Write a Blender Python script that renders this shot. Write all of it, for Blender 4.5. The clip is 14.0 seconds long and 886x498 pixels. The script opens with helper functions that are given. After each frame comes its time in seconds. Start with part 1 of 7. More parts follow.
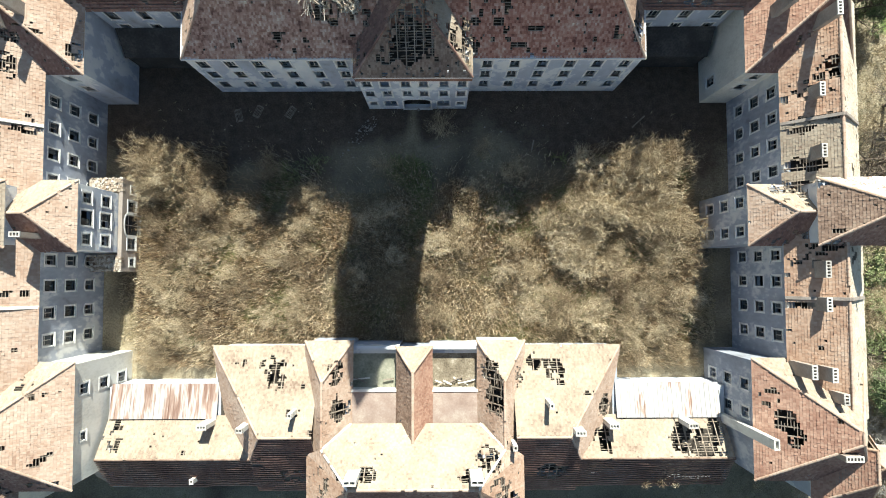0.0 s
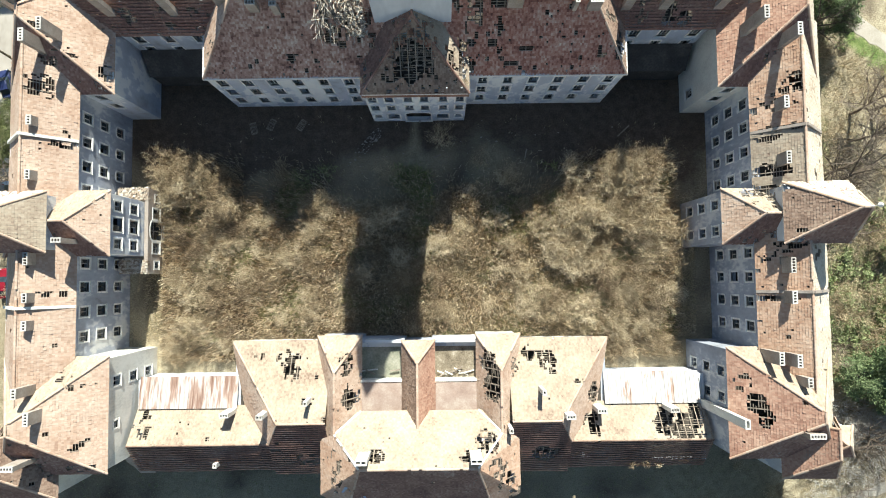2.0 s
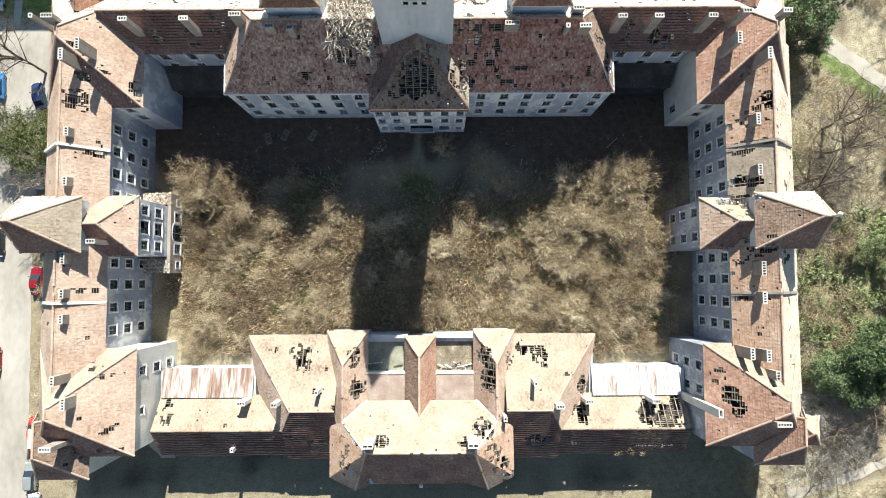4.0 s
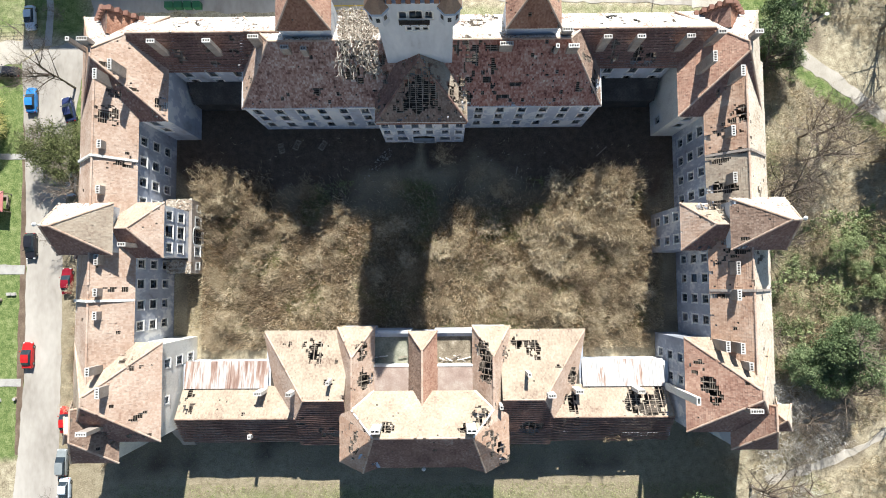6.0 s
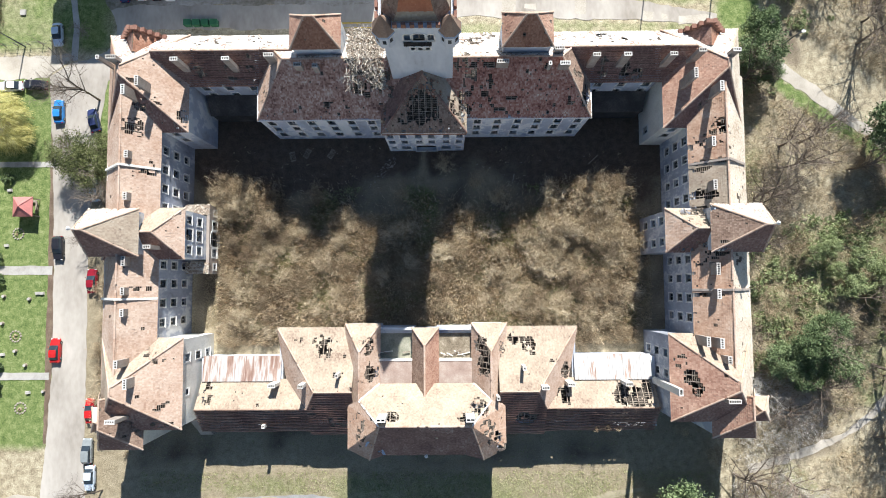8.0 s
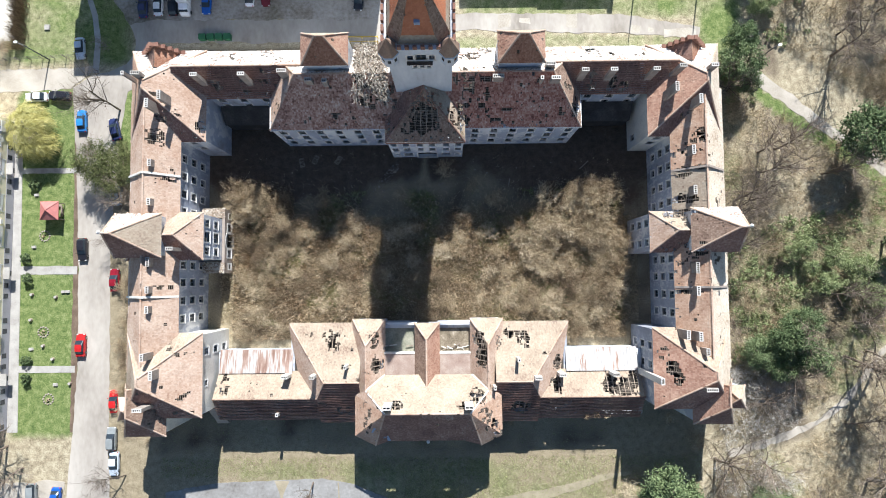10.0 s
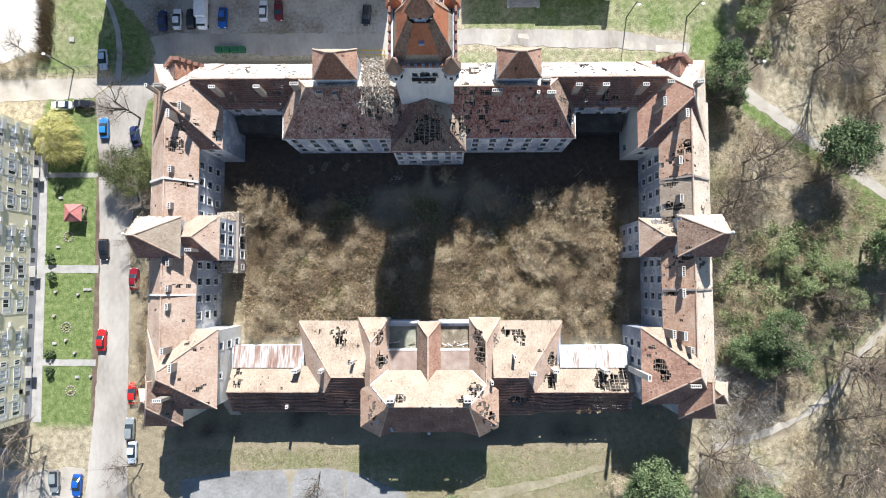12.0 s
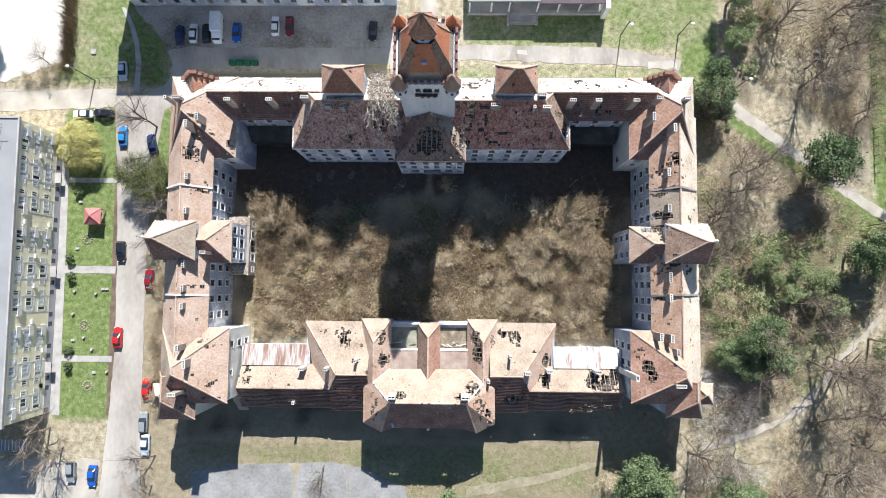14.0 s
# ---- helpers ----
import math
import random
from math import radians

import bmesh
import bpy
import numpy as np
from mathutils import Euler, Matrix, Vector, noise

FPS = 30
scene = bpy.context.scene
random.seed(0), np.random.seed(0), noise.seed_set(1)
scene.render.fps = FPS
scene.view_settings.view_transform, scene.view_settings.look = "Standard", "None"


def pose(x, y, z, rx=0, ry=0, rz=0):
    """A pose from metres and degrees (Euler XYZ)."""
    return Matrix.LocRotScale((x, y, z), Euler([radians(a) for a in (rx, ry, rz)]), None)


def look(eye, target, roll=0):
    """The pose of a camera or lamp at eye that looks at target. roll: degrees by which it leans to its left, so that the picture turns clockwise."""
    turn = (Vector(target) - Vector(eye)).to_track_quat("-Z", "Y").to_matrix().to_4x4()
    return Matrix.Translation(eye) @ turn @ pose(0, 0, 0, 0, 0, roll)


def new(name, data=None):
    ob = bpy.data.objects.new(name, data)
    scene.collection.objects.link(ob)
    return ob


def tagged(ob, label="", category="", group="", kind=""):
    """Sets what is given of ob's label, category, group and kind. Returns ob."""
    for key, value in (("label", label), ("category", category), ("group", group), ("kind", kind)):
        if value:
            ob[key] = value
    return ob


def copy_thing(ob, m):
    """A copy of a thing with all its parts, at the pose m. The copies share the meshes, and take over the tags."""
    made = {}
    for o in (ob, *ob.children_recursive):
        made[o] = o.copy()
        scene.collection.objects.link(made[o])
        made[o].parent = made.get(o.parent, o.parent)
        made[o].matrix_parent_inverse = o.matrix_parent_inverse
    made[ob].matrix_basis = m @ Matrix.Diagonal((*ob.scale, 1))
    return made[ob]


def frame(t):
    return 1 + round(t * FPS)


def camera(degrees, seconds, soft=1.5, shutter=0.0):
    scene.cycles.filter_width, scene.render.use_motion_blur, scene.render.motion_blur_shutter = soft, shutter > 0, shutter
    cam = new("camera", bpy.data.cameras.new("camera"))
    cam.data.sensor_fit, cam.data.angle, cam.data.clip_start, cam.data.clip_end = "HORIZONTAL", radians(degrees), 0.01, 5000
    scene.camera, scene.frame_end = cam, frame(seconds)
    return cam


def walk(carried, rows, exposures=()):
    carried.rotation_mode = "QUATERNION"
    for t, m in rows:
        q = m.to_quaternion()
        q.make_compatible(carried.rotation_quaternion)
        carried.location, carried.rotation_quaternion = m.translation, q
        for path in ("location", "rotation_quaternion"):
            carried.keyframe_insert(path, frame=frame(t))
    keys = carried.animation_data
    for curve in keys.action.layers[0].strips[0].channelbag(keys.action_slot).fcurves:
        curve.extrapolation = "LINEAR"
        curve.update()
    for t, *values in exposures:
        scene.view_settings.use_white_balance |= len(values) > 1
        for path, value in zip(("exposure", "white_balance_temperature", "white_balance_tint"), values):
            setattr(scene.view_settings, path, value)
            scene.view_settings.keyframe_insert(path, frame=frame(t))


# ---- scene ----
cam = camera(74.9, 14.0, soft=1.0)
PATH = [
    (0, (-0.141, 1.023, 77.45), (-0.139, 1.113, 75.452), 1.1),
    (0.5, (-0.18, 0.704, 78.873), (-0.177, 0.803, 76.876), 1.2),
    (1, (-0.144, 0.569, 80.431), (-0.142, 0.669, 78.434), 0.5),
    (1.5, (-0.127, 0.542, 82.068), (-0.127, 0.642, 80.071), -1.0),
    (2, (-0.16, 0.511, 83.688), (-0.16, 0.611, 81.691), -0.7),
    (2.5, (-0.207, 0.399, 85.246), (-0.207, 0.503, 83.249), -0.7),
    (3, (-0.235, 0.288, 86.72), (-0.235, 0.396, 84.723), -0.4),
    (5.5, (-0.116, 0.038, 95.124), (-0.123, 0.147, 93.127), -4.0),
    (6, (0.111, -0.161, 96.66), (0.1, -0.046, 94.663), -5.9),
    (6.5, (0.312, -0.288, 98.255), (0.297, -0.17, 96.258), -7.6),
    (7, (0.372, -0.385, 99.887), (0.355, -0.264, 97.891), -8.7),
    (7.5, (0.334, -0.464, 101.397), (0.316, -0.343, 99.401), -9.0),
    (8, (0.338, -0.558, 102.931), (0.319, -0.435, 100.935), -9.2),
    (10.5, (0.253, -0.053, 111.544), (0.236, 0.053, 109.547), -9.7),
    (11, (0.322, -0.13, 113.014), (0.303, -0.021, 111.017), -10.3),
    (11.5, (0.41, -0.191, 114.541), (0.388, -0.079, 112.544), -11.3),
    (12, (0.482, -0.186, 116.113), (0.457, -0.073, 114.116), -12.6),
    (12.5, (0.535, -0.184, 117.681), (0.509, -0.069, 115.684), -13.0),
    (13, (0.655, -0.213, 119.251), (0.627, -0.095, 117.255), -13.6),
    (13.5, (0.843, -0.333, 120.608), (0.812, -0.209, 118.612), -13.9),
    (14, (1.114, -0.596, 121.735), (1.078, -0.464, 119.74), -14.8),
]
LIGHT = [(0, 1.15, 6420, 0), (3, 1.12, 6380, 1), (5.5, 1.05, 6220, 6), (8, 1.00, 6120, 8), (10.5, 0.97, 5980, 9), (14, 0.93, 5980, 10)]
walk(cam, [(t, look(eye, target, roll)) for t, eye, target, roll in PATH], LIGHT)

# ---- world, sun ----
SUN = Vector((0.14, 1.0, 0.80)).normalized()
sun_el = math.asin(SUN.z)
world = bpy.data.worlds.new("sky")
scene.world = world
world.use_nodes = True
wn = world.node_tree.nodes
sky = wn.new("ShaderNodeTexSky")
sky.sky_type, sky.sun_disc = "NISHITA", False
sky.air_density, sky.dust_density, sky.ozone_density = 1.2, 0.3, 3.0
sky.sun_elevation, sky.sun_rotation = sun_el, math.atan2(SUN.x, SUN.y)
world.node_tree.links.new(sky.outputs[0], wn["Background"].inputs[0])
wn["Background"].inputs[1].default_value = 0.055
sun_lamp = new("sun", bpy.data.lights.new("sun", "SUN"))
sun_lamp.data.energy, sun_lamp.data.angle, sun_lamp.data.color = 5.0, radians(0.53), (1.0, 0.95, 0.885)
sun_lamp.matrix_world = look(SUN * 300, (0, 0, 0))


# ---- materials ----
def material(name, stops, scale=1.0, fine=12.0, rough=0.85, bump=0.3, island=0.0, obj_random=0.0, metal=0.0, stretch=(1, 1, 1), fine_mix=0.35, spec=0.3):
    """Colour from a coarse and a fine noise through a ramp of stops, with optional variation by island or object."""
    m = bpy.data.materials.new(name)
    m.use_nodes = True
    nt = m.node_tree
    n, l = nt.nodes, nt.links
    b = n["Principled BSDF"]
    geo = n.new("ShaderNodeNewGeometry")
    mp = n.new("ShaderNodeMapping")
    mp.inputs["Scale"].default_value = stretch
    l.new(geo.outputs["Position"], mp.inputs["Vector"])
    n1 = n.new("ShaderNodeTexNoise")
    n1.inputs["Scale"].default_value, n1.inputs["Detail"].default_value = scale, 6
    n2 = n.new("ShaderNodeTexNoise")
    n2.inputs["Scale"].default_value, n2.inputs["Detail"].default_value = fine, 4
    l.new(mp.outputs[0], n1.inputs["Vector"]), l.new(mp.outputs[0], n2.inputs["Vector"])
    mix = n.new("ShaderNodeMix")
    mix.inputs[0].default_value = fine_mix
    l.new(n1.outputs[0], mix.inputs[2]), l.new(n2.outputs[0], mix.inputs[3])
    fac = mix.outputs[0]
    for amount, node, socket in ((island, "ShaderNodeNewGeometry", "Random Per Island"), (obj_random, "ShaderNodeObjectInfo", "Random")):
        if amount:
            r = n.new(node)
            sub = n.new("ShaderNodeMath")
            sub.operation = "SUBTRACT"
            sub.inputs[1].default_value = 0.5
            mad = n.new("ShaderNodeMath")
            mad.operation = "MULTIPLY_ADD"
            mad.inputs[1].default_value = amount
            l.new(r.outputs[socket], sub.inputs[0]), l.new(sub.outputs[0], mad.inputs[0]), l.new(fac, mad.inputs[2])
            fac = mad.outputs[0]
    ramp = n.new("ShaderNodeValToRGB")
    ramp.color_ramp.elements.remove(ramp.color_ramp.elements[1])
    for i, (p, c) in enumerate(stops):
        e = ramp.color_ramp.elements[0] if i == 0 else ramp.color_ramp.elements.new(p)
        e.position, e.color = p, (*c, 1)
    l.new(fac, ramp.inputs[0]), l.new(ramp.outputs[0], b.inputs["Base Color"])
    b.inputs["Roughness"].default_value, b.inputs["Metallic"].default_value = rough, metal
    b.inputs["Specular IOR Level"].default_value = spec
    if bump:
        bp = n.new("ShaderNodeBump")
        bp.inputs["Strength"].default_value, bp.inputs["Distance"].default_value = bump, 0.05
        l.new(n2.outputs[0], bp.inputs["Height"]), l.new(bp.outputs[0], b.inputs["Normal"])
    return m


TILE = material("weathered_clay_tile", [(0.20, (0.28, 0.165, 0.115)), (0.38, (0.425, 0.29, 0.21)), (0.55, (0.50, 0.37, 0.285)), (0.70, (0.57, 0.445, 0.35)), (0.84, (0.66, 0.55, 0.44))], 0.3, 2.2, 0.9, 0.35, island=0.17)
# darker tile: the shade of the south slopes is put into its colour
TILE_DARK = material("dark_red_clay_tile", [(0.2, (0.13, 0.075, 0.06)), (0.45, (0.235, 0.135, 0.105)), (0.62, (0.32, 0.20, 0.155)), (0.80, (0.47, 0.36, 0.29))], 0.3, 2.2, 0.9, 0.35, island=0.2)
TILE_BROWN = material("red_brown_clay_tile", [(0.25, (0.16, 0.062, 0.046)), (0.42, (0.385, 0.168, 0.116)), (0.55, (0.505, 0.258, 0.182)), (0.70, (0.60, 0.41, 0.31)), (0.80, (0.76, 0.66, 0.50))], 0.5, 2.4, 0.9, 0.35, island=0.26, fine_mix=0.45)
TILE_UMBER = material("umber_grey_clay_tile", [(0.25, (0.17, 0.085, 0.062)), (0.42, (0.40, 0.22, 0.158)), (0.55, (0.53, 0.322, 0.238)), (0.70, (0.66, 0.50, 0.39)), (0.80, (0.80, 0.71, 0.54))], 0.5, 2.4, 0.9, 0.35, island=0.28, fine_mix=0.45)
TILE_RED = material("ruddy_clay_tile", [(0.2, (0.21, 0.10, 0.072)), (0.42, (0.36, 0.205, 0.145)), (0.62, (0.46, 0.29, 0.21)), (0.82, (0.57, 0.41, 0.31))], 0.3, 2.2, 0.9, 0.35, island=0.22)
TILE_ORANGE = material("sun_faded_orange_tile", [(0.2, (0.26, 0.14, 0.095)), (0.40, (0.42, 0.265, 0.18)), (0.58, (0.50, 0.345, 0.25)), (0.74, (0.57, 0.435, 0.33)), (0.86, (0.66, 0.55, 0.43))], 0.35, 2.4, 0.9, 0.35, island=0.19)
# pale tile; on slopes facing the sun its tone carries the sunlight
TILE_PALE = material("pale_and_sunlit_clay_tile", [(0.28, (0.22, 0.153, 0.115)), (0.38, (0.31, 0.24, 0.18)), (0.50, (0.37, 0.30, 0.225)), (0.60, (0.405, 0.335, 0.255)), (0.76, (0.46, 0.395, 0.315))], 0.28, 2.6, 0.9, 0.25, island=0.17)
# tile for outer and sunward slopes, with sunlight in its straw colour
TILE_STRAW = material("sunlit_straw_tile", [(0.28, (0.38, 0.29, 0.21)), (0.40, (0.52, 0.43, 0.33)), (0.55, (0.61, 0.53, 0.425)), (0.75, (0.68, 0.61, 0.51))], 0.25, 3.0, 0.9, 0.25, island=0.2)
TILE_NEW = material("new_orange_tile", [(0.25, (0.31, 0.112, 0.06)), (0.5, (0.43, 0.165, 0.088)), (0.75, (0.50, 0.215, 0.118))], 0.3, 4.0, 0.8, 0.2, island=0.15)
TILE_GREY = material("grey_brown_tile", [(0.25, (0.17, 0.11, 0.08)), (0.5, (0.28, 0.19, 0.14)), (0.75, (0.38, 0.28, 0.21))], 0.4, 4.0, 0.9, 0.3, island=0.3)
TILE_RUST = material("rusty_brown_tile", [(0.25, (0.20, 0.09, 0.055)), (0.5, (0.33, 0.17, 0.11)), (0.75, (0.44, 0.26, 0.18))], 0.4, 4.0, 0.9, 0.3, island=0.25)
# north slopes only: the full sun on them is painted in as white
TILE_WHITE = material("sunlit_white_tile", [(0.30, (0.26, 0.18, 0.14)), (0.41, (0.46, 0.40, 0.34)), (0.5, (0.60, 0.56, 0.51)), (0.75, (0.70, 0.68, 0.64))], 0.45, 3.0, 0.9, 0.25, island=0.34)
PLASTER = material("stained_grey_plaster", [(0.30, (0.28, 0.28, 0.29)), (0.40, (0.39, 0.415, 0.48)), (0.495, (0.445, 0.48, 0.555)), (0.52, (0.64, 0.65, 0.665)), (0.64, (0.73, 0.725, 0.71))], 0.17, 1.3, 0.92, 0.3, stretch=(1, 1, 0.7), fine_mix=0.22)
PLASTER_TOWER = material("pale_blue_grey_plaster", [(0.28, (0.34, 0.355, 0.39)), (0.42, (0.50, 0.53, 0.585)), (0.56, (0.57, 0.60, 0.655)), (0.72, (0.66, 0.68, 0.71))], 0.35, 2.0, 0.92, 0.3, stretch=(1, 1, 0.3), fine_mix=0.3)
PLASTER_SLATE = material("slate_grey_plaster", [(0.28, (0.17, 0.17, 0.175)), (0.40, (0.295, 0.31, 0.35)), (0.53, (0.36, 0.385, 0.445)), (0.585, (0.56, 0.565, 0.575)), (0.7, (0.66, 0.66, 0.65))], 0.3, 2.0, 0.92, 0.3, stretch=(1, 1, 0.5), fine_mix=0.3)
PLASTER_WHITE = material("white_lime_plaster", [(0.25, (0.50, 0.48, 0.44)), (0.5, (0.70, 0.68, 0.62)), (0.8, (0.80, 0.78, 0.73))], 0.5, 4.0, 0.92, 0.2, stretch=(1, 1, 0.5))
TRIM = material("pale_stone_trim", [(0.3, (0.58, 0.57, 0.55)), (0.6, (0.76, 0.75, 0.72)), (0.8, (0.82, 0.81, 0.78))], 1.0, 8.0, 0.9, 0.15)
CAPSTONE = material("sooty_whitewashed_cap", [(0.3, (0.36, 0.33, 0.29)), (0.5, (0.54, 0.51, 0.47)), (0.75, (0.66, 0.64, 0.60))], 1.2, 8.0, 0.9, 0.2, obj_random=0.3)
BRICK = material("old_red_brick", [(0.25, (0.13, 0.065, 0.048)), (0.5, (0.23, 0.12, 0.088)), (0.75, (0.35, 0.22, 0.16))], 0.8, 9.0, 0.92, 0.5)
CHIMNEY = material("weathered_chimney_render", [(0.25, (0.22, 0.18, 0.15)), (0.5, (0.34, 0.29, 0.25)), (0.75, (0.46, 0.41, 0.36))], 0.6, 5.0, 0.92, 0.3)
WOOD = material("grey_weathered_timber", [(0.3, (0.16, 0.12, 0.09)), (0.55, (0.30, 0.25, 0.20)), (0.8, (0.44, 0.39, 0.33))], 0.8, 8.0, 0.9, 0.2)
PALEWOOD = material("dusty_pale_laths", [(0.3, (0.25, 0.20, 0.15)), (0.5, (0.44, 0.38, 0.31)), (0.75, (0.62, 0.56, 0.48))], 0.9, 8.0, 0.9, 0.2, island=0.5)
FRAME_WOOD = material("peeling_window_timber", [(0.3, (0.24, 0.21, 0.19)), (0.5, (0.50, 0.48, 0.45)), (0.75, (0.70, 0.68, 0.65))], 2.0, 14.0, 0.85, 0.2, obj_random=0.3)
IRON = material("dark_rusty_iron", [(0.3, (0.035, 0.03, 0.028)), (0.6, (0.07, 0.06, 0.055)), (0.8, (0.12, 0.09, 0.075))], 1.5, 9.0, 0.7, 0.1)
SOOT = material("sooty_flue", [(0.3, (0.02, 0.018, 0.016)), (0.7, (0.05, 0.045, 0.04))], 2.0, 10.0, 0.95, 0.2)
ATTIC = material("dark_attic_boards", [(0.3, (0.05, 0.042, 0.035)), (0.6, (0.10, 0.085, 0.07)), (0.8, (0.15, 0.13, 0.10))], 0.8, 6.0, 0.95, 0.2)
TIN = material("rusty_galvanised_tin", [(0.34, (0.22, 0.13, 0.095)), (0.42, (0.34, 0.24, 0.19)), (0.47, (0.46, 0.44, 0.42)), (0.8, (0.54, 0.54, 0.535))], 0.75, 2.6, 0.6, 0.1, stretch=(2.0, 0.16, 1), fine_mix=0.3)
TIN_RED = material("red_rusted_tin", [(0.36, (0.21, 0.125, 0.095)), (0.46, (0.33, 0.235, 0.19)), (0.52, (0.43, 0.40, 0.375)), (0.8, (0.51, 0.50, 0.485))], 0.7, 2.6, 0.6, 0.1, stretch=(2.0, 0.16, 1), fine_mix=0.3)
PARKING = material("stained_parking_ground", [(0.32, (0.13, 0.122, 0.078)), (0.42, (0.25, 0.22, 0.178)), (0.50, (0.36, 0.33, 0.288)), (0.58, (0.44, 0.405, 0.36)), (0.70, (0.53, 0.50, 0.455))], 0.11, 1.6, 0.95, 0.3, fine_mix=0.3)
WINWHITE = material("white_plastic_frames", [(0.3, (0.66, 0.66, 0.65)), (0.7, (0.78, 0.78, 0.77))], 1.5, 9.0, 0.5, 0.0)
CURTAIN = material("drawn_pale_curtains", [(0.3, (0.28, 0.31, 0.36)), (0.5, (0.50, 0.53, 0.58)), (0.7, (0.74, 0.75, 0.76))], 0.6, 6.0, 0.5, 0.0, obj_random=0.7)
COPPER = material("blue_painted_sheet", [(0.3, (0.20, 0.27, 0.40)), (0.7, (0.34, 0.42, 0.55))], 1.5, 9.0, 0.55, 0.1)
RUBBLE = material("plaster_rubble", [(0.22, (0.20, 0.14, 0.10)), (0.42, (0.38, 0.31, 0.24)), (0.58, (0.54, 0.48, 0.40)), (0.8, (0.70, 0.66, 0.58))], 0.8, 8.0, 0.95, 0.4, island=0.4)
CONCRETE = material("stained_concrete", [(0.25, (0.24, 0.22, 0.20)), (0.5, (0.40, 0.38, 0.35)), (0.8, (0.55, 0.53, 0.49))], 0.5, 6.0, 0.92, 0.25)
FLATROOF = material("old_roofing_felt", [(0.25, (0.26, 0.185, 0.15)), (0.5, (0.36, 0.275, 0.23)), (0.66, (0.45, 0.38, 0.32)), (0.78, (0.60, 0.56, 0.50))], 0.6, 5.0, 0.95, 0.2)
ASPHALT = material("worn_asphalt", [(0.28, (0.13, 0.12, 0.105)), (0.40, (0.22, 0.21, 0.195)), (0.52, (0.275, 0.268, 0.255)), (0.72, (0.40, 0.39, 0.37))], 0.22, 1.8, 0.95, 0.2)
LANE = material("pale_worn_asphalt", [(0.30, (0.24, 0.211, 0.176)), (0.42, (0.34, 0.306, 0.264)), (0.53, (0.405, 0.368, 0.32)), (0.68, (0.485, 0.446, 0.392))], 0.16, 1.4, 0.95, 0.12, stretch=(1, 0.45, 1), fine_mix=0.25)
TRODDEN = material("trodden_earth", [(0.25, (0.22, 0.19, 0.125)), (0.5, (0.33, 0.285, 0.20)), (0.75, (0.44, 0.385, 0.28))], 0.5, 6.0, 0.95, 0.3)
MOSSFLOOR = material("mossy_stained_screed", [(0.28, (0.13, 0.13, 0.09)), (0.42, (0.24, 0.24, 0.18)), (0.56, (0.33, 0.32, 0.25)), (0.72, (0.43, 0.41, 0.34))], 0.6, 4.0, 0.95, 0.3)
STRAWFLOOR = material("flattened_dry_weeds", [(0.34, (0.10, 0.08, 0.055)), (0.44, (0.19, 0.155, 0.11)), (0.56, (0.28, 0.235, 0.17)), (0.68, (0.45, 0.40, 0.32))], 0.8, 5.0, 0.95, 0.5)
# near-black felt with the deep shade below the connectors in its colour
GALLERY = material("shade_dark_felt", [(0.25, (0.03, 0.028, 0.027)), (0.5, (0.055, 0.052, 0.05)), (0.75, (0.12, 0.11, 0.10))], 0.5, 4.0, 0.95, 0.3)
PALEFELT = material("pale_grey_roof_felt", [(0.3, (0.26, 0.26, 0.255)), (0.6, (0.325, 0.325, 0.32)), (0.8, (0.38, 0.38, 0.37))], 0.2, 5.0, 0.9, 0.1)
GRAVEL = material("pale_gravel", [(0.28, (0.27, 0.235, 0.185)), (0.42, (0.38, 0.34, 0.28)), (0.55, (0.46, 0.415, 0.35)), (0.72, (0.56, 0.52, 0.45))], 0.3, 5.0, 0.95, 0.2)
GLASS = material("dusty_window_glass", [(0.3, (0.03, 0.035, 0.04)), (0.7, (0.07, 0.08, 0.09))], 1.0, 6.0, 0.15, 0.0, obj_random=0.3, spec=0.5)
BARK = material("bare_grey_bark", [(0.3, (0.10, 0.078, 0.06)), (0.55, (0.205, 0.162, 0.124)), (0.8, (0.36, 0.30, 0.24))], 1.5, 9.0, 0.95, 0.3, obj_random=0.35)
TWIG = material("dry_brown_twigs", [(0.22, (0.165, 0.118, 0.078)), (0.42, (0.375, 0.288, 0.18)), (0.58, (0.51, 0.415, 0.265)), (0.78, (0.68, 0.58, 0.42))], 0.25, 6.0, 0.95, 0.0, island=0.45, obj_random=0.5)
DRYGRASS = material("dry_grass_blades", [(0.28, (0.19, 0.158, 0.085)), (0.41, (0.345, 0.285, 0.165)), (0.55, (0.45, 0.365, 0.24)), (0.75, (0.60, 0.505, 0.365))], 0.15, 5.0, 0.95, 0.0, island=0.35)
LEAF = material("evergreen_foliage", [(0.25, (0.075, 0.11, 0.046)), (0.5, (0.145, 0.195, 0.084)), (0.8, (0.245, 0.30, 0.148))], 0.5, 5.0, 0.8, 0.0, island=0.5, obj_random=0.3)
PALETWIG = material("silver_grey_twigs", [(0.25, (0.38, 0.35, 0.31)), (0.5, (0.58, 0.54, 0.48)), (0.75, (0.72, 0.68, 0.62))], 0.3, 6.0, 0.95, 0.0, island=0.4)
WILLOW = material("yellow_willow_catkins", [(0.25, (0.28, 0.26, 0.07)), (0.5, (0.47, 0.43, 0.14)), (0.8, (0.62, 0.57, 0.26))], 0.5, 5.0, 0.85, 0.0, island=0.5)


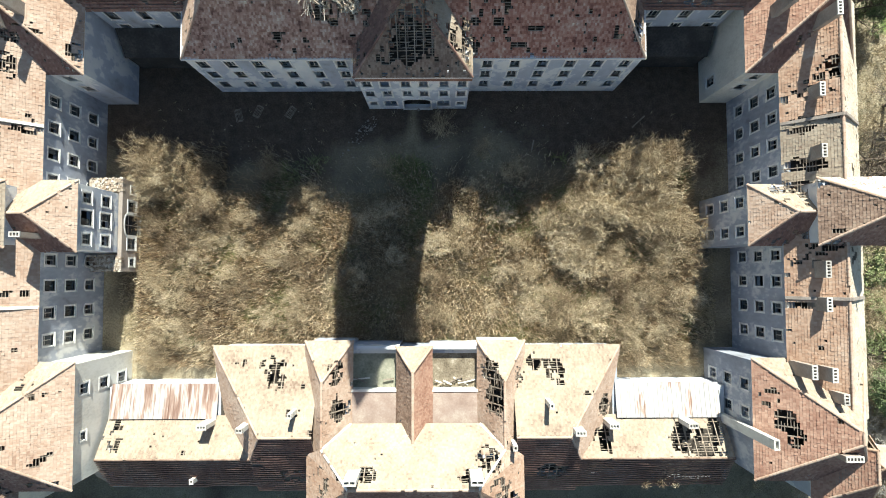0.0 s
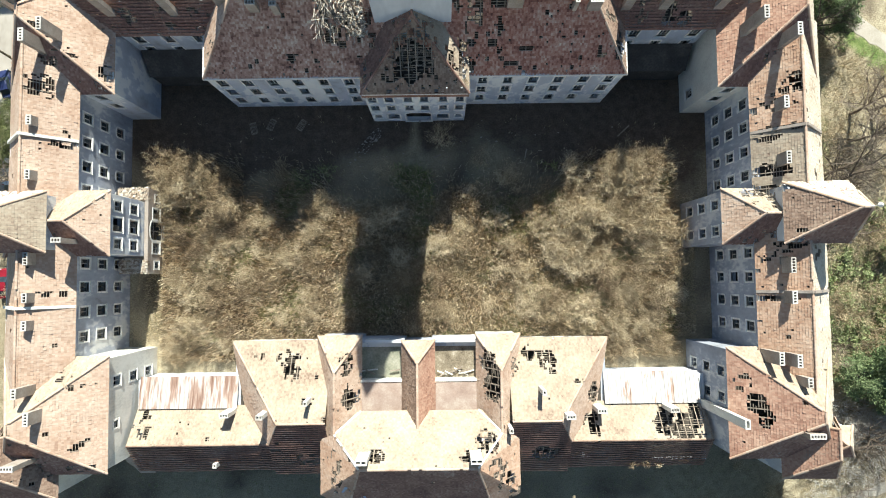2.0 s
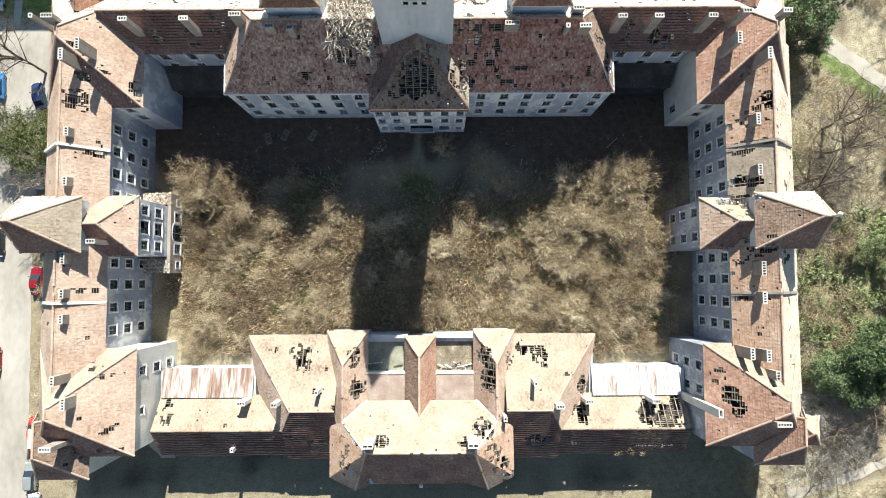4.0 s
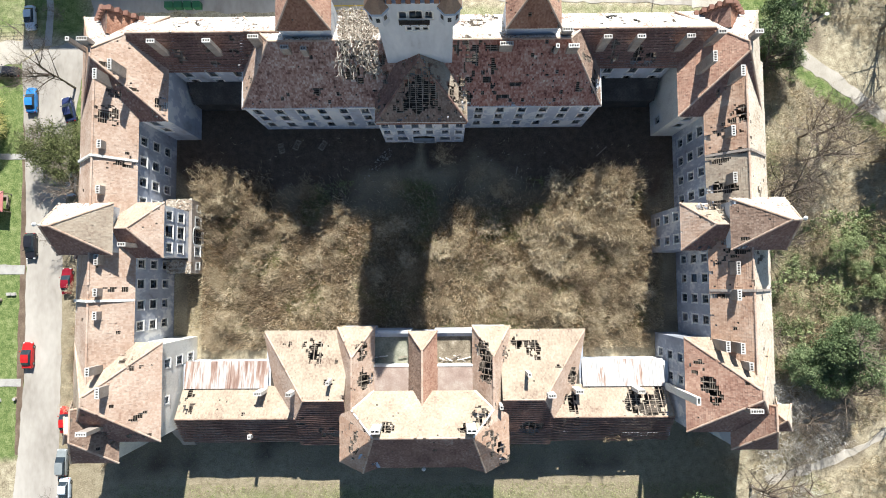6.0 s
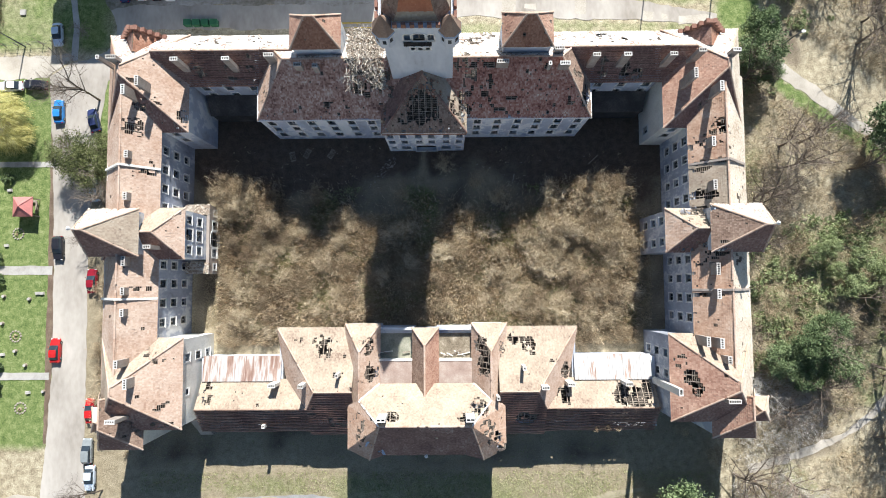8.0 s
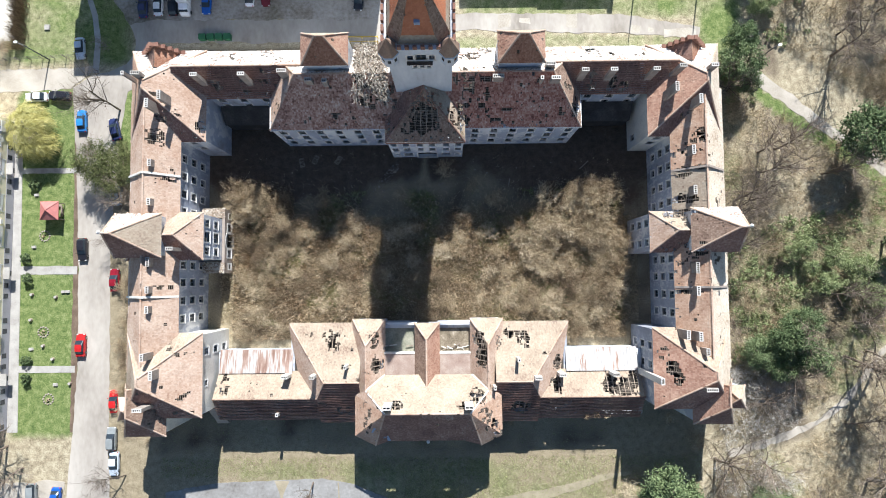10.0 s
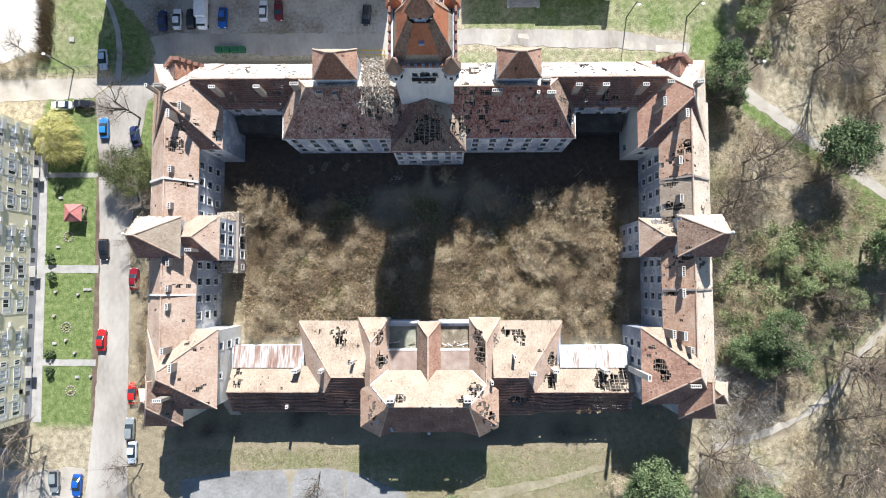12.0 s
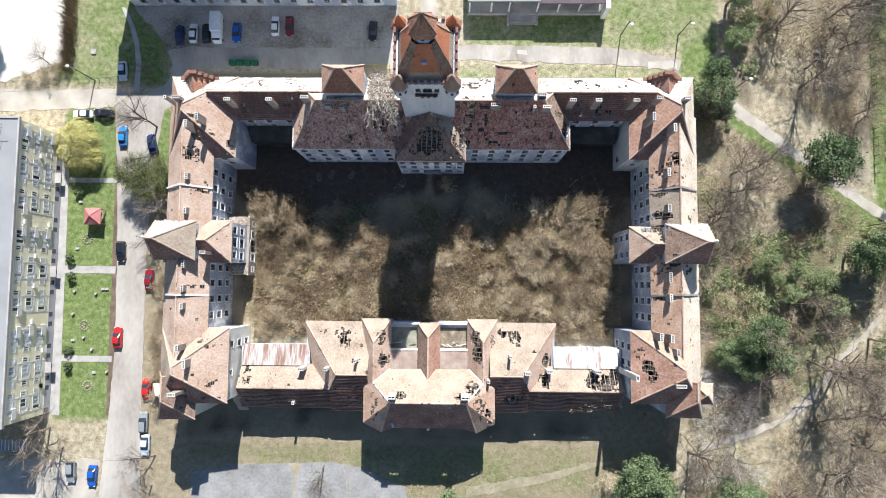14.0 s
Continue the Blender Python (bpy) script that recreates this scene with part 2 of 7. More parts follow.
def ground_material():
    m = bpy.data.materials.new("meadow_and_soil")
    m.use_nodes = True
    n, l = m.node_tree.nodes, m.node_tree.links
    b = n["Principled BSDF"]
    b.inputs["Roughness"].default_value, b.inputs["Specular IOR Level"].default_value = 0.97, 0.1
    at = n.new("ShaderNodeVertexColor")
    at.layer_name = "cover"
    sep = n.new("ShaderNodeSeparateColor")
    l.new(at.outputs[0], sep.inputs[0])
    geo = n.new("ShaderNodeNewGeometry")
    big, mid, small = [n.new("ShaderNodeTexNoise") for _ in range(3)]
    for t, s in ((big, 0.13), (mid, 0.9), (small, 5.0)):
        t.inputs["Scale"].default_value, t.inputs["Detail"].default_value = s, 7
        t.inputs["Roughness"].default_value = 0.65
        l.new(geo.outputs["Position"], t.inputs["Vector"])

    def ramp(src, stops):
        r = n.new("ShaderNodeValToRGB")
        r.color_ramp.elements.remove(r.color_ramp.elements[1])
        for i, (p, c) in enumerate(stops):
            e = r.color_ramp.elements[0] if i == 0 else r.color_ramp.elements.new(p)
            e.position, e.color = p, (*c, 1)
        l.new(src, r.inputs[0])
        return r.outputs[0]

    def mix(f, a, c):
        x = n.new("ShaderNodeMix")
        x.data_type = "RGBA"
        l.new(f, x.inputs[0]), l.new(a, x.inputs[6]), l.new(c, x.inputs[7])
        return x.outputs[2]

    def edge(weight, noise_out, lo, hi):
        a = n.new("ShaderNodeMath")
        a.operation = "MULTIPLY_ADD"
        l.new(noise_out, a.inputs[0])
        a.inputs[1].default_value = 0.9
        l.new(weight, a.inputs[2])
        r = n.new("ShaderNodeMapRange")
        r.inputs[1].default_value, r.inputs[2].default_value = lo, hi
        l.new(a.outputs[0], r.inputs[0])
        return r.outputs[0]

    mm = n.new("ShaderNodeMix")
    mm.inputs[0].default_value = 0.5
    l.new(mid.outputs[0], mm.inputs[2]), l.new(small.outputs[0], mm.inputs[3])
    forest = ramp(mm.outputs[0], [(0.36, (0.16, 0.13, 0.088)), (0.48, (0.34, 0.288, 0.195)), (0.56, (0.475, 0.415, 0.29)), (0.66, (0.60, 0.54, 0.41))])
    lawn = ramp(mm.outputs[0], [(0.38, (0.062, 0.098, 0.03)), (0.47, (0.135, 0.183, 0.06)), (0.54, (0.195, 0.237, 0.088)), (0.63, (0.31, 0.335, 0.16))])
    dry = ramp(mm.outputs[0], [(0.3, (0.15, 0.122, 0.08)), (0.5, (0.29, 0.242, 0.16)), (0.68, (0.43, 0.37, 0.26))])
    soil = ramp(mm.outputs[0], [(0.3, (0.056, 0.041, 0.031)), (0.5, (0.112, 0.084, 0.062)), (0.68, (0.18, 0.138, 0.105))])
    c = mix(edge(sep.outputs[1], big.outputs[0], 0.75, 1.15), forest, dry)
    c = mix(edge(sep.outputs[0], big.outputs[0], 0.75, 1.15), c, lawn)
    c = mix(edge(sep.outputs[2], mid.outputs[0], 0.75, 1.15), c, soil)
    l.new(c, b.inputs["Base Color"])
    bp = n.new("ShaderNodeBump")
    bp.inputs["Strength"].default_value, bp.inputs["Distance"].default_value = 0.7, 0.2
    l.new(small.outputs[0], bp.inputs["Height"]), l.new(bp.outputs[0], b.inputs["Normal"])
    return m


SAND = material("sunlit_pale_sand", [(0.30, (0.50, 0.46, 0.39)), (0.5, (0.60, 0.56, 0.495)), (0.7, (0.69, 0.655, 0.59))], 0.2, 3.0, 0.95, 0.2)
BEDSOIL = material("dark_brown_bed_soil", [(0.3, (0.085, 0.058, 0.04)), (0.5, (0.155, 0.112, 0.08)), (0.72, (0.25, 0.19, 0.135))], 0.5, 5.0, 0.95, 0.4)
BUDS = material("olive_tree_buds", [(0.25, (0.075, 0.09, 0.03)), (0.5, (0.135, 0.15, 0.055)), (0.8, (0.24, 0.25, 0.11))], 0.5, 5.0, 0.85, 0.0, island=0.5)
GROUND = ground_material()


def plain(name, rgb, rough=0.4, metal=0.0, vary=0.12):
    lo, hi = [tuple(max(0.0, c * k) for c in rgb) for k in (1 - vary, 1 + vary)]
    return material(name, [(0.35, lo), (0.65, hi)], 1.5, 10.0, rough, 0.03, metal=metal, spec=0.5)


# ---- mesh helpers ----
class Buf:
    """Vertices and faces gathered for one mesh."""

    def __init__(self):
        self.v, self.f = [], []

    def poly(self, pts):
        k = len(self.v)
        self.v.extend(tuple(p) for p in pts)
        self.f.append(tuple(range(k, k + len(pts))))

    def box(self, x0, x1, y0, y1, z0, z1):
        k = len(self.v)
        self.v += [(x, y, z) for z in (z0, z1) for y in (y0, y1) for x in (x0, x1)]
        self.f += [tuple(k + i for i in q) for q in ((0, 2, 3, 1), (4, 5, 7, 6), (0, 1, 5, 4), (2, 6, 7, 3), (0, 4, 6, 2), (1, 3, 7, 5))]

    def beam(self, a, b, w, h=None, up=(0, 0, 1)):
        """A square bar from a to b."""
        a, b = Vector(a), Vector(b)
        d = (b - a).normalized()
        s = d.cross(Vector(up))
        if s.length < 1e-4:
            s = d.cross(Vector((1, 0, 0)))
        s = s.normalized() * w / 2
        u = s.cross(d).normalized() * (h or w) / 2
        k = len(self.v)
        self.v += [tuple(p + i * s + j * u) for p in (a, b) for i, j in ((-1, -1), (1, -1), (1, 1), (-1, 1))]
        self.f += [tuple(k + i for i in q) for q in ((0, 1, 2, 3), (7, 6, 5, 4), (0, 4, 5, 1), (1, 5, 6, 2), (2, 6, 7, 3), (3, 7, 4, 0))]

    def tube(self, a, b, r0, r1, sides=6, cap=True):
        a, b = Vector(a), Vector(b)
        d = (b - a).normalized()
        s = d.orthogonal().normalized()
        u = d.cross(s)
        k = len(self.v)
        for p, r in ((a, r0), (b, r1)):
            for i in range(sides):
                g = 2 * math.pi * i / sides
                self.v.append(tuple(p + r * (math.cos(g) * s + math.sin(g) * u)))
        for i in range(sides):
            j = (i + 1) % sides
            self.f.append((k + i, k + j, k + sides + j, k + sides + i))
        if cap:
            self.f += [tuple(k + i for i in reversed(range(sides))), tuple(k + sides + i for i in range(sides))]

    def frustum(self, x, y, z0, z1, r0, r1, sides=8, turn=0.0, sx=1.0, sy=1.0):
        k = len(self.v)
        for z, r in ((z0, r0), (z1, r1)):
            for i in range(sides):
                g = turn + 2 * math.pi * i / sides
                self.v.append((x + r * sx * math.cos(g), y + r * sy * math.sin(g), z))
        for i in range(sides):
            j = (i + 1) % sides
            self.f.append((k + i, k + j, k + sides + j, k + sides + i))
        self.f += [tuple(k + i for i in reversed(range(sides))), tuple(k + sides + i for i in range(sides))]

    def weld(self):
        """Merge vertices that share a place."""
        seen, remap = {}, []
        for p in self.v:
            remap.append(seen.setdefault(tuple(round(c, 4) for c in p), len(seen)))
        self.v = list(seen)
        self.f = [tuple(remap[i] for i in f) for f in self.f]
        return self

    def plate(self, us, vs, gone, z0, z1, swap, ox, oy):
        """A plate with holes over a grid of breaks; gone(i, j) tells the cells left open."""
        def P(u, v, z):
            return (ox + (v if swap else u), oy + (u if swap else v), z)
        solid = {(i, j) for i in range(len(us) - 1) for j in range(len(vs) - 1) if not gone(i, j)}
        for i, j in solid:
            a, b, c, d = us[i], us[i + 1], vs[j], vs[j + 1]
            for z in (z0, z1):
                self.poly([P(a, c, z), P(b, c, z), P(b, d, z), P(a, d, z)])
            for (di, dj), (p, q) in (((-1, 0), ((a, c), (a, d))), ((1, 0), ((b, c), (b, d))), ((0, -1), ((a, c), (b, c))), ((0, 1), ((a, d), (b, d)))):
                if (i + di, j + dj) not in solid:
                    self.poly([P(*p, z0), P(*q, z0), P(*q, z1), P(*p, z1)])
        return self.weld()

    def mesh(self, name, mat):
        me = bpy.data.meshes.new(name)
        me.from_pydata(self.v, [], self.f)
        me.materials.append(mat)
        me.update()
        return me


def part(name, buf, mat, parent=None, label="", kind=""):
    ob = new(name, buf if isinstance(buf, bpy.types.Mesh) else buf.mesh(name, mat))
    if parent:
        ob.parent = parent
    return tagged(ob, label=label, kind=kind)


def thing(name, label, category, at=(0, 0, 0), group="", kind=""):
    ob = new(name)
    ob.empty_display_size = 0.2
    ob.location = at
    return tagged(ob, label, category, group, kind)


def clip(poly, planes):
    """Convex clip of a 2D polygon by half planes (nx, ny, c): nx*x + ny*y <= c."""
    for nx, ny, c in planes:
        out = []
        for i, p in enumerate(poly):
            q = poly[(i + 1) % len(poly)]
            dp, dq = nx * p[0] + ny * p[1] - c, nx * q[0] + ny * q[1] - c
            if dp <= 0:
                out.append(p)
            if (dp < 0 < dq) or (dq < 0 < dp):
                t = dp / (dp - dq)
                out.append((p[0] + t * (q[0] - p[0]), p[1] + t * (q[1] - p[1])))
        poly = out
        if len(poly) < 3:
            return []
    return poly


HOLES = []  # (x, y, half width, half depth, share of tiles gone)
SCATTER = 0.004


def slope(parent, pts, mat, tw=0.23, th=0.30, scatter=None, label="", timber=True, wave=0.07, ribbed=False):
    """A tiled roof slope on the convex polygon pts (first edge: the eave), with gone tiles, laths and rafters."""
    if ribbed:  # heavy courses that stand proud row by row
        th = 0.2
    rnd = random.Random(round(sum(p[0] * 3.1 + p[1] * 7.7 for p in pts) * 10))
    scatter = SCATTER if scatter is None else scatter
    P = [Vector(p) for p in pts]
    e = (P[1] - P[0]).normalized()
    nrm = (P[1] - P[0]).cross(P[2] - P[0]).normalized()
    if nrm.z < 0:
        nrm.negate()
    up = nrm.cross(e)
    if up.z < 0:
        up.negate()
    o = P[0]
    q = [((p - o).dot(e), (p - o).dot(up)) for p in P]
    area = sum(q[i][0] * q[(i + 1) % len(q)][1] - q[(i + 1) % len(q)][0] * q[i][1] for i in range(len(q)))
    if area < 0:
        q.reverse()
    planes = []
    for i, a in enumerate(q):
        b = q[(i + 1) % len(q)]
        dx, dy = b[0] - a[0], b[1] - a[1]
        ln = math.hypot(dx, dy) or 1
        planes.append((dy / ln, -dx / ln, (dy * a[0] - dx * a[1]) / ln))
    a0, a1 = min(p[0] for p in q), max(p[0] for p in q)
    b1 = max(p[1] for p in q)
    near = [h for h in HOLES if min(p.x for p in P) - h[2] < h[0] < max(p.x for p in P) + h[2] and min(p.y for p in P) - h[3] < h[1] < max(p.y for p in P) + h[3]]
    t, lath, raft = Buf(), Buf(), Buf()
    blocks = {}
    r = 0
    while r * th < b1 - 0.02:
        bb = r * th
        ext = clip([(a0 - 1, bb), (a1 + 1, bb), (a1 + 1, bb + 0.02), (a0 - 1, bb + 0.02)], planes)
        if ext and timber:
            x0, x1 = min(p[0] for p in ext), max(p[0] for p in ext)
            base = o + up * (bb + 0.05) - nrm * 0.05
            xa = x0
            while xa < x1 - 0.02:
                mid = base + e * xa
                close = any(abs(mid.x - h[0]) < h[2] + 4 and abs(mid.y - h[1]) < h[3] + 4 for h in near)
                xb = min(x1, xa + (0.95 if close else 3.8))
                mid = base + e * ((xa + xb) / 2)
                open_ = any(((mid.x - h[0]) / h[2]) ** 2 + ((mid.y - h[1]) / h[3]) ** 2 < 1 and h[4] > 0.6 for h in near)
                if not (open_ and rnd.random() < 0.42):
                    sag = nrm * (rnd.uniform(-0.12, 0.02) if open_ else 0)
                    lath.beam(base + e * xa, base + e * xb + sag, 0.07, 0.05, up=nrm)
                xa = xb
        for c in range(int((a1 - a0) / tw) + 1):
            aa = a0 + c * tw
            ctr = o + e * (aa + tw / 2) + up * (bb + th / 2)
            lost = blocks.setdefault((c // 2, r // 2), rnd.random())
            gone = rnd.random() < scatter * 0.5 or lost < scatter * 0.5
            lost = 0.6 * blocks.setdefault((c // 4, r // 3, 1), rnd.random()) + 0.4 * lost
            for hx, hy, rx, ry, share in near:
                dd = ((ctr.x - hx) / rx) ** 2 + ((ctr.y - hy) / ry) ** 2
                dd += 0.9 * noise.noise((ctr.x * 0.8, ctr.y * 0.8, 3.0)) + 0.7 * (lost - 0.5)
                if dd < 1 and (lost < share * 0.85 or share > 0.9) and rnd.random() < 0.97:
                    gone = True
            if gone:
                continue
            cell = [(aa, bb), (aa + tw, bb), (aa + tw, bb + th), (aa, bb + th)]
            full = all(nx * p[0] + ny * p[1] <= cc + 1e-6 for p in cell for nx, ny, cc in planes)
            if not full:
                cell = clip(cell, planes)
                if len(cell) < 3:
                    continue
            if not full and rnd.random() < 0.05:
                continue  # ragged edges along eaves, hips and verges
            lift, skew = rnd.uniform(0.026, 0.044) + 0.014 * (c % 2), rnd.uniform(-0.02, 0.014)
            if rnd.random() < 0.02:
                lift += 0.05
            if ribbed:
                lift = 0.13 if r % 2 else 0.03
            pts3 = []
            for x, y in cell:
                hgt = lift * (1 - (0.0 if ribbed else 0.85) * (y - bb) / th) + skew * (x - aa) / tw
                q3 = o + e * x + up * y
                pts3.append(q3 + nrm * (hgt + wave * noise.noise(q3 * 0.22) + 0.4 * wave * noise.noise(q3 * 0.7)))
            k = len(t.v)
            t.v.extend(tuple(p) for p in pts3)
            t.f.append(tuple(range(k, k + len(pts3))))
            if full:
                dn = nrm * (0.12 if ribbed else 0.06)
                t.v += [tuple(pts3[0] - dn), tuple(pts3[1] - dn)]
                t.f.append((k + 4, k + 5, k + 1, k))
        r += 1
    ob = part("roof_slope", t, mat, parent, label, kind="stuff")
    if timber:
        part("lath_work", lath, WOOD, ob, kind="stuff")
        x = a0 + 0.4
        while x < a1:
            ext = clip([(x, -0.5), (x + 0.02, -0.5), (x + 0.02, b1 + 0.5), (x, b1 + 0.5)], planes)
            if ext:
                y0, y1 = min(p[1] for p in ext), max(p[1] for p in ext)
                if y1 - y0 > 0.3:
                    raft.beam(o + e * x + up * y0 - nrm * 0.16, o + e * x + up * y1 - nrm * 0.16, 0.11, 0.15, up=nrm)
            x += 0.95
        part("roof_timber", raft, WOOD, ob, kind="stuff")
    return ob


def caps(parent, a, b, mat, w=0.17, name="ridge_capping"):
    """A run of half-round ridge tiles from a to b."""
    a, b = Vector(a), Vector(b)
    n = max(2, int((b - a).length / 0.42))
    t = Buf()
    d = (b - a).normalized()
    s = d.cross(Vector((0, 0, 1))).normalized()
    u = s.cross(d).normalized()
    if u.z < 0:
        u.negate()
    rnd = random.Random(n)
    for i in range(n):
        c0 = a + (b - a) * ((i + 0.5) / n)
        if rnd.random() < 0.03 or any(abs(c0.x - h[0]) < h[2] and abs(c0.y - h[1]) < h[3] and h[4] > 0.85 for h in HOLES):
            continue
        p, q = a + (b - a) * (i / n), a + (b - a) * ((i + 1.06) / n)
        k = len(t.v)
        for c, r in ((p, w), (q, w * 0.85)):
            for j in range(5):
                g = math.pi * j / 4
                t.v.append(tuple(c + s * r * math.cos(g) + u * (r * 0.75 * math.sin(g) + 0.02)))
        for j in range(4):
            t.f.append((k + j, k + j + 1, k + 6 + j, k + 5 + j))
        t.f.append(tuple(k + j for j in range(5)))
    return part(name, t, mat, parent, kind="stuff")


def hip_roof(parent, x0, x1, y0, y1, ez, p, q, rz, mats, sides="NSEW", capmat=None, scatter=None):
    """A hipped roof over a rectangle of eaves; p and q are the two ends of the ridge (x, y)."""
    sw, se, ne, nw = (x0, y0, ez), (x1, y0, ez), (x1, y1, ez), (x0, y1, ez)
    a, b = (*p, rz), (*q, rz)
    along_x = abs(p[0] - q[0]) >= abs(p[1] - q[1])
    if along_x:  # p west, q east
        faces = {"S": [sw, se, b, a], "N": [ne, nw, a, b], "W": [nw, sw, a], "E": [se, ne, b]}
        hips = [(sw, a), (nw, a), (se, b), (ne, b)]
    else:  # p south, q north
        faces = {"S": [sw, se, a], "N": [ne, nw, b], "W": [nw, sw, a, b], "E": [se, ne, b, a]}
        hips = [(sw, a), (se, a), (nw, b), (ne, b)]
    for k in sides:
        f = faces[k]
        f = [v for i, v in enumerate(f) if (Vector(v) - Vector(f[i - 1])).length > 0.01]
        slope(parent, f, mats.get(k, mats["S"]), scatter=scatter)
    for h0, h1 in hips:
        caps(parent, h0, h1, capmat or TILE)
    if (Vector(a) - Vector(b)).length > 0.5:
        caps(parent, a, b, capmat or TILE)


# window templates: surround, casement frame and panes, centred on the origin, facing -y
def window_meshes(w, h, arched=False):
    s, f, g = Buf(), Buf(), Buf()
    t = 0.2
    outer, inner = [], []
    if arched:
        for i in range(9):
            a = math.pi * i / 8
            outer.append(((w / 2 + t) * math.cos(a), h / 2 - 0.15 * h + (0.15 * h + t) * math.sin(a)))
            inner.append((w / 2 * math.cos(a), h / 2 - 0.15 * h + 0.15 * h * math.sin(a)))
        outer += [(-w / 2 - t, -h / 2 - t), (w / 2 + t, -h / 2 - t)]
        inner += [(-w / 2, -h / 2), (w / 2, -h / 2)]
    else:
        outer = [(w / 2 + t, h / 2 + t), (-w / 2 - t, h / 2 + t), (-w / 2 - t, -h / 2 - t), (w / 2 + t, -h / 2 - t)]
        inner = [(w / 2, h / 2), (-w / 2, h / 2), (-w / 2, -h / 2), (w / 2, -h / 2)]
    n = len(outer)
    for i in range(n):
        j = (i + 1) % n
        (ax, az), (bx, bz), (cx, cz), (dx, dz) = outer[i], outer[j], inner[j], inner[i]
        s.poly([(ax, -0.06, az), (bx, -0.06, bz), (cx, -0.06, cz), (dx, -0.06, dz)])
        s.poly([(ax, -0.06, az), (ax, 0.05, az), (bx, 0.05, bz), (bx, -0.06, bz)])
        s.poly([(dx, -0.06, dz), (cx, -0.06, cz), (cx, 0.22, cz), (dx, 0.22, dz)])
    s.box(-w / 2 - t - 0.05, w / 2 + t + 0.05, -0.14, -0.05, -h / 2 - t - 0.06, -h / 2 - t + 0.03)
    b = 0.09
    y0, y1 = 0.20, 0.27
    for x in (-w / 2, -b / 2, w / 2 - b):
        f.box(x, x + b, y0, y1, -h / 2, h / 2)
    for z in (-h / 2, h / 2 - 0.36 * h, h / 2 - b):
        f.box(-w / 2 + b, -b / 2, y0 + 0.004, y1 - 0.004, z, z + b)
        f.box(b / 2, w / 2 - b, y0 + 0.004, y1 - 0.004, z, z + b)
    g.box(-w / 2 + b * 0.8, -b / 2, 0.225, 0.24, -h / 2 + b * 0.8, h / 2 - b * 0.8)
    return s.mesh("window", TRIM), f.mesh("window_frame", FRAME_WOOD), g.mesh("pane", GLASS)


WIN = {}


def window(parent, x, y, z, w, h, rz, arched=False, rnd=random.Random(5)):
    key = (round(w, 2), round(h, 2), arched)
    if key not in WIN:
        WIN[key] = window_meshes(*key)
    s, f, g = WIN[key]
    ob = part("window", s, None, parent)
    ob.matrix_local = pose(x, y, z, 0, 0, rz)
    state = rnd.random()
    if state < 0.85:
        part("window_frame", f, None, ob)
    for k in range(2):
        if rnd.random() < 0.6:
            p = part("pane", g, None, ob)
            p.location.x = 0 if k == 0 else w / 2 - 0.02
    return ob


def wall(parent, a, b, z0, z1, wins=(), mat=None, th=0.6, name="wall", label=""):
    """A wall whose outer face runs from a to b with the outside on its right. wins: (distance along, centre height, width, height, arched)."""
    mat = mat or PLASTER
    a, b = Vector((*a, 0)), Vector((*b, 0))
    d = (b - a).normalized()
    out = Vector((d.y, -d.x, 0))
    ln = (b - a).length
    rects = [(u - w / 2, u + w / 2, z - h / 2, z + h / 2) for u, z, w, h, *_ in wins]
    us = sorted({0.0, ln, *[r[0] for r in rects], *[r[1] for r in rects]})
    zs = sorted({z0, z1, *[r[2] for r in rects], *[r[3] for r in rects]})
    t = Buf()

    def P(u, z, inn):
        p = a + d * u - out * (th if inn else 0)
        return (p.x, p.y, z)

    for i in range(len(us) - 1):
        for j in range(len(zs) - 1):
            uc, zc = (us[i] + us[i + 1]) / 2, (zs[j] + zs[j + 1]) / 2
            if any(r[0] < uc < r[1] and r[2] < zc < r[3] for r in rects):
                continue
            u0, u1, w0, w1 = us[i], us[i + 1], zs[j], zs[j + 1]
            t.poly([P(u0, w0, 0), P(u1, w0, 0), P(u1, w1, 0), P(u0, w1, 0)])
            t.poly([P(u1, w0, 1), P(u0, w0, 1), P(u0, w1, 1), P(u1, w1, 1)])
    for u0, u1, w0, w1 in rects + [(0, ln, z0, z1)]:
        t.poly([P(u0, w0, 0), P(u0, w1, 0), P(u0, w1, 1), P(u0, w0, 1)])
        t.poly([P(u1, w0, 1), P(u1, w1, 1), P(u1, w1, 0), P(u1, w0, 0)])
        t.poly([P(u0, w0, 1), P(u1, w0, 1), P(u1, w0, 0), P(u0, w0, 0)])
        t.poly([P(u0, w1, 0), P(u1, w1, 0), P(u1, w1, 1), P(u0, w1, 1)])
    ob = part(name, t, mat, parent, label)
    rz = math.degrees(math.atan2(d.y, d.x))
    for u, z, w, h, *arch in wins:
        p = a + d * u
        window(ob, p.x, p.y, z, w, h, rz, bool(arch and arch[0]))
    return ob


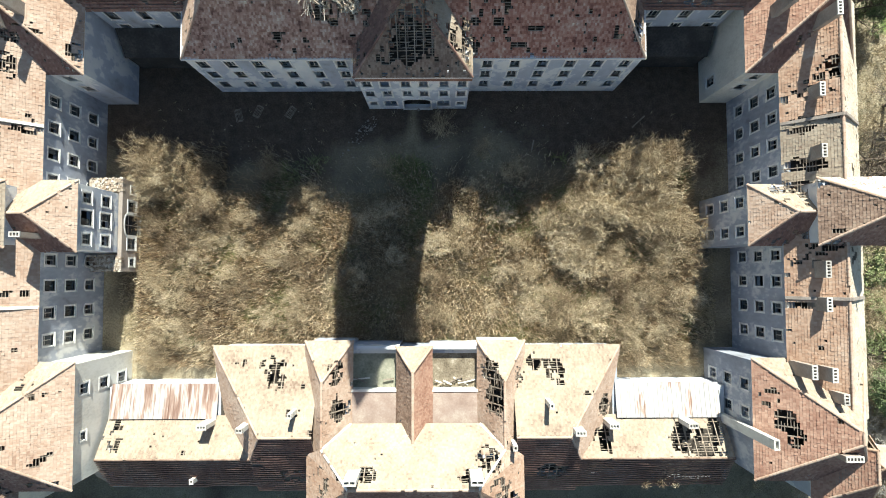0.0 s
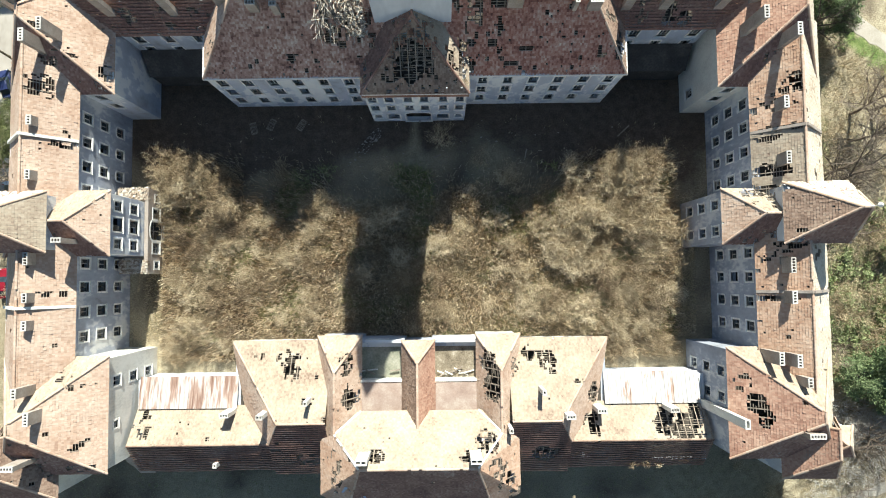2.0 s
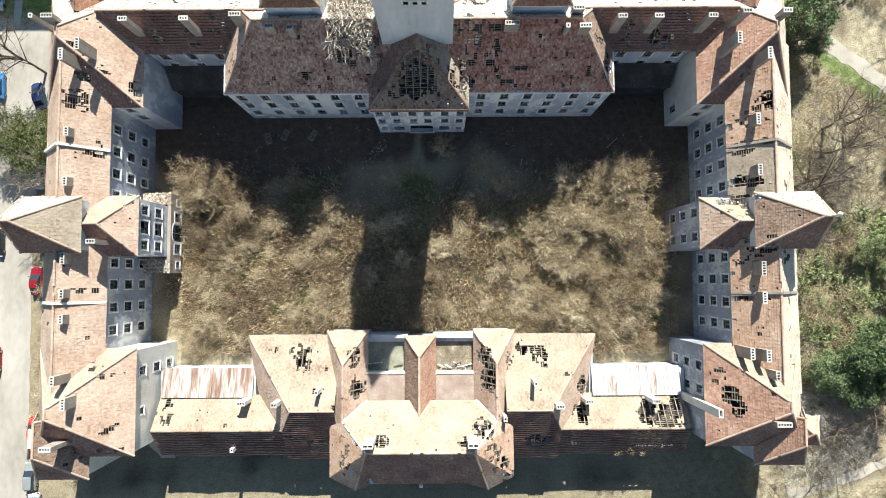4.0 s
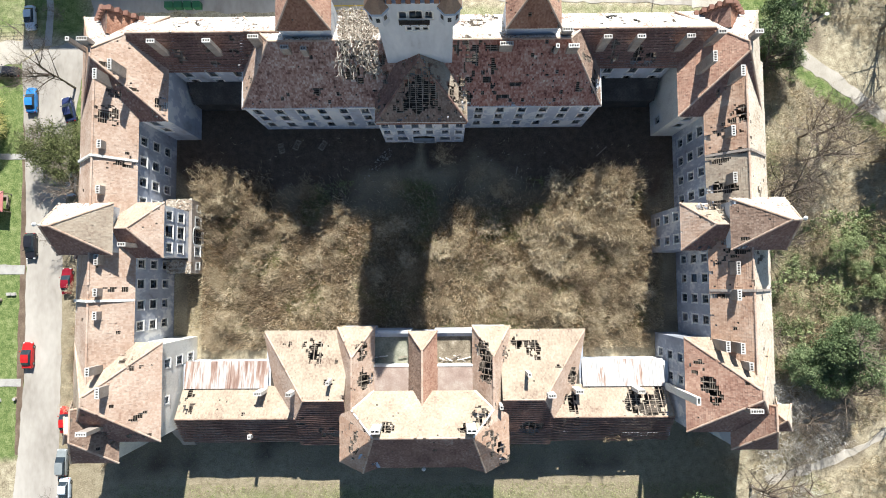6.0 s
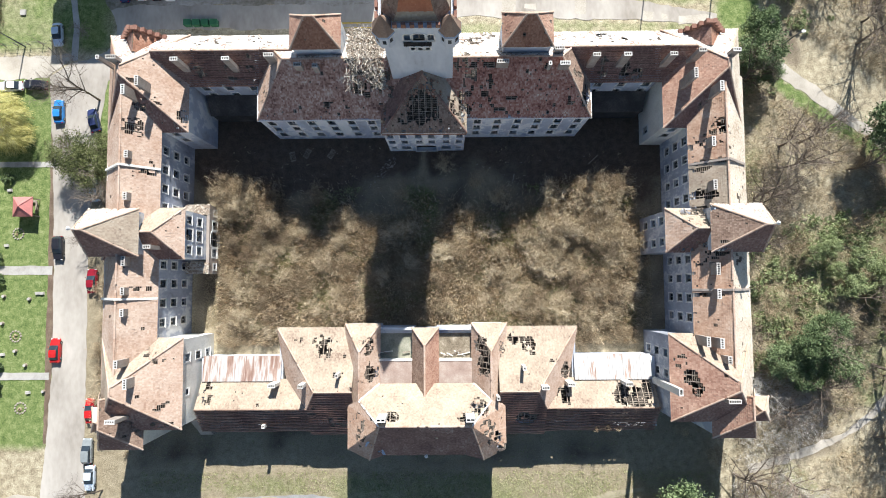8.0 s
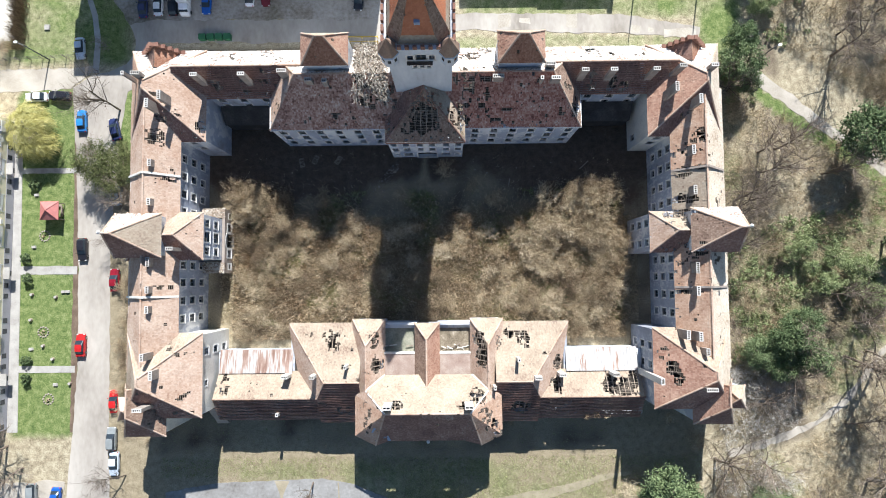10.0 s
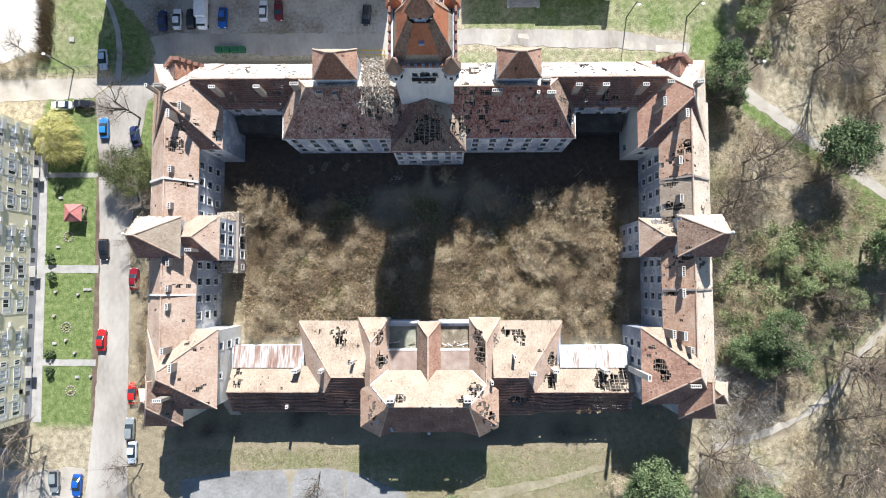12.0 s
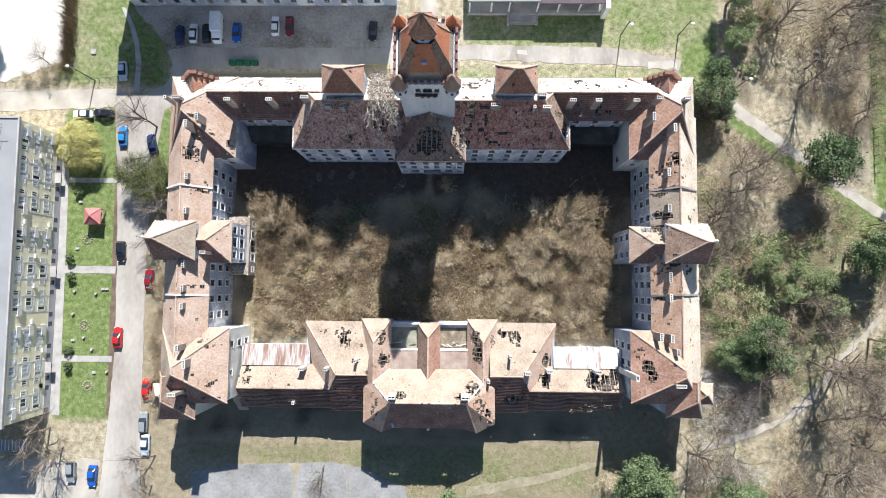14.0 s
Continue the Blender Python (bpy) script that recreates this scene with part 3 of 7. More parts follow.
def shell(parent, x0, x1, y0, y1, z1, wins=None, z0=0.0, mat=None, floors=(), cornice=True):
    """Four walls round a rectangle, an attic floor and a cornice. wins: lists by side, along the wall from its west or south end."""
    wins = wins or {}

    def turned(k, ln):
        return [(ln - w[0], *w[1:]) for w in wins.get(k, ())]
    wall(parent, (x0, y0), (x1, y0), z0, z1, wins.get("S", ()), mat)
    wall(parent, (x1, y0 + 0.6), (x1, y1 - 0.6), z0, z1, [(w[0] - 0.6, *w[1:]) for w in wins.get("E", ())], mat)
    wall(parent, (x1, y1), (x0, y1), z0, z1, turned("N", x1 - x0), mat)
    wall(parent, (x0, y1 - 0.6), (x0, y0 + 0.6), z0, z1, [(w[0] - 0.6, *w[1:]) for w in turned("W", y1 - y0)], mat)
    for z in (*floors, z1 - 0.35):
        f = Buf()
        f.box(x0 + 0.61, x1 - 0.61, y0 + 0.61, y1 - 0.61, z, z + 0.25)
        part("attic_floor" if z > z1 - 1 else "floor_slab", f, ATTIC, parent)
    if cornice:
        c = Buf()
        o = 0.22
        for k0, k1, l0, l1 in ((x0 - o, x1 + o, y0 - o, y0 - 0.003), (x0 - o, x1 + o, y1 + 0.003, y1 + o), (x0 - o, x0 - 0.003, y0, y1), (x1 + 0.003, x1 + o, y0, y1)):
            c.box(k0, k1, l0, l1, z1 - 0.38, z1 - 0.06)
        part("cornice", c, TRIM, parent)


def grid_wins(us, zs, w=1.05, h=1.75, arched=()):
    return [(u, z, w, h, z in arched) for u in us for z in zs]


def chimney(parent, x, y, z0, z1, n=3, along="y", mat=None, s=0.33):
    """A rendered chimney stack with a whitewashed cap and a row of n open flues."""
    L, W, wl = n * s + 0.14, 0.56, 0.12
    swap = along == "y"
    us, vs = [-L / 2], [-W / 2, -W / 2 + wl, W / 2 - wl, W / 2]
    for i in range(n):
        c0 = -L / 2 + wl + i * (L - wl) / n
        us += [c0, c0 + (L - wl) / n - wl]
    us.append(L / 2)

    def gone(i, j):
        return j == 1 and i % 2 == 1
    ob = part("chimney", Buf().plate(us, vs, gone, z0, z1, swap, x, y), mat or CHIMNEY, parent)
    us2, vs2 = [us[0] - 0.02, *us[1:-1], us[-1] + 0.02], [vs[0] - 0.02, vs[1], vs[2], vs[3] + 0.02]
    part("chimney_cap", Buf().plate(us2, vs2, gone, z1 + 0.002, z1 + 0.14, swap, x, y), CAPSTONE, ob, "whitewashed chimney cap")
    for i in range(n):
        a, b = us[1 + 2 * i], us[2 + 2 * i]
        k = Buf()
        lo, hi = ((x + vs[1], y + a), (x + vs[2], y + b)) if swap else ((x + a, y + vs[1]), (x + b, y + vs[2]))
        k.box(lo[0] + 0.003, hi[0] - 0.003, lo[1] + 0.003, hi[1] - 0.003, z1 - 0.8, z1 - 0.5)
        part("flue", k, SOOT, ob)
    return ob

# ---- ground ----
def smooth(a, b, x):
    t = min(1, max(0, (x - a) / (b - a)))
    return t * t * (3 - 2 * t)


def inside(x, y, x0, x1, y0, y1, e=2.0):
    return smooth(x0 - e, x0 + e, x) * (1 - smooth(x1 - e, x1 + e, x)) * smooth(y0 - e, y0 + e, y) * (1 - smooth(y1 - e, y1 + e, y))


def cover(x, y):
    """How much lawn, dry grass and bare soil lies at a place."""
    lawn = max(inside(x, y, -83, -70, -29, 38), 0.62 * inside(x, y, -86, -60, 42, 75), 0.6 * inside(x, y, 3, 58, 50, 80), 0.45 * inside(x, y, -2, 50, 40, 48, 1),
               0.5 * inside(x, y, 54, 84, -14, 10), 0.7 * inside(x, y, 48.5, 57, 41, 54), 0.4 * inside(x, y, 48, 58, 12, 36), 0.6 * inside(x, y, 80, 92, 8, 20), inside(x, y, 89.5, 200, 14, 120), 0.42 * inside(x, y, -40, 30, -42, -33), 0.7 * inside(x, y, -64, -55, 18, 40))
    d = (x - 60.3) * 0.607 + (y - 34.9) * 0.795
    lawn = max(lawn, (1 - smooth(0.8, 1.9, abs(d - 0.1))) * smooth(57, 61, x))
    dry = max(0.8 * inside(x, y, -42, 36, -12, 26), inside(x, y, -56, 46, -60, -24), inside(x, y, -66, -53, -50, 20), 0.5 * inside(x, y, 44, 62, -10, 38))
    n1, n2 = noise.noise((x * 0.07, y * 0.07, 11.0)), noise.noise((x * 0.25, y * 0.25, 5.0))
    bare = smooth(10, 22, y + 7 * n1 + 3 * n2)  # soil and rubble before the main block, its dark cover painting in the block's shade
    # the patchy soil band at y -33 to -22 also darkens the south side's shade
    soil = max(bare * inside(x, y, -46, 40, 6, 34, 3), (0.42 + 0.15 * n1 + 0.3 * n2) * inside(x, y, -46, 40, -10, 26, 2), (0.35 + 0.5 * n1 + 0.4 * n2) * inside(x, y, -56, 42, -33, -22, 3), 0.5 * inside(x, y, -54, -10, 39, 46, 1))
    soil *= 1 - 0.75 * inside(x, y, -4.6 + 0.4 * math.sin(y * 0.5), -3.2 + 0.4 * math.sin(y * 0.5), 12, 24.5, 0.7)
    if x > 47:
        lawn = max(lawn, 0.5 * smooth(0.02, 0.4, noise.noise((x * 0.06, y * 0.06, 7.0))))
        soil = max(soil, 0.55 * smooth(0.1, 0.45, noise.noise((x * 0.09, y * 0.09, 3.0))) * smooth(54, 62, x) * smooth(1.5, 4.0, abs(d - 1.0)))
    return lawn, dry, soil


def make_ground():
    xs = [-900, -500, -300, -200, -150, -125] + [-112 + 1.5 * i for i in range(150)] + [125, 150, 200, 300, 500, 900]
    ys = [-900, -500, -300, -200, -140, -100] + [-75 + 1.5 * i for i in range(107)] + [100, 140, 200, 300, 500, 900]
    t = Buf()
    for y in ys:
        for x in xs:
            t.v.append((x, y, 0.045 * noise.noise((x * 0.15, y * 0.15, 0)) - 0.03 if abs(x) < 110 else -0.06))
    w = len(xs)
    for j in range(len(ys) - 1):
        for i in range(w - 1):
            k = j * w + i
            t.f.append((k, k + 1, k + w + 1, k + w))
    me = t.mesh("ground", GROUND)
    col = me.color_attributes.new("cover", "FLOAT_COLOR", "POINT")
    flat = []
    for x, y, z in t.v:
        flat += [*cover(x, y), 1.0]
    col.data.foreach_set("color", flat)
    for p in me.polygons:
        p.use_smooth = True
    tagged(new("ground", me), "open ground of grass, bare soil and leaf litter", "ground", kind="structure")


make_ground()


def strip(name, label, pts, z, mat, th=0.14, category="road", ragged=0.45):
    """A slab on a plan polygon (anticlockwise)."""
    t = Buf()
    z = max(0.022, z - 0.025)
    fine = []
    for i, p in enumerate(pts):  # ragged, worn edges
        q = pts[(i + 1) % len(pts)]
        ln = math.hypot(q[0] - p[0], q[1] - p[1])
        n = min(60, max(1, int(ln / 1.1)))
        for k in range(n):
            x, y = p[0] + (q[0] - p[0]) * k / n, p[1] + (q[1] - p[1]) * k / n
            w = ragged * (noise.noise((x * 0.5, y * 0.5, 1.7)) + 0.7 * noise.noise((x * 1.4, y * 1.4, 4.1)))
            fine.append((x - (q[1] - p[1]) / ln * w, y + (q[0] - p[0]) / ln * w))
    pts = fine
    t.poly([(x, y, z) for x, y in pts])
    for i, (x, y) in enumerate(pts):
        p, q = pts[i - 1], (x, y)
        t.poly([(p[0], p[1], z - th), (q[0], q[1], z - th), (q[0], q[1], z), (p[0], p[1], z)])
    return tagged(part(name, t, mat), label, category, kind="structure")


strip("road_west", "worn light grey asphalt lane beside the parked cars", [(-72.5, -62), (-63.2, -62), (-63.4, -44), (-64, -26), (-64, -14), (-64.3, 2.5), (-64.1, 12), (-63.5, 24), (-61.6, 37), (-55.5, 41), (-55.5, 45.6), (-58.4, 47.2), (-60.3, 47.4), (-60.5, 44.5), (-62.0, 42.5), (-65.5, 40.9), (-68.5, 40.4), (-72.4, 38), (-71.2, 24), (-70.4, 2.5), (-70, -14), (-70.6, -26), (-72, -44)], 0.06, LANE, ragged=0.18)
strip("road_north_west", "pale dusty lane leading to the yard", [(-140, 36.8), (-97, 36.8), (-72.6, 37.6), (-67.0, 42.3), (-72.8, 41.7), (-97, 41.8), (-140, 41.9)], 0.05, GRAVEL)
strip("road_north", "grey asphalt road behind the building", [(-61.4, 50.4), (-60.4, 47.3), (-58.6, 46.6), (-13, 46.2), (4, 48.4), (35, 47.3), (49, 46.0), (49.5, 48.3), (35, 51.0), (4, 51.8), (-13, 51), (-40, 51.2), (-58, 51.4)], 0.064, LANE)
strip("parking_north", "stained grey brown parking ground with parked cars", [(-68.2, 58.6), (-65.3, 55.8), (-62.9, 52.6), (-61.4, 50.2), (-58, 51.2), (-40, 51.0), (-13, 50.8), (-10.5, 54), (-11, 61.3), (-69.4, 61.4)], 0.068, PARKING, category="yard")
strip("sand_yard", "sunlit pale sand yard behind a hedge", [(-150, 42.8), (-97.6, 43.2), (-84.0, 47.9), (-84.0, 100), (-150, 100)], 0.05, SAND, category="yard")
strip("forecourt", "cracked grey asphalt forecourt on the grass", [(-53, -60), (-10, -60), (-8.3, -44), (-8.3, -41.7), (-17.7, -37.9), (-23.6, -36.9), (-34, -37.2), (-43.5, -37.6), (-52.9, -39.2)], 0.055, ASPHALT, category="yard", ragged=0.18)
for pts_ in ([(-31.6, -52), (-31.3, -52), (-31.0, -40.0), (-29.8, -37.3), (-32.6, -37.2), (-31.5, -40.0)], [(-20.2, -52), (-20.05, -52), (-20.5, -37.6), (-20.7, -37.7)], [(-44.0, -45.2), (-31.6, -45.5), (-31.6, -45.35), (-44.0, -45.0)]):
    strip("overgrown_joint", "weedy crack running through worn asphalt", pts_, 0.066, TRODDEN, category="crack", ragged=0.12)
strip("parking_south_west", "pale asphalt parking yard with two cars", [(-140, -60), (-73.2, -60), (-72.5, -44), (-72.0, -37.0), (-140, -38.0)], 0.058, GRAVEL, category="yard")
strip("path_north", "pale path leading north from the tower", [(-6.5, 51.3), (-3.0, 51.3), (-3.0, 80), (-6.5, 80)], 0.05, GRAVEL, category="path")
strip("path_lawn", "narrow grey path curving over shaded grass", [(-68.5, 40.8), (-67.3, 40.8), (-67.1, 47.3), (-67.7, 52.1), (-69.0, 56), (-71.0, 60), (-72.0, 60), (-70.1, 56), (-68.8, 52.1), (-68.2, 47.3)], 0.058, CONCRETE, category="path", ragged=0.1)
strip("footpath_east", "pale gravel footpath leading away from the gate", [(59.6, 37.0), (64.1, 33.8), (68.6, 30.3), (72.3, 27.5), (82.0, 19.8), (90.9, 14.0), (140, -16), (140, -13), (91.7, 15.9), (83.6, 21.5), (73.2, 29.3), (68.7, 33.0), (64.5, 36.3), (60.4, 39.7)], 0.05, GRAVEL, category="path")
strip("footpath_south", "trodden earth path across dry grass", [(4.0, -43.6), (12, -42.2), (17.3, -41.0), (24, -39.2), (29.5, -37.5), (34, -36.4), (34, -35.9), (29, -36.3), (23, -38.0), (17.3, -39.2), (11, -40.3), (4.0, -41.4)], 0.03, TRODDEN, category="path", ragged=0.3)
for y0, y1 in ((1.7, 3.3), (-16.9, -15.6), (21.2, 22.2)):
    strip("footpath", "pale concrete garden path across the lawn", [(-82, y0), (-70.6, y0), (-70.6, y1), (-82, y1)], 0.06, CONCRETE, category="path", ragged=0.1)
strip("pavement", "grey paved strip along the apartment block", [(-83.2, -28), (-81.2, -28), (-81.8, 32), (-83.2, 32)], 0.062, CONCRETE, category="pavement", ragged=0.0)
strip("pavement_garden", "dark brown soil strip beside the lawn", [(-71.2, -28), (-70.1, -28), (-70.5, 36), (-71.7, 36)], 0.05, BEDSOIL, category="pavement", ragged=0.2)

TRAIL = [(52, -32.8), (60.7, -30.5), (68.5, -27.3), (74.3, -23.2), (81.3, -14.5), (90, -5.6)]
strip("trail_east", "narrow trodden trail winding between the trees", [(x + 0.2, y - 0.55) for x, y in TRAIL] + [(x - 0.2, y + 0.55) for x, y in reversed(TRAIL)], 0.03, GRAVEL, category="path", ragged=0.5)
strip("earth_track", "brown earth track beside the field fence", [(86.2, 22), (88.6, 22), (89.2, 90), (86.8, 90)], 0.035, TRODDEN, category="path")
for x0_, x1_, y0_, y1_ in ((10.5, 13.0, 48.9, 51.3), (14.5, 16.6, 49.4, 50.6), (23.6, 25.8, 48.5, 51.2), (36.0, 38.0, 47.4, 49.0), (39.4, 40.5, 47.4, 48.5), (42.5, 48.6, 46.4, 48.0)):
    strip("repair_patch", "pale sandy repair patch in the worn asphalt", [(x0_, y0_), (x1_, y0_), (x1_, y1_), (x0_, y1_)], 0.072, GRAVEL, category="road patch", ragged=0.5)
X0 = -3.4  # the axis of the building
# gone tiles: x, y, half width, half depth, share
HOLES += [
    (19.3, -14.8, 0.9, 1.3, 0.93), (18.4, -18.2, 0.6, 1.0, 0.9), (3.0, 33.0, 1.6, 1.6, 0.6), (7.5, 32.4, 2.0, 0.6, 0.5), (10.5, 28.6, 0.8, 0.5, 0.5), (-18.5, 27.8, 0.9, 0.4, 0.6), (19.5, 28.0, 0.8, 0.6, 0.5),
    (-3.6, 26.9, 2.4, 2.6, 0.93), (-6.0, 25.8, 1.6, 1.2, 0.6), (-1.0, 26.2, 1.8, 1.3, 0.6), (-3.4, 29.3, 1.6, 1.2, 0.5),
    (-12.8, -10.4, 0.8, 1.3, 0.85), (-12.2, -14.4, 0.9, 1.9, 0.88), (5.9, -12.6, 1.0, 2.6, 0.93), (5.4, -10.0, 0.8, 1.4, 0.9),
    (-24.4, -9.4, 0.7, 0.35, 0.8), (-21.2, -9.6, 0.9, 1.0, 0.7), (-19.8, -10.8, 1.0, 1.5, 0.72), (12.9, -9.9, 1.0, 1.5, 0.65), (14.0, -10.9, 0.8, 1.1, 0.75), (10.9, -9.3, 0.8, 1.1, 0.65), (-17.5, -14.8, 0.9, 0.4, 0.5), (16.8, -12.9, 0.5, 0.3, 0.6), (8.9, -11.0, 0.5, 1.4, 0.6),
    (4.9, -19.6, 1.3, 1.1, 0.75), (2.6, -20.6, 0.9, 0.6, 0.7), (7.3, -24.6, 1.1, 1.3, 0.75), (6.2, -22.4, 1.2, 1.1, 0.55), (8.6, -26.2, 1.0, 1.0, 0.6), (-13.5, -21.7, 0.7, 1.6, 0.5), (-13.2, -24.6, 1.0, 1.2, 0.5), (-8.5, -20.5, 1.0, 0.6, 0.95), (30.2, -18.9, 3.0, 1.4, 0.93), (32.6, -17.4, 0.8, 2.0, 0.92), (28.2, -17.6, 0.6, 1.6, 0.8),
    (36.7, -14.6, 0.9, 1.4, 0.92), (37.3, -16.5, 0.8, 1.1, 0.9), (35.6, -12.4, 0.8, 1.0, 0.5), (38.2, 10.6, 1.9, 0.8, 0.8), (39.6, 13.0, 1.9, 0.8, 0.92),
    (40.5, 18.0, 1.8, 0.45, 0.7), (41.5, 23.0, 1.2, 1.2, 0.8), (39.9, 20.6, 1.6, 1.0, 0.4), (36.6, 9.4, 0.9, 0.8, 0.45), (39.0, 9.6, 1.4, 0.6, 0.55), (38.2, 5.2, 2.6, 0.9, 0.5), (43.6, 3.0, 1.2, 0.7, 0.6), (39.4, 2.2, 1.0, 0.6, 0.5), (37.9, -5.4, 0.7, 0.35, 0.9), (39.2, -2.4, 1.9, 0.35, 0.85), (39.0, 16.9, 1.9, 0.4, 0.85), (40.8, 4.1, 1.5, 0.6, 0.85), (-44.6, -21.6, 2.6, 0.5, 0.5), (-48.2, -20.9, 1.4, 1.0, 0.5), (43.4, 19.6, 1.0, 0.7, 0.4), (-48.0, 24.0, 1.4, 1.3, 0.5),
    (-46.0, 17.3, 1.6, 0.5, 0.7), (-47.0, -0.8, 1.4, 0.4, 0.6), (-12.5, 31.8, 2.4, 2.8, 0.8), (-9.5, 30.0, 1.4, 2.6, 0.5), (4.0, 31.0, 1.2, 3.0, 0.55),
    (6.5, 29.6, 1.0, 2.0, 0.5), (8.0, 27.2, 1.6, 0.5, 0.5), (2.2, 26.8, 1.6, 2.6, 0.75), (-12.0, 36.4, 3.0, 3.2, 0.93), (-12.2, 33.4, 2.6, 1.6, 0.9), (14.0, 30.0, 3.0, 2.2, 0.12), (-17.8, -22.9, 1.5, 1.2, 0.6), (-21.7, -20.8, 0.8, 1.0, 0.4), (12.6, -22.2, 1.5, 1.3, 0.85), (-38.7, 37.6, 1.6, 0.8, 0.4), (-35.0, 38.2, 1.4, 0.9, 0.45), (-31.2, 38.9, 1.6, 0.5, 0.4), (-28.1, 37.6, 1.2, 0.9, 0.4), (4.2, 37.6, 1.8, 1.2, 0.6), (7.0, 38.8, 1.2, 0.8, 0.5), (24.8, 38.5, 1.3, 0.7, 0.65), (28.0, 37.2, 0.5, 0.9, 0.7), (32.5, 37.3, 0.9, 0.7, 0.4), (28.4, 32.8, 1.0, 1.0, 0.8), (-41.4, 26.4, 0.9, 0.9, 0.45), (-42.0, 25.0, 0.9, 0.8, 0.5), (-47.2, 30.2, 1.0, 0.8, 0.5), (-45.7, 18.7, 1.2, 0.5, 0.5),
    (-39.2, -18.2, 0.8, 1.8, 0.7), (19.2, -19.0, 0.9, 1.6, 0.7), (30.0, 32.6, 1.0, 0.8, 0.7), (24.8, 33.2, 0.8, 1.2, 0.6), (-33.5, 33.0, 0.9, 1.2, 0.6),
    (-38.5, 33.2, 1.0, 0.7, 0.6), (-46.6, -10.6, 1.7, 0.6, 0.35), (-44.0, -11.6, 1.2, 0.5, 0.4), (-43.6, -18.6, 0.8, 0.6, 0.4), (22.0, 29.0, 0.9, 1.6, 0.7), (20.6, 32.0, 0.8, 1.0, 0.6), (-28.6, 29.0, 0.8, 1.8, 0.5), (-30.4, 33.6, 0.6, 1.4, 0.6), (-27.4, 36.9, 0.8, 0.7, 0.5), (40.2, 3.0, 0.8, 0.6, 0.5), (44.4, -8.5, 0.5, 2.5, 0.25), (44.8, 12.6, 0.6, 1.0, 0.5), (-51.0, -5.0, 0.6, 2.0, 0.3), (-46.2, 27.6, 2.0, 0.8, 0.5), (38.8, 27.0, 1.5, 0.8, 0.3),
]

# ---- north block with the gable front ----
ZF = (3.2, 6.8, 10.2)
nb = thing("north_block", "derelict grey plastered three storey block with dark tiled hipped roof", "building")
L = 53.0
xw = [1.6 + 3.25 * i for i in range(6)]
xe = [L - v for v in xw]
shell(nb, X0 - L / 2, X0 + L / 2, 25.95, 39.4, 12.3, {"S": grid_wins(xw + xe, ZF, 1.15, 2.1, arched=(3.2,)) + grid_wins([20.3, L - 20.3], ZF, 0.95, 2.0)}, floors=(4.8, 8.4))
# the north slope's white tile has the full sun in its colour
hip_roof(nb, X0 - 26.6, X0 + 26.6, 25.85, 39.8, 12.2, (X0 - 21.0, 33.4), (X0 + 21.0, 33.4), 18.4, {"N": TILE_WHITE, "E": TILE_GREY, "W": TILE, "S": TILE_DARK}, sides="NEW", scatter=0.03)
slope(nb, [(X0 - 26.6, 25.85, 12.2), (X0, 25.85, 12.2), (X0, 33.4, 18.4), (X0 - 21.0, 33.4, 18.4)], TILE_UMBER, scatter=0.012)
slope(nb, [(X0, 25.85, 12.2), (X0 + 26.6, 25.85, 12.2), (X0 + 21.0, 33.4, 18.4), (X0, 33.4, 18.4)], TILE_BROWN, scatter=0.022)
for x, y, n, al, z in ((-26.1, 33.6, 4, "x", 19.5), (-21.9, 32.2, 3, "x", 19.2), (-19.3, 32.0, 2, "x", 19.2), (8.6, 32.3, 5, "x", 19.4), (17.0, 34.3, 4, "x", 19.2), (17.8, 32.0, 4, "x", 19.2), (15.6, 32.0, 1, "x", 19.2)):
    chimney(nb, x, y, 13.5, z, n, al)

gf = thing("gable_front", "projecting plastered entrance front with a collapsing tiled roof", "building")
AW = 13.3
aw = [1.0, 3.15, 5.6, 7.7, 10.15, 12.3]
shell(gf, X0 - AW / 2 + 0.1, X0 + AW / 2 - 0.1, 23.55, 31.0, 13.0,
      {"S": [(u - 0.1, z, 1.05, 1.95, False) for u in aw for z in (6.6, 10.2)] + [(3.1, 2.6, 1.6, 2.2, True), (10.0, 2.6, 1.6, 2.2, True), (0.9, 2.6, 0.9, 1.4, True), (12.2, 2.6, 0.9, 1.4, True), (6.55, 2.2, 3.5, 4.0, True)]}, floors=(4.8, 8.6))
t = Buf()
t.box(X0 - AW / 2 - 0.1, X0 + AW / 2 + 0.1, 23.36, 23.54, 11.65, 13.05)
part("parapet", t, BRICK, gf, "bare brick parapet band")
hip_roof(gf, X0 - 6.75, X0 + 6.75, 23.3, 38.5, 13.1, (X0, 30.4), (X0, 34.0), 19.6, {"S": TILE_GREY, "E": TILE_PALE, "W": TILE_DARK}, sides="SEW", scatter=0.09, capmat=TILE_DARK)

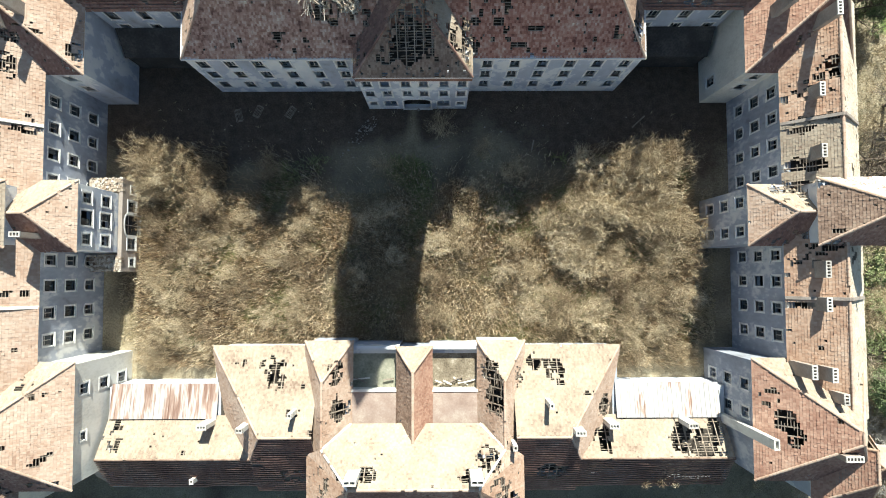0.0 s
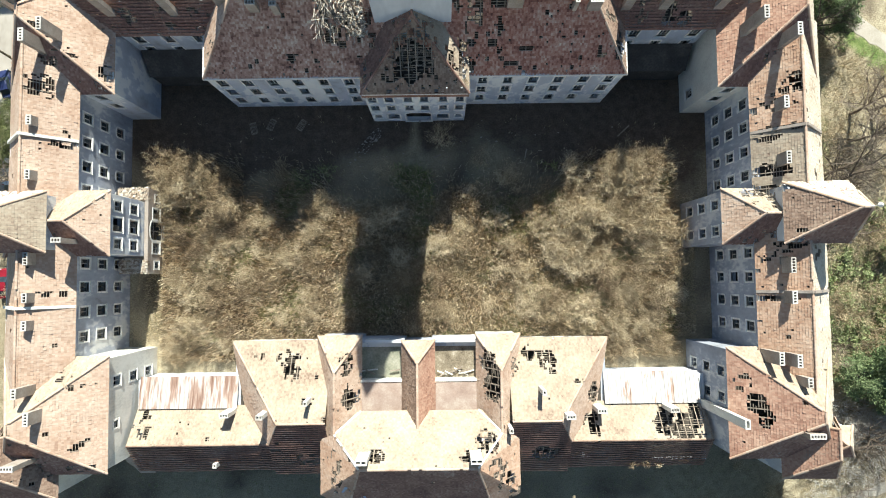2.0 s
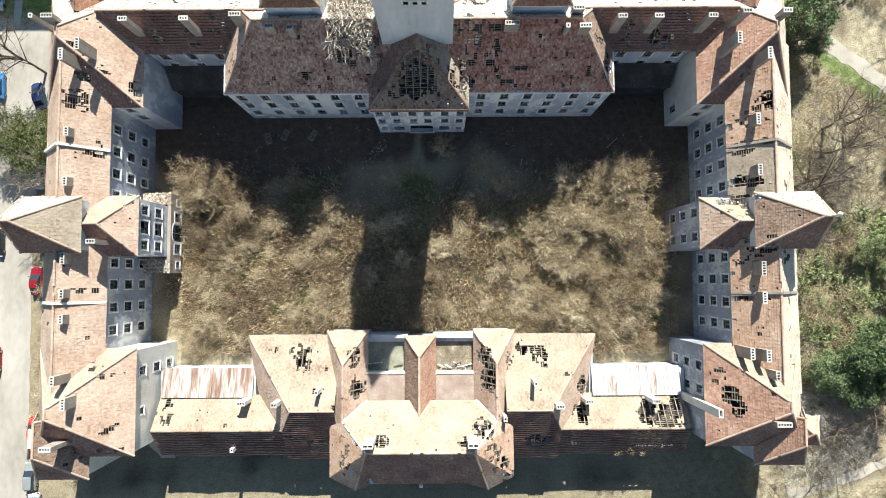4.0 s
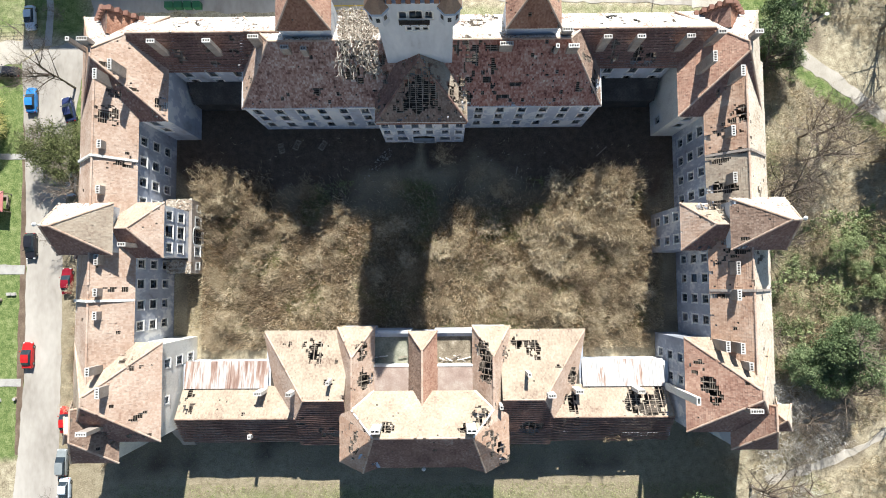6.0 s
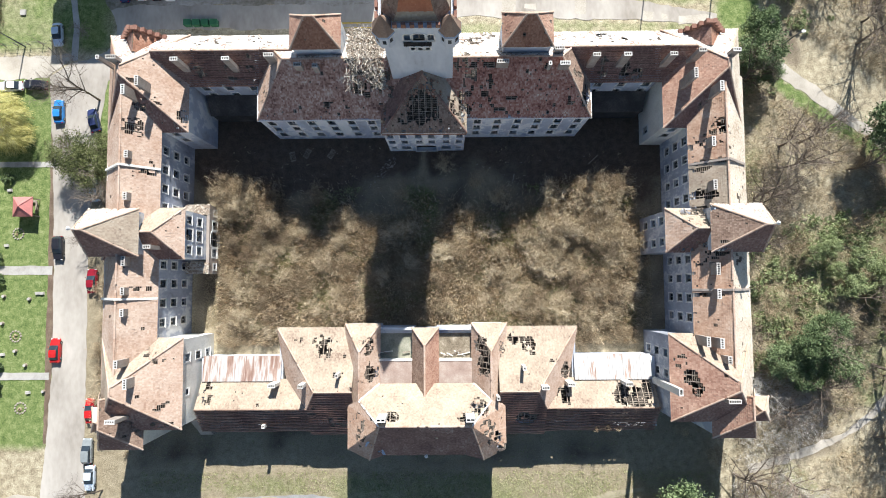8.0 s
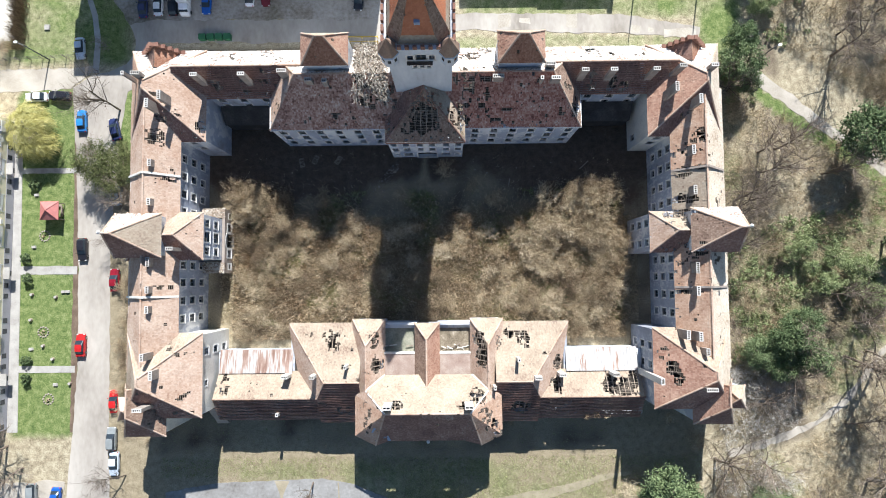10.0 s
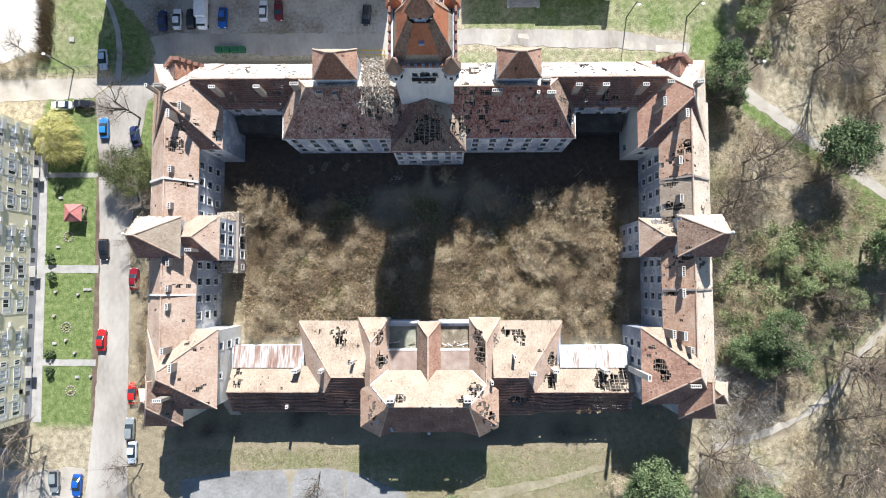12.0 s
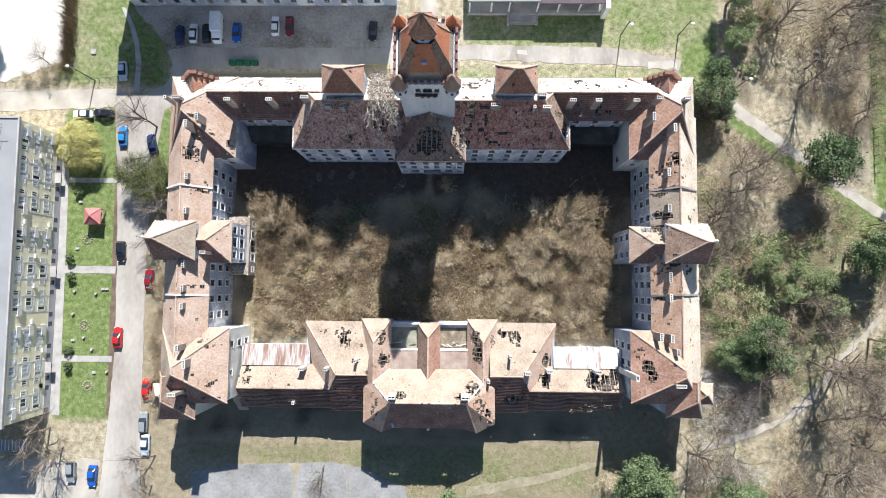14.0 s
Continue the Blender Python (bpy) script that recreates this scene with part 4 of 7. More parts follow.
# north connectors
for sgn in (-1, 1):
    nc = thing("north_connector", "grey plastered connecting range with dark tiled roof", "building", group="north connecting ranges")
    xa, xb = sorted((X0 + sgn * 26.5, X0 + sgn * 37.6))
    shell(nc, xa + 0.02, xb - 0.02, 31.9, 39.4, 12.3, {"S": grid_wins([1.8, 5.6, 9.6], ZF, 1.15, 2.0)}, floors=(4.8, 8.4))
    xa, xb = sorted((X0 + sgn * 20, X0 + sgn * 42))
    # shade painted into the south slope's dark tile, sun into the white north one
    slope(nc, [(xa, 31.4, 12.2), (xb, 31.4, 12.2), (xb, 35.6, 16.6), (xa, 35.6, 16.6)], TILE_DARK, scatter=0.012, ribbed=True)
    slope(nc, [(xb, 39.8, 12.2), (xa, 39.8, 12.2), (xa, 35.6, 16.6), (xb, 35.6, 16.6)], TILE_WHITE, scatter=0.035)
    caps(nc, (xa, 35.6, 16.6), (xb, 35.6, 16.6), TILE)
    for x in ((-40.5, -32.8) if sgn < 0 else (22.6, 27.2, 34.0)):
        chimney(nc, x, 33.4, 13.2, 18.8, 3, "x")

# north roof pavilions
for sgn in (-1, 1):
    pv = thing("roof_pavilion", "square plastered roof tower with steep brown tiled cap", "building", group="north roof pavilions")
    cx = X0 + sgn * 15.6
    shell(pv, cx - 3.5, cx + 3.5, 34.3, 38.95, 20.3, z0=0.0)
    # lighter tiles stand for sun on the E, W and N sides; S is darkened
    hip_roof(pv, cx - 3.75, cx + 3.75, 34.0, 39.25, 20.3, (cx - 0.6, 36.9), (cx + 0.6, 36.9), 24.8, {"S": TILE_RUST, "E": TILE_RED, "W": TILE_RED, "N": TILE_PALE}, scatter=0.012)

# ---- tower ----
tw = thing("clock_tower", "tall grey plastered tower with corner turrets and orange tiled spire", "tower")
TY0, TY1, TWX = 30.9, 40.5, 4.55
shell(tw, X0 - TWX, X0 + TWX, TY0, TY1, 30.5, {"S": [(u, 27.6, 0.55, 0.75, False) for u in (3.75, 4.75, 5.75)]}, mat=PLASTER_TOWER, cornice=False)
shell(tw, X0 - TWX - 0.35, X0 + TWX + 0.35, TY0 - 0.35, TY1 + 0.35, 34.6, {"S": [(3.6, 31.9, 0.8, 1.6, True), (5.1, 32.0, 1.5, 1.9, True), (6.6, 31.9, 0.8, 1.6, True)]}, z0=30.2, mat=PLASTER_TOWER, cornice=False)
bal = Buf()
bal.box(X0 - 1.8, X0 + 1.8, TY0 - 0.95, TY0 - 0.36, 30.55, 30.72)
for i in range(19):
    bal.box(X0 - 1.78 + i * 0.195, X0 - 1.73 + i * 0.195, TY0 - 0.92, TY0 - 0.87, 30.72, 31.5)
bal.box(X0 - 1.8, X0 + 1.8, TY0 - 0.94, TY0 - 0.86, 31.5, 31.57)
for i in range(4):
    bal.box(X0 - 1.6 + i * 1.02, X0 - 1.45 + i * 1.02, TY0 - 0.8, TY0 - 0.36, 30.0, 30.55)
part("balcony", bal, IRON, tw, "dark iron balcony with brackets")
for i in range(6):  # battlements
    for yy in (TY0 - 0.40, TY1 + 0.05):
        t = Buf()
        t.box(X0 - 2.85 + i * 1.05, X0 - 2.3 + i * 1.05, yy, yy + 0.36, 34.6, 35.5)
        part("merlon", t, BRICK, tw)
for i in range(7):
    for xx in (X0 - TWX - 0.40, X0 + TWX + 0.05):
        t = Buf()
        t.box(xx, xx + 0.36, TY0 + 0.5 + i * 1.4, TY0 + 1.35 + i * 1.4, 34.6, 35.5)
        part("merlon", t, BRICK, tw)


def oct_roof(parent, cx, cy, z0, z1, hx0, hy0, hx1, hy1, cut0, cut1, mats, th=0.3):
    """Eight slopes between two chamfered rectangles."""
    def ring(hx, hy, c, z):
        return [(cx - hx + c, cy - hy, z), (cx + hx - c, cy - hy, z), (cx + hx, cy - hy + c, z), (cx + hx, cy + hy - c, z),
                (cx + hx - c, cy + hy, z), (cx - hx + c, cy + hy, z), (cx - hx, cy + hy - c, z), (cx - hx, cy - hy + c, z)]
    a, b = ring(hx0, hy0, cut0, z0), ring(hx1, hy1, cut1, z1)
    for i in range(8):
        j = (i + 1) % 8
        f = [a[i], a[j], b[j], b[i]]
        f = [v for k, v in enumerate(f) if (Vector(v) - Vector(f[k - 1])).length > 0.02]
        slope(parent, f, mats[i % 2], 0.3, th, 0.0, timber=False)
        caps(parent, a[i], b[i], TILE_GREY, 0.1)


tcy = (TY0 + TY1) / 2
t = Buf()
t.box(X0 - 4.0, X0 + 4.0, TY0 + 0.3, TY1 - 0.3, 34.4, 34.7)
part("roof_deck", t, CONCRETE, tw)
oct_roof(tw, X0, tcy, 34.7, 36.2, 4.15, 4.35, 3.65, 3.85, 1.35, 1.4, (TILE_PALE, TILE_GREY))
oct_roof(tw, X0, tcy, 36.2, 41.6, 3.65, 3.85, 1.7, 1.75, 1.4, 0.6, (TILE_NEW, TILE_GREY))
t = Buf()
t.frustum(X0, tcy, 41.2, 43.6, 1.72, 1.72, 8, math.pi / 8)
lantern = part("lantern", t, COPPER, tw, "blue painted lantern with small windows")
for i in range(8):
    g = 2 * math.pi * i / 8
    w_ = Buf()
    w_.box(-0.22, 0.22, -0.03, 0.05, -0.3, 0.3)
    o_ = part("lantern_window", w_, GLASS, lantern)
    o_.matrix_local = pose(X0 + 1.60 * math.cos(g), tcy + 1.60 * math.sin(g), 42.6, 0, 0, math.degrees(g) + 90)
oct_roof(tw, X0, tcy, 43.4, 47.2, 1.95, 1.95, 0.08, 0.08, 0.8, 0.03, (TILE_RUST, TILE_RUST))
t = Buf()
t.tube((X0, tcy, 46.4), (X0, tcy, 47.6), 0.07, 0.03)
t.frustum(X0, tcy, 46.3, 46.7, 0.25, 0.06, 8)
part("finial", t, COPPER, tw)
t = Buf()
t.box(X0 - 0.38, X0 + 0.38, TY0 + 1.45, TY0 + 2.3, 38.0, 38.7)
part("skylight", t, COPPER, tw, "small blue sheet metal skylight")
for sx in (-1, 1):
    for cy in (TY0 + 0.15, TY1 - 0.15):
        tx = X0 + sx * (TWX - 0.45)
        t = Buf()
        t.frustum(tx, cy, 28.6, 30.3, 0.3, 1.3, 8, math.pi / 8)
        t.frustum(tx, cy, 30.3, 33.6, 1.3, 1.3, 8, math.pi / 8)
        tu = part("turret", t, PLASTER_TOWER, tw, "octagonal corner turret")
        t = Buf()
        t.frustum(tx, cy, 33.5, 33.9, 1.55, 1.5, 8, math.pi / 8)
        part("turret_eave", t, COPPER, tu, "blue sheet metal eave")
        t = Buf()
        t.frustum(tx, cy, 33.9, 37.0, 1.5, 0.06, 8, math.pi / 8)
        # southern turrets get a darker tile that paints in their shade
        part("turret_roof", t, TILE_GREY if cy < 36 else TILE_NEW, tu)
        t = Buf()
        t.tube((tx, cy, 36.8), (tx, cy, 37.8), 0.06, 0.03)
        part("finial", t, COPPER, tu)
        for g in (-90, -45, -135, 0, 180):
            w_ = Buf()
            w_.box(-0.22, 0.22, -0.03, 0.05, -0.5, 0.5)
            o_ = part("turret_window", w_, GLASS, tu)
            o_.matrix_local = pose(tx + 1.2 * math.cos(radians(g)), cy + 1.2 * math.sin(radians(g)), 32.0, 0, 0, g + 90)

# ---- corner pavilions ----
def pavilion(x0, x1, y0, y1, apex, rz, wins, mats, name_label, ez=12.6, mat=None):
    pv = thing("corner_pavilion", name_label, "building", group="corner pavilions")
    shell(pv, x0 + 0.35, x1 - 0.35, y0 + 0.35, y1 - 0.35, ez + 0.1, wins, mat=mat, floors=(4.8, 8.6))
    hip_roof(pv, x0, x1, y0, y1, ez, (apex[0], apex[1] - 0.6), (apex[0], apex[1] + 0.6), rz, mats, scatter=0.006)
    return pv


# roof sides are toned by light: shaded tile south, sunlit tiles north and outward
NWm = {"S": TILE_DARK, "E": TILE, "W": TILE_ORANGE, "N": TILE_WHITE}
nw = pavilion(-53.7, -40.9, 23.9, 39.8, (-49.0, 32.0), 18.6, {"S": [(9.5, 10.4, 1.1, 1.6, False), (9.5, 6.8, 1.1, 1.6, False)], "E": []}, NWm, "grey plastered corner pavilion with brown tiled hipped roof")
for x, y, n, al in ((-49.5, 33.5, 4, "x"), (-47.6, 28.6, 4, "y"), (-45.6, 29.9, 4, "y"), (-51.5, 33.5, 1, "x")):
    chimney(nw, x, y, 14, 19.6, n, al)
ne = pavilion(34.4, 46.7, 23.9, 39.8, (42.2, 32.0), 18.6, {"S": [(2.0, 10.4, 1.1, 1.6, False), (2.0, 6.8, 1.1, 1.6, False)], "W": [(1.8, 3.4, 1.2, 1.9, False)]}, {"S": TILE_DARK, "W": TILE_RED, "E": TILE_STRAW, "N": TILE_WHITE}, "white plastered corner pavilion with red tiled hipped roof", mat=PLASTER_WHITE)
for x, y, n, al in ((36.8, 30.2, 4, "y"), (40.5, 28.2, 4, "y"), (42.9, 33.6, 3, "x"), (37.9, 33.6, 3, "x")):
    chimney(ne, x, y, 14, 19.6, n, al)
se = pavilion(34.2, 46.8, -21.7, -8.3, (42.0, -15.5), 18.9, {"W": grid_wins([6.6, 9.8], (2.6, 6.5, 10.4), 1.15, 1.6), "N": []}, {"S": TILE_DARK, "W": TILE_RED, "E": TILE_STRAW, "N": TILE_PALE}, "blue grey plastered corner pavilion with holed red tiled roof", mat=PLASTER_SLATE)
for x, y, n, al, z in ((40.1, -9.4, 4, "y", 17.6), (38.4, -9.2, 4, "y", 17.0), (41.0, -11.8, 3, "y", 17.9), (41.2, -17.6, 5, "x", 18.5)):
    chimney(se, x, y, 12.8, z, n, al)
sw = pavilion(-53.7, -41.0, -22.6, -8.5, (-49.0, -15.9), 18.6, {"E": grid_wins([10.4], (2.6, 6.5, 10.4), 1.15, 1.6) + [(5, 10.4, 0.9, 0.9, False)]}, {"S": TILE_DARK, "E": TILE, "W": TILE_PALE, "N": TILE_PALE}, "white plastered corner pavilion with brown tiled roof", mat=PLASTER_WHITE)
for x, y, n, al in ((-48.0, -11.8, 3, "y"), (-46.6, -14.6, 4, "y"), (-48.6, -20.0, 4, "x")):
    chimney(sw, x, y, 13.2, 18.8, n, al)
# tall flue against the pavilion wall
chimney(se, 33.9, -16.4, 0.0, 17.6, 1, "y", mat=PLASTER_WHITE, s=0.9)

# ---- side wings ----
for sgn, xi, xo in ((-1, -45.0, -53.7), (1, 38.0, 46.7)):
    wg = thing("side_wing", "grey plastered three storey side wing with patched tiled roof" if sgn < 0 else "blue grey plastered side wing with pink tiled roof", "building", group="side wings")
    x0, x1 = sorted((xi - sgn * -0.4, xo - sgn * 0.4))
    side = "E" if sgn < 0 else "W"
    wins = [(u - 0.2, z, 1.2, 1.75, z < 4) for u in ((3.4, 6.5, 9.6, 12.6, 21.9, 24.9, 28.0, 31.1) if sgn < 0 else (3.7, 6.8, 9.9, 12.9, 22.7, 25.8, 28.9, 31.9)) for z in (3.3, 7.0, 10.7)]
    shell(wg, x0, x1, -9.5, 25.0, 13.0, {side: wins}, mat=PLASTER_SLATE, floors=(4.8, 8.6))
    rx, rz = (-49.2, 17.2) if sgn < 0 else (42.2, 17.2)
    a, b = sorted((-15.0, 32.0))
    inner, outer = (xi, xo)
    if sgn > 0:
        for ya, yb, mat in ((a, -1.6, TILE_ORANGE), (-1.6, 7.6, TILE_ORANGE), (7.6, 17.9, TILE_PALE), (17.9, b, TILE_ORANGE)):
            slope(wg, [(xi, yb, 12.9), (xi, ya, 12.9), (rx, ya, rz), (rx, yb, rz)], mat, scatter=0.008)
        # the outer slope's sunlight is in the straw colour
        slope(wg, [(xo + 0.4, a, 12.5), (xo + 0.4, b, 12.5), (rx, b, rz), (rx, a, rz)], TILE_STRAW, scatter=0.012)
    else:
        slope(wg, [(xi, a, 12.9), (xi, b, 12.9), (rx, b, rz), (rx, a, rz)], TILE, scatter=0.006)
        slope(wg, [(xo, b, 12.7), (xo, a, 12.7), (rx, a, rz), (rx, b, rz)], TILE, scatter=0.006)
    caps(wg, (rx, a, rz), (rx, b, rz), TILE)
    for y in (17.9, -2.4 if sgn < 0 else -1.6):  # fire walls
        t = Buf()
        for (xa, za), (xb, zb) in (((xi - 0.1 * sgn * -1, 12.75), (rx, rz + 0.05)), ((rx, rz + 0.05), (xo, 12.75))):
            t.beam((xa, y, za + 0.12), (xb, y, zb + 0.12), 0.34, 0.42)
        part("fire_wall", t, PLASTER_WHITE if sgn < 0 else CHIMNEY, wg, "weathered coping of a fire wall")
    for y, n in (((19.5, 3), (13.1, 3), (3.3, 4), (-1.2, 3), (-4.4, 3)) if sgn < 0 else ((20.7, 4), (14.1, 4), (1.5, 5), (-2.2, 4))):
        chimney(wg, -48.2 if sgn < 0 else 40.3, y, 13.6, 17.2 if sgn < 0 else 16.8, n, "y")

    # inner bay
    by0, by1 = (3.7, 11.8) if sgn < 0 else (4.2, 11.1)
    bx = -41.0 if sgn < 0 else 34.1
    bay = thing("courtyard_bay", "plastered bay with loggia and hipped tiled roof above ruined terrace" if sgn < 0 else "blue grey bay with hipped tiled roof", "building", group="courtyard bays")
    x0, x1 = sorted((bx + sgn * 0.3, xi + sgn * 0.2))
    ln = by1 - by0
    if sgn < 0:
        wins = [(1.3, 7.0, 1.2, 1.6, False), (1.3, 10.8, 1.2, 1.6, False), (6.1, 7.0, 1.2, 1.6, False), (6.1, 10.8, 1.2, 1.6, False), (3.75, 7.0, 1.7, 2.0, False), (3.75, 10.8, 1.7, 2.1, False), (1.3, 2.2, 1.2, 1.6, True), (6.1, 2.2, 1.2, 1.6, True), (3.75, 2.0, 2.4, 3.6, True)]
        shell(bay, x0, x1, by0 + 0.3, by1 - 0.3, 13.0, {"E": wins}, mat=PLASTER, floors=(4.8, 8.6))
    else:
        wins = [(u, z, 1.15, 1.65, z < 4) for u in (1.5, 4.8) for z in (3.3, 7.0, 10.7)]
        shell(bay, x0, x1, by0 + 0.3, by1 - 0.3, 13.0, {"W": wins}, mat=PLASTER_SLATE, floors=(4.8, 8.6))
    ym = (by0 + by1) / 2
    rx0 = bx + sgn * 3.6
    p, q = sorted(((rx0, ym), (bx + sgn * 9.0, ym)))
    x0, x1 = sorted((bx, bx + sgn * 13))
    # dark south and pale north sides have shade and sun painted in
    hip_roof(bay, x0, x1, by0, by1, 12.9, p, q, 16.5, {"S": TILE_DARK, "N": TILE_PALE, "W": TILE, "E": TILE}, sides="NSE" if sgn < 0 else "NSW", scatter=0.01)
    if sgn < 0:
        chimney(bay, -44.6, 5.4, 14, 17.4, 3, "x")

    # outer stair tower
    st = thing("stair_tower", "plastered outer stair tower with steep tiled pyramid roof and ball finial", "building", group="outer stair towers")
    cx, cy = (-50.0, 7.6) if sgn < 0 else (43.2, 7.6)
    shell(st, cx - 3.4, cx + 3.4, cy - 3.2, cy + 3.2, 16.8)
    p, q = sorted(((cx + sgn * 1.8, cy), (cx + sgn * 2.9, cy)))
    # each side's tile tone follows how the sun falls on the pyramid
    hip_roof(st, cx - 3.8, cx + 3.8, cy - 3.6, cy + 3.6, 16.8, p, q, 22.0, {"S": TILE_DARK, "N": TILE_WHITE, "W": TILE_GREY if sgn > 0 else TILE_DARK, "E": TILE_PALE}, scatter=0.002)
    cx += sgn * 2.5
    t = Buf()
    t.tube((cx, cy, 21.9), (cx, cy, 23.2), 0.08, 0.05)
    t.frustum(cx, cy, 23.1, 23.45, 0.15, 0.3, 8)
    t.frustum(cx, cy, 23.45, 23.8, 0.3, 0.1, 8)
    part("finial", t, TRIM, st, "white ball finial")

# ---- south range ----
sb = thing("south_range", "low south range with cream tiled roofs and three gabled wings", "building")
shell(sb, -28.0, 21.3, -23.5, -8.0, 5.6, {"N": grid_wins([2.5, 5.5, 8.5, 40.8, 43.8, 46.8], (3.0,), 1.1, 1.7)}, cornice=False)
for sgn in (-1, 1):
    xo_, xi_ = (-28.3, -15.0) if sgn < 0 else (21.6, 8.2)
    xr = -21.0 if sgn < 0 else 14.3
    ridge = (-17.3, 11.4)
    xp = -22.6 if sgn < 0 else 15.9
    P_ = (xp, -20.4, 5.6 + 4.8 * 5.8 / 7.9)
    # the foot of the end slope, where the link's north slope runs into it
    A_, R_ = Vector((xo_, -7.5, 6.2)), Vector((xr, *ridge))
    nn = (R_ - A_).cross(Vector(P_) - A_)
    Q_ = (A_.x - (nn.y * (-16.0 + 7.5) + nn.z * (5.9 - 6.2)) / nn.x, -16.0, 5.9)
    n_ = [(xi_, -7.5, 6.2), (xo_, -7.5, 6.2), (xr, ridge[0], ridge[1]), (xi_, ridge[0], ridge[1])]
    s_ = [(xp, -25.2, 5.6), (xi_, -25.2, 5.6), (xi_, ridge[0], ridge[1]), (xr, ridge[0], ridge[1]), P_]
    w_ = [(xo_, -7.5, 6.2), Q_, P_, (xr, ridge[0], ridge[1])]
    if sgn > 0:
        n_, s_, w_ = [n_[1], n_[0], n_[3], n_[2]], [s_[1], s_[0], s_[4], s_[3], s_[2]], [w_[1], w_[0], w_[3], w_[2]]
    # pale tile holds the sun of the north slope, dark tile the south shade
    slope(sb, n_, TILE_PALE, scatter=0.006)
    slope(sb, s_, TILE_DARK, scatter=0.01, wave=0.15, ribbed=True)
    slope(sb, w_, TILE, scatter=0.004)
    for a, b in ((n_[0] if sgn > 0 else n_[1], (xr, *ridge)), (P_, (xr, *ridge)), ((xr, *ridge), (xi_, *ridge))):
        caps(sb, a, b, TILE, 0.14)
for x, y, n, al in ((-22.8, -16.2, 2, "x"), (-17.2, -14.6, 1, "x"), (12.0, -13.6, 1, "x"), (15.2, -16.6, 3, "x"), (7.9, -18.2, 1, "x")):
    chimney(sb, x, y, 8.0, 12.4, n, al, mat=PLASTER_WHITE)

# the gabled wings running north to south
def gable_wing(parent, cx, hw, y0, y1, ez, rz, hipped, mats):
    yr = y1 - hipped
    slope(parent, [(cx - hw, y1, ez), (cx - hw, y0, ez), (cx, y0, rz), (cx, yr, rz)], mats["W"], scatter=0.006)
    slope(parent, [(cx + hw, y0, ez), (cx + hw, y1, ez), (cx, yr, rz), (cx, y0, rz)], mats["E"], scatter=0.006)
    slope(parent, [(cx + hw, y1, ez), (cx - hw, y1, ez), (cx, yr, rz)], mats["N"], scatter=0.003)
    caps(parent, (cx, y0, rz), (cx, yr, rz), TILE)
    caps(parent, (cx - hw, y1, ez), (cx, yr, rz), TILE)
    caps(parent, (cx + hw, y1, ez), (cx, yr, rz), TILE)


for cx, hw in ((X0 - 10.5, 2.9), (X0 + 10.3, 2.9)):
    gw = thing("gabled_wing", "north facing gabled wing with holed pinkish tiled roof", "building", group="gabled wings")
    shell(gw, cx - hw + 0.3, cx + hw - 0.3, -20.0, -7.2, 6.9)
    # pale north hips carry their sunlight in the tile colour
    gable_wing(gw, cx, hw, -21.0, -6.9, 6.8, 11.3, 4.2, {"W": TILE, "E": TILE, "N": TILE_PALE})
gw = thing("middle_wing", "narrow middle wing with half bare tiled roof", "building")
shell(gw, X0 - 2.0, X0 + 1.6, -18.0, -7.9, 7.0)
gable_wing(gw, X0 - 0.2, 2.2, -19.0, -7.6, 6.9, 10.6, 2.6, {"W": TILE_GREY, "E": TILE_RED, "N": TILE_PALE})
for xa, xb, mat, lab in ((-11.2, -5.7, MOSSFLOOR, "bare concrete floor of a roofless light well"), (-1.6, 4.2, STRAWFLOOR, "overgrown floor of a roofless light well")):
    t = Buf()
    t.box(xa, xb, -12.7, -8.0, 5.46, 5.55)
    lw = tagged(part("light_well_floor", t, mat), lab, "floor", kind="structure")
    fr = thing("flat_roof", "flat roof of old brown roofing felt", "roof", group="flat roofs")
    t = Buf()
    t.box(xa - 0.2, xb + 0.2, -17.5, -13.0, 6.6, 6.9)
    part("roof_sheet", t, FLATROOF, fr)
    t = Buf()
    t.box(xa - 0.2, xb + 0.2, -13.05, -12.72, 2.6, 7.0)
    part("edge_wall", t, PLASTER_WHITE, fr, "flaking white wall edge")
    t = Buf()
    t.box(xa - 0.2, xb + 0.2, -8.0, -7.62, 0, 6.55)
    part("parapet", t, PLASTER, fr, "flaking grey parapet towards the courtyard")
    r_ = random.Random(int(xb * 10))
    for i in range(3 if xa < -5 else 12):
        t = Buf()
        g, l_ = r_.uniform(-0.5, 0.5), r_.uniform(0.6, 2.4)
        c = Vector((r_.uniform(xa + 1, xb - 1), r_.uniform(-12.3, -11.4), r_.uniform(5.66, 6.0)))
        d_ = Vector((math.cos(g), math.sin(g), r_.gauss(0, 0.12))) * l_ / 2
        t.beam(c - d_, c + d_, 0.16, 0.12)
        part("fallen_beam", t, PLASTER_WHITE if i % 2 else WOOD, fr)

# the high middle hall
ch = thing("south_hall", "high hall with a broad cream tiled roof and chamfered corners", "building")
FOOT = [(-15.3, -19.6), (-15.3, -26.3), (-12.2, -27.8), (-9.9, -26.9), (2.7, -26.9), (5.4, -27.8), (8.6, -26.3), (8.6, -19.6)]
for i in range(8):
    wall(ch, FOOT[i], FOOT[(i + 1) % 8], 0.0, 9.5)
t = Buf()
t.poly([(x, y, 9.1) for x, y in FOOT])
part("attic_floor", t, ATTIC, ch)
hz, hr = 9.6, 15.6
hx0, hx1, hy0, hy1 = -15.9, 9.2, -27.4, -16.2
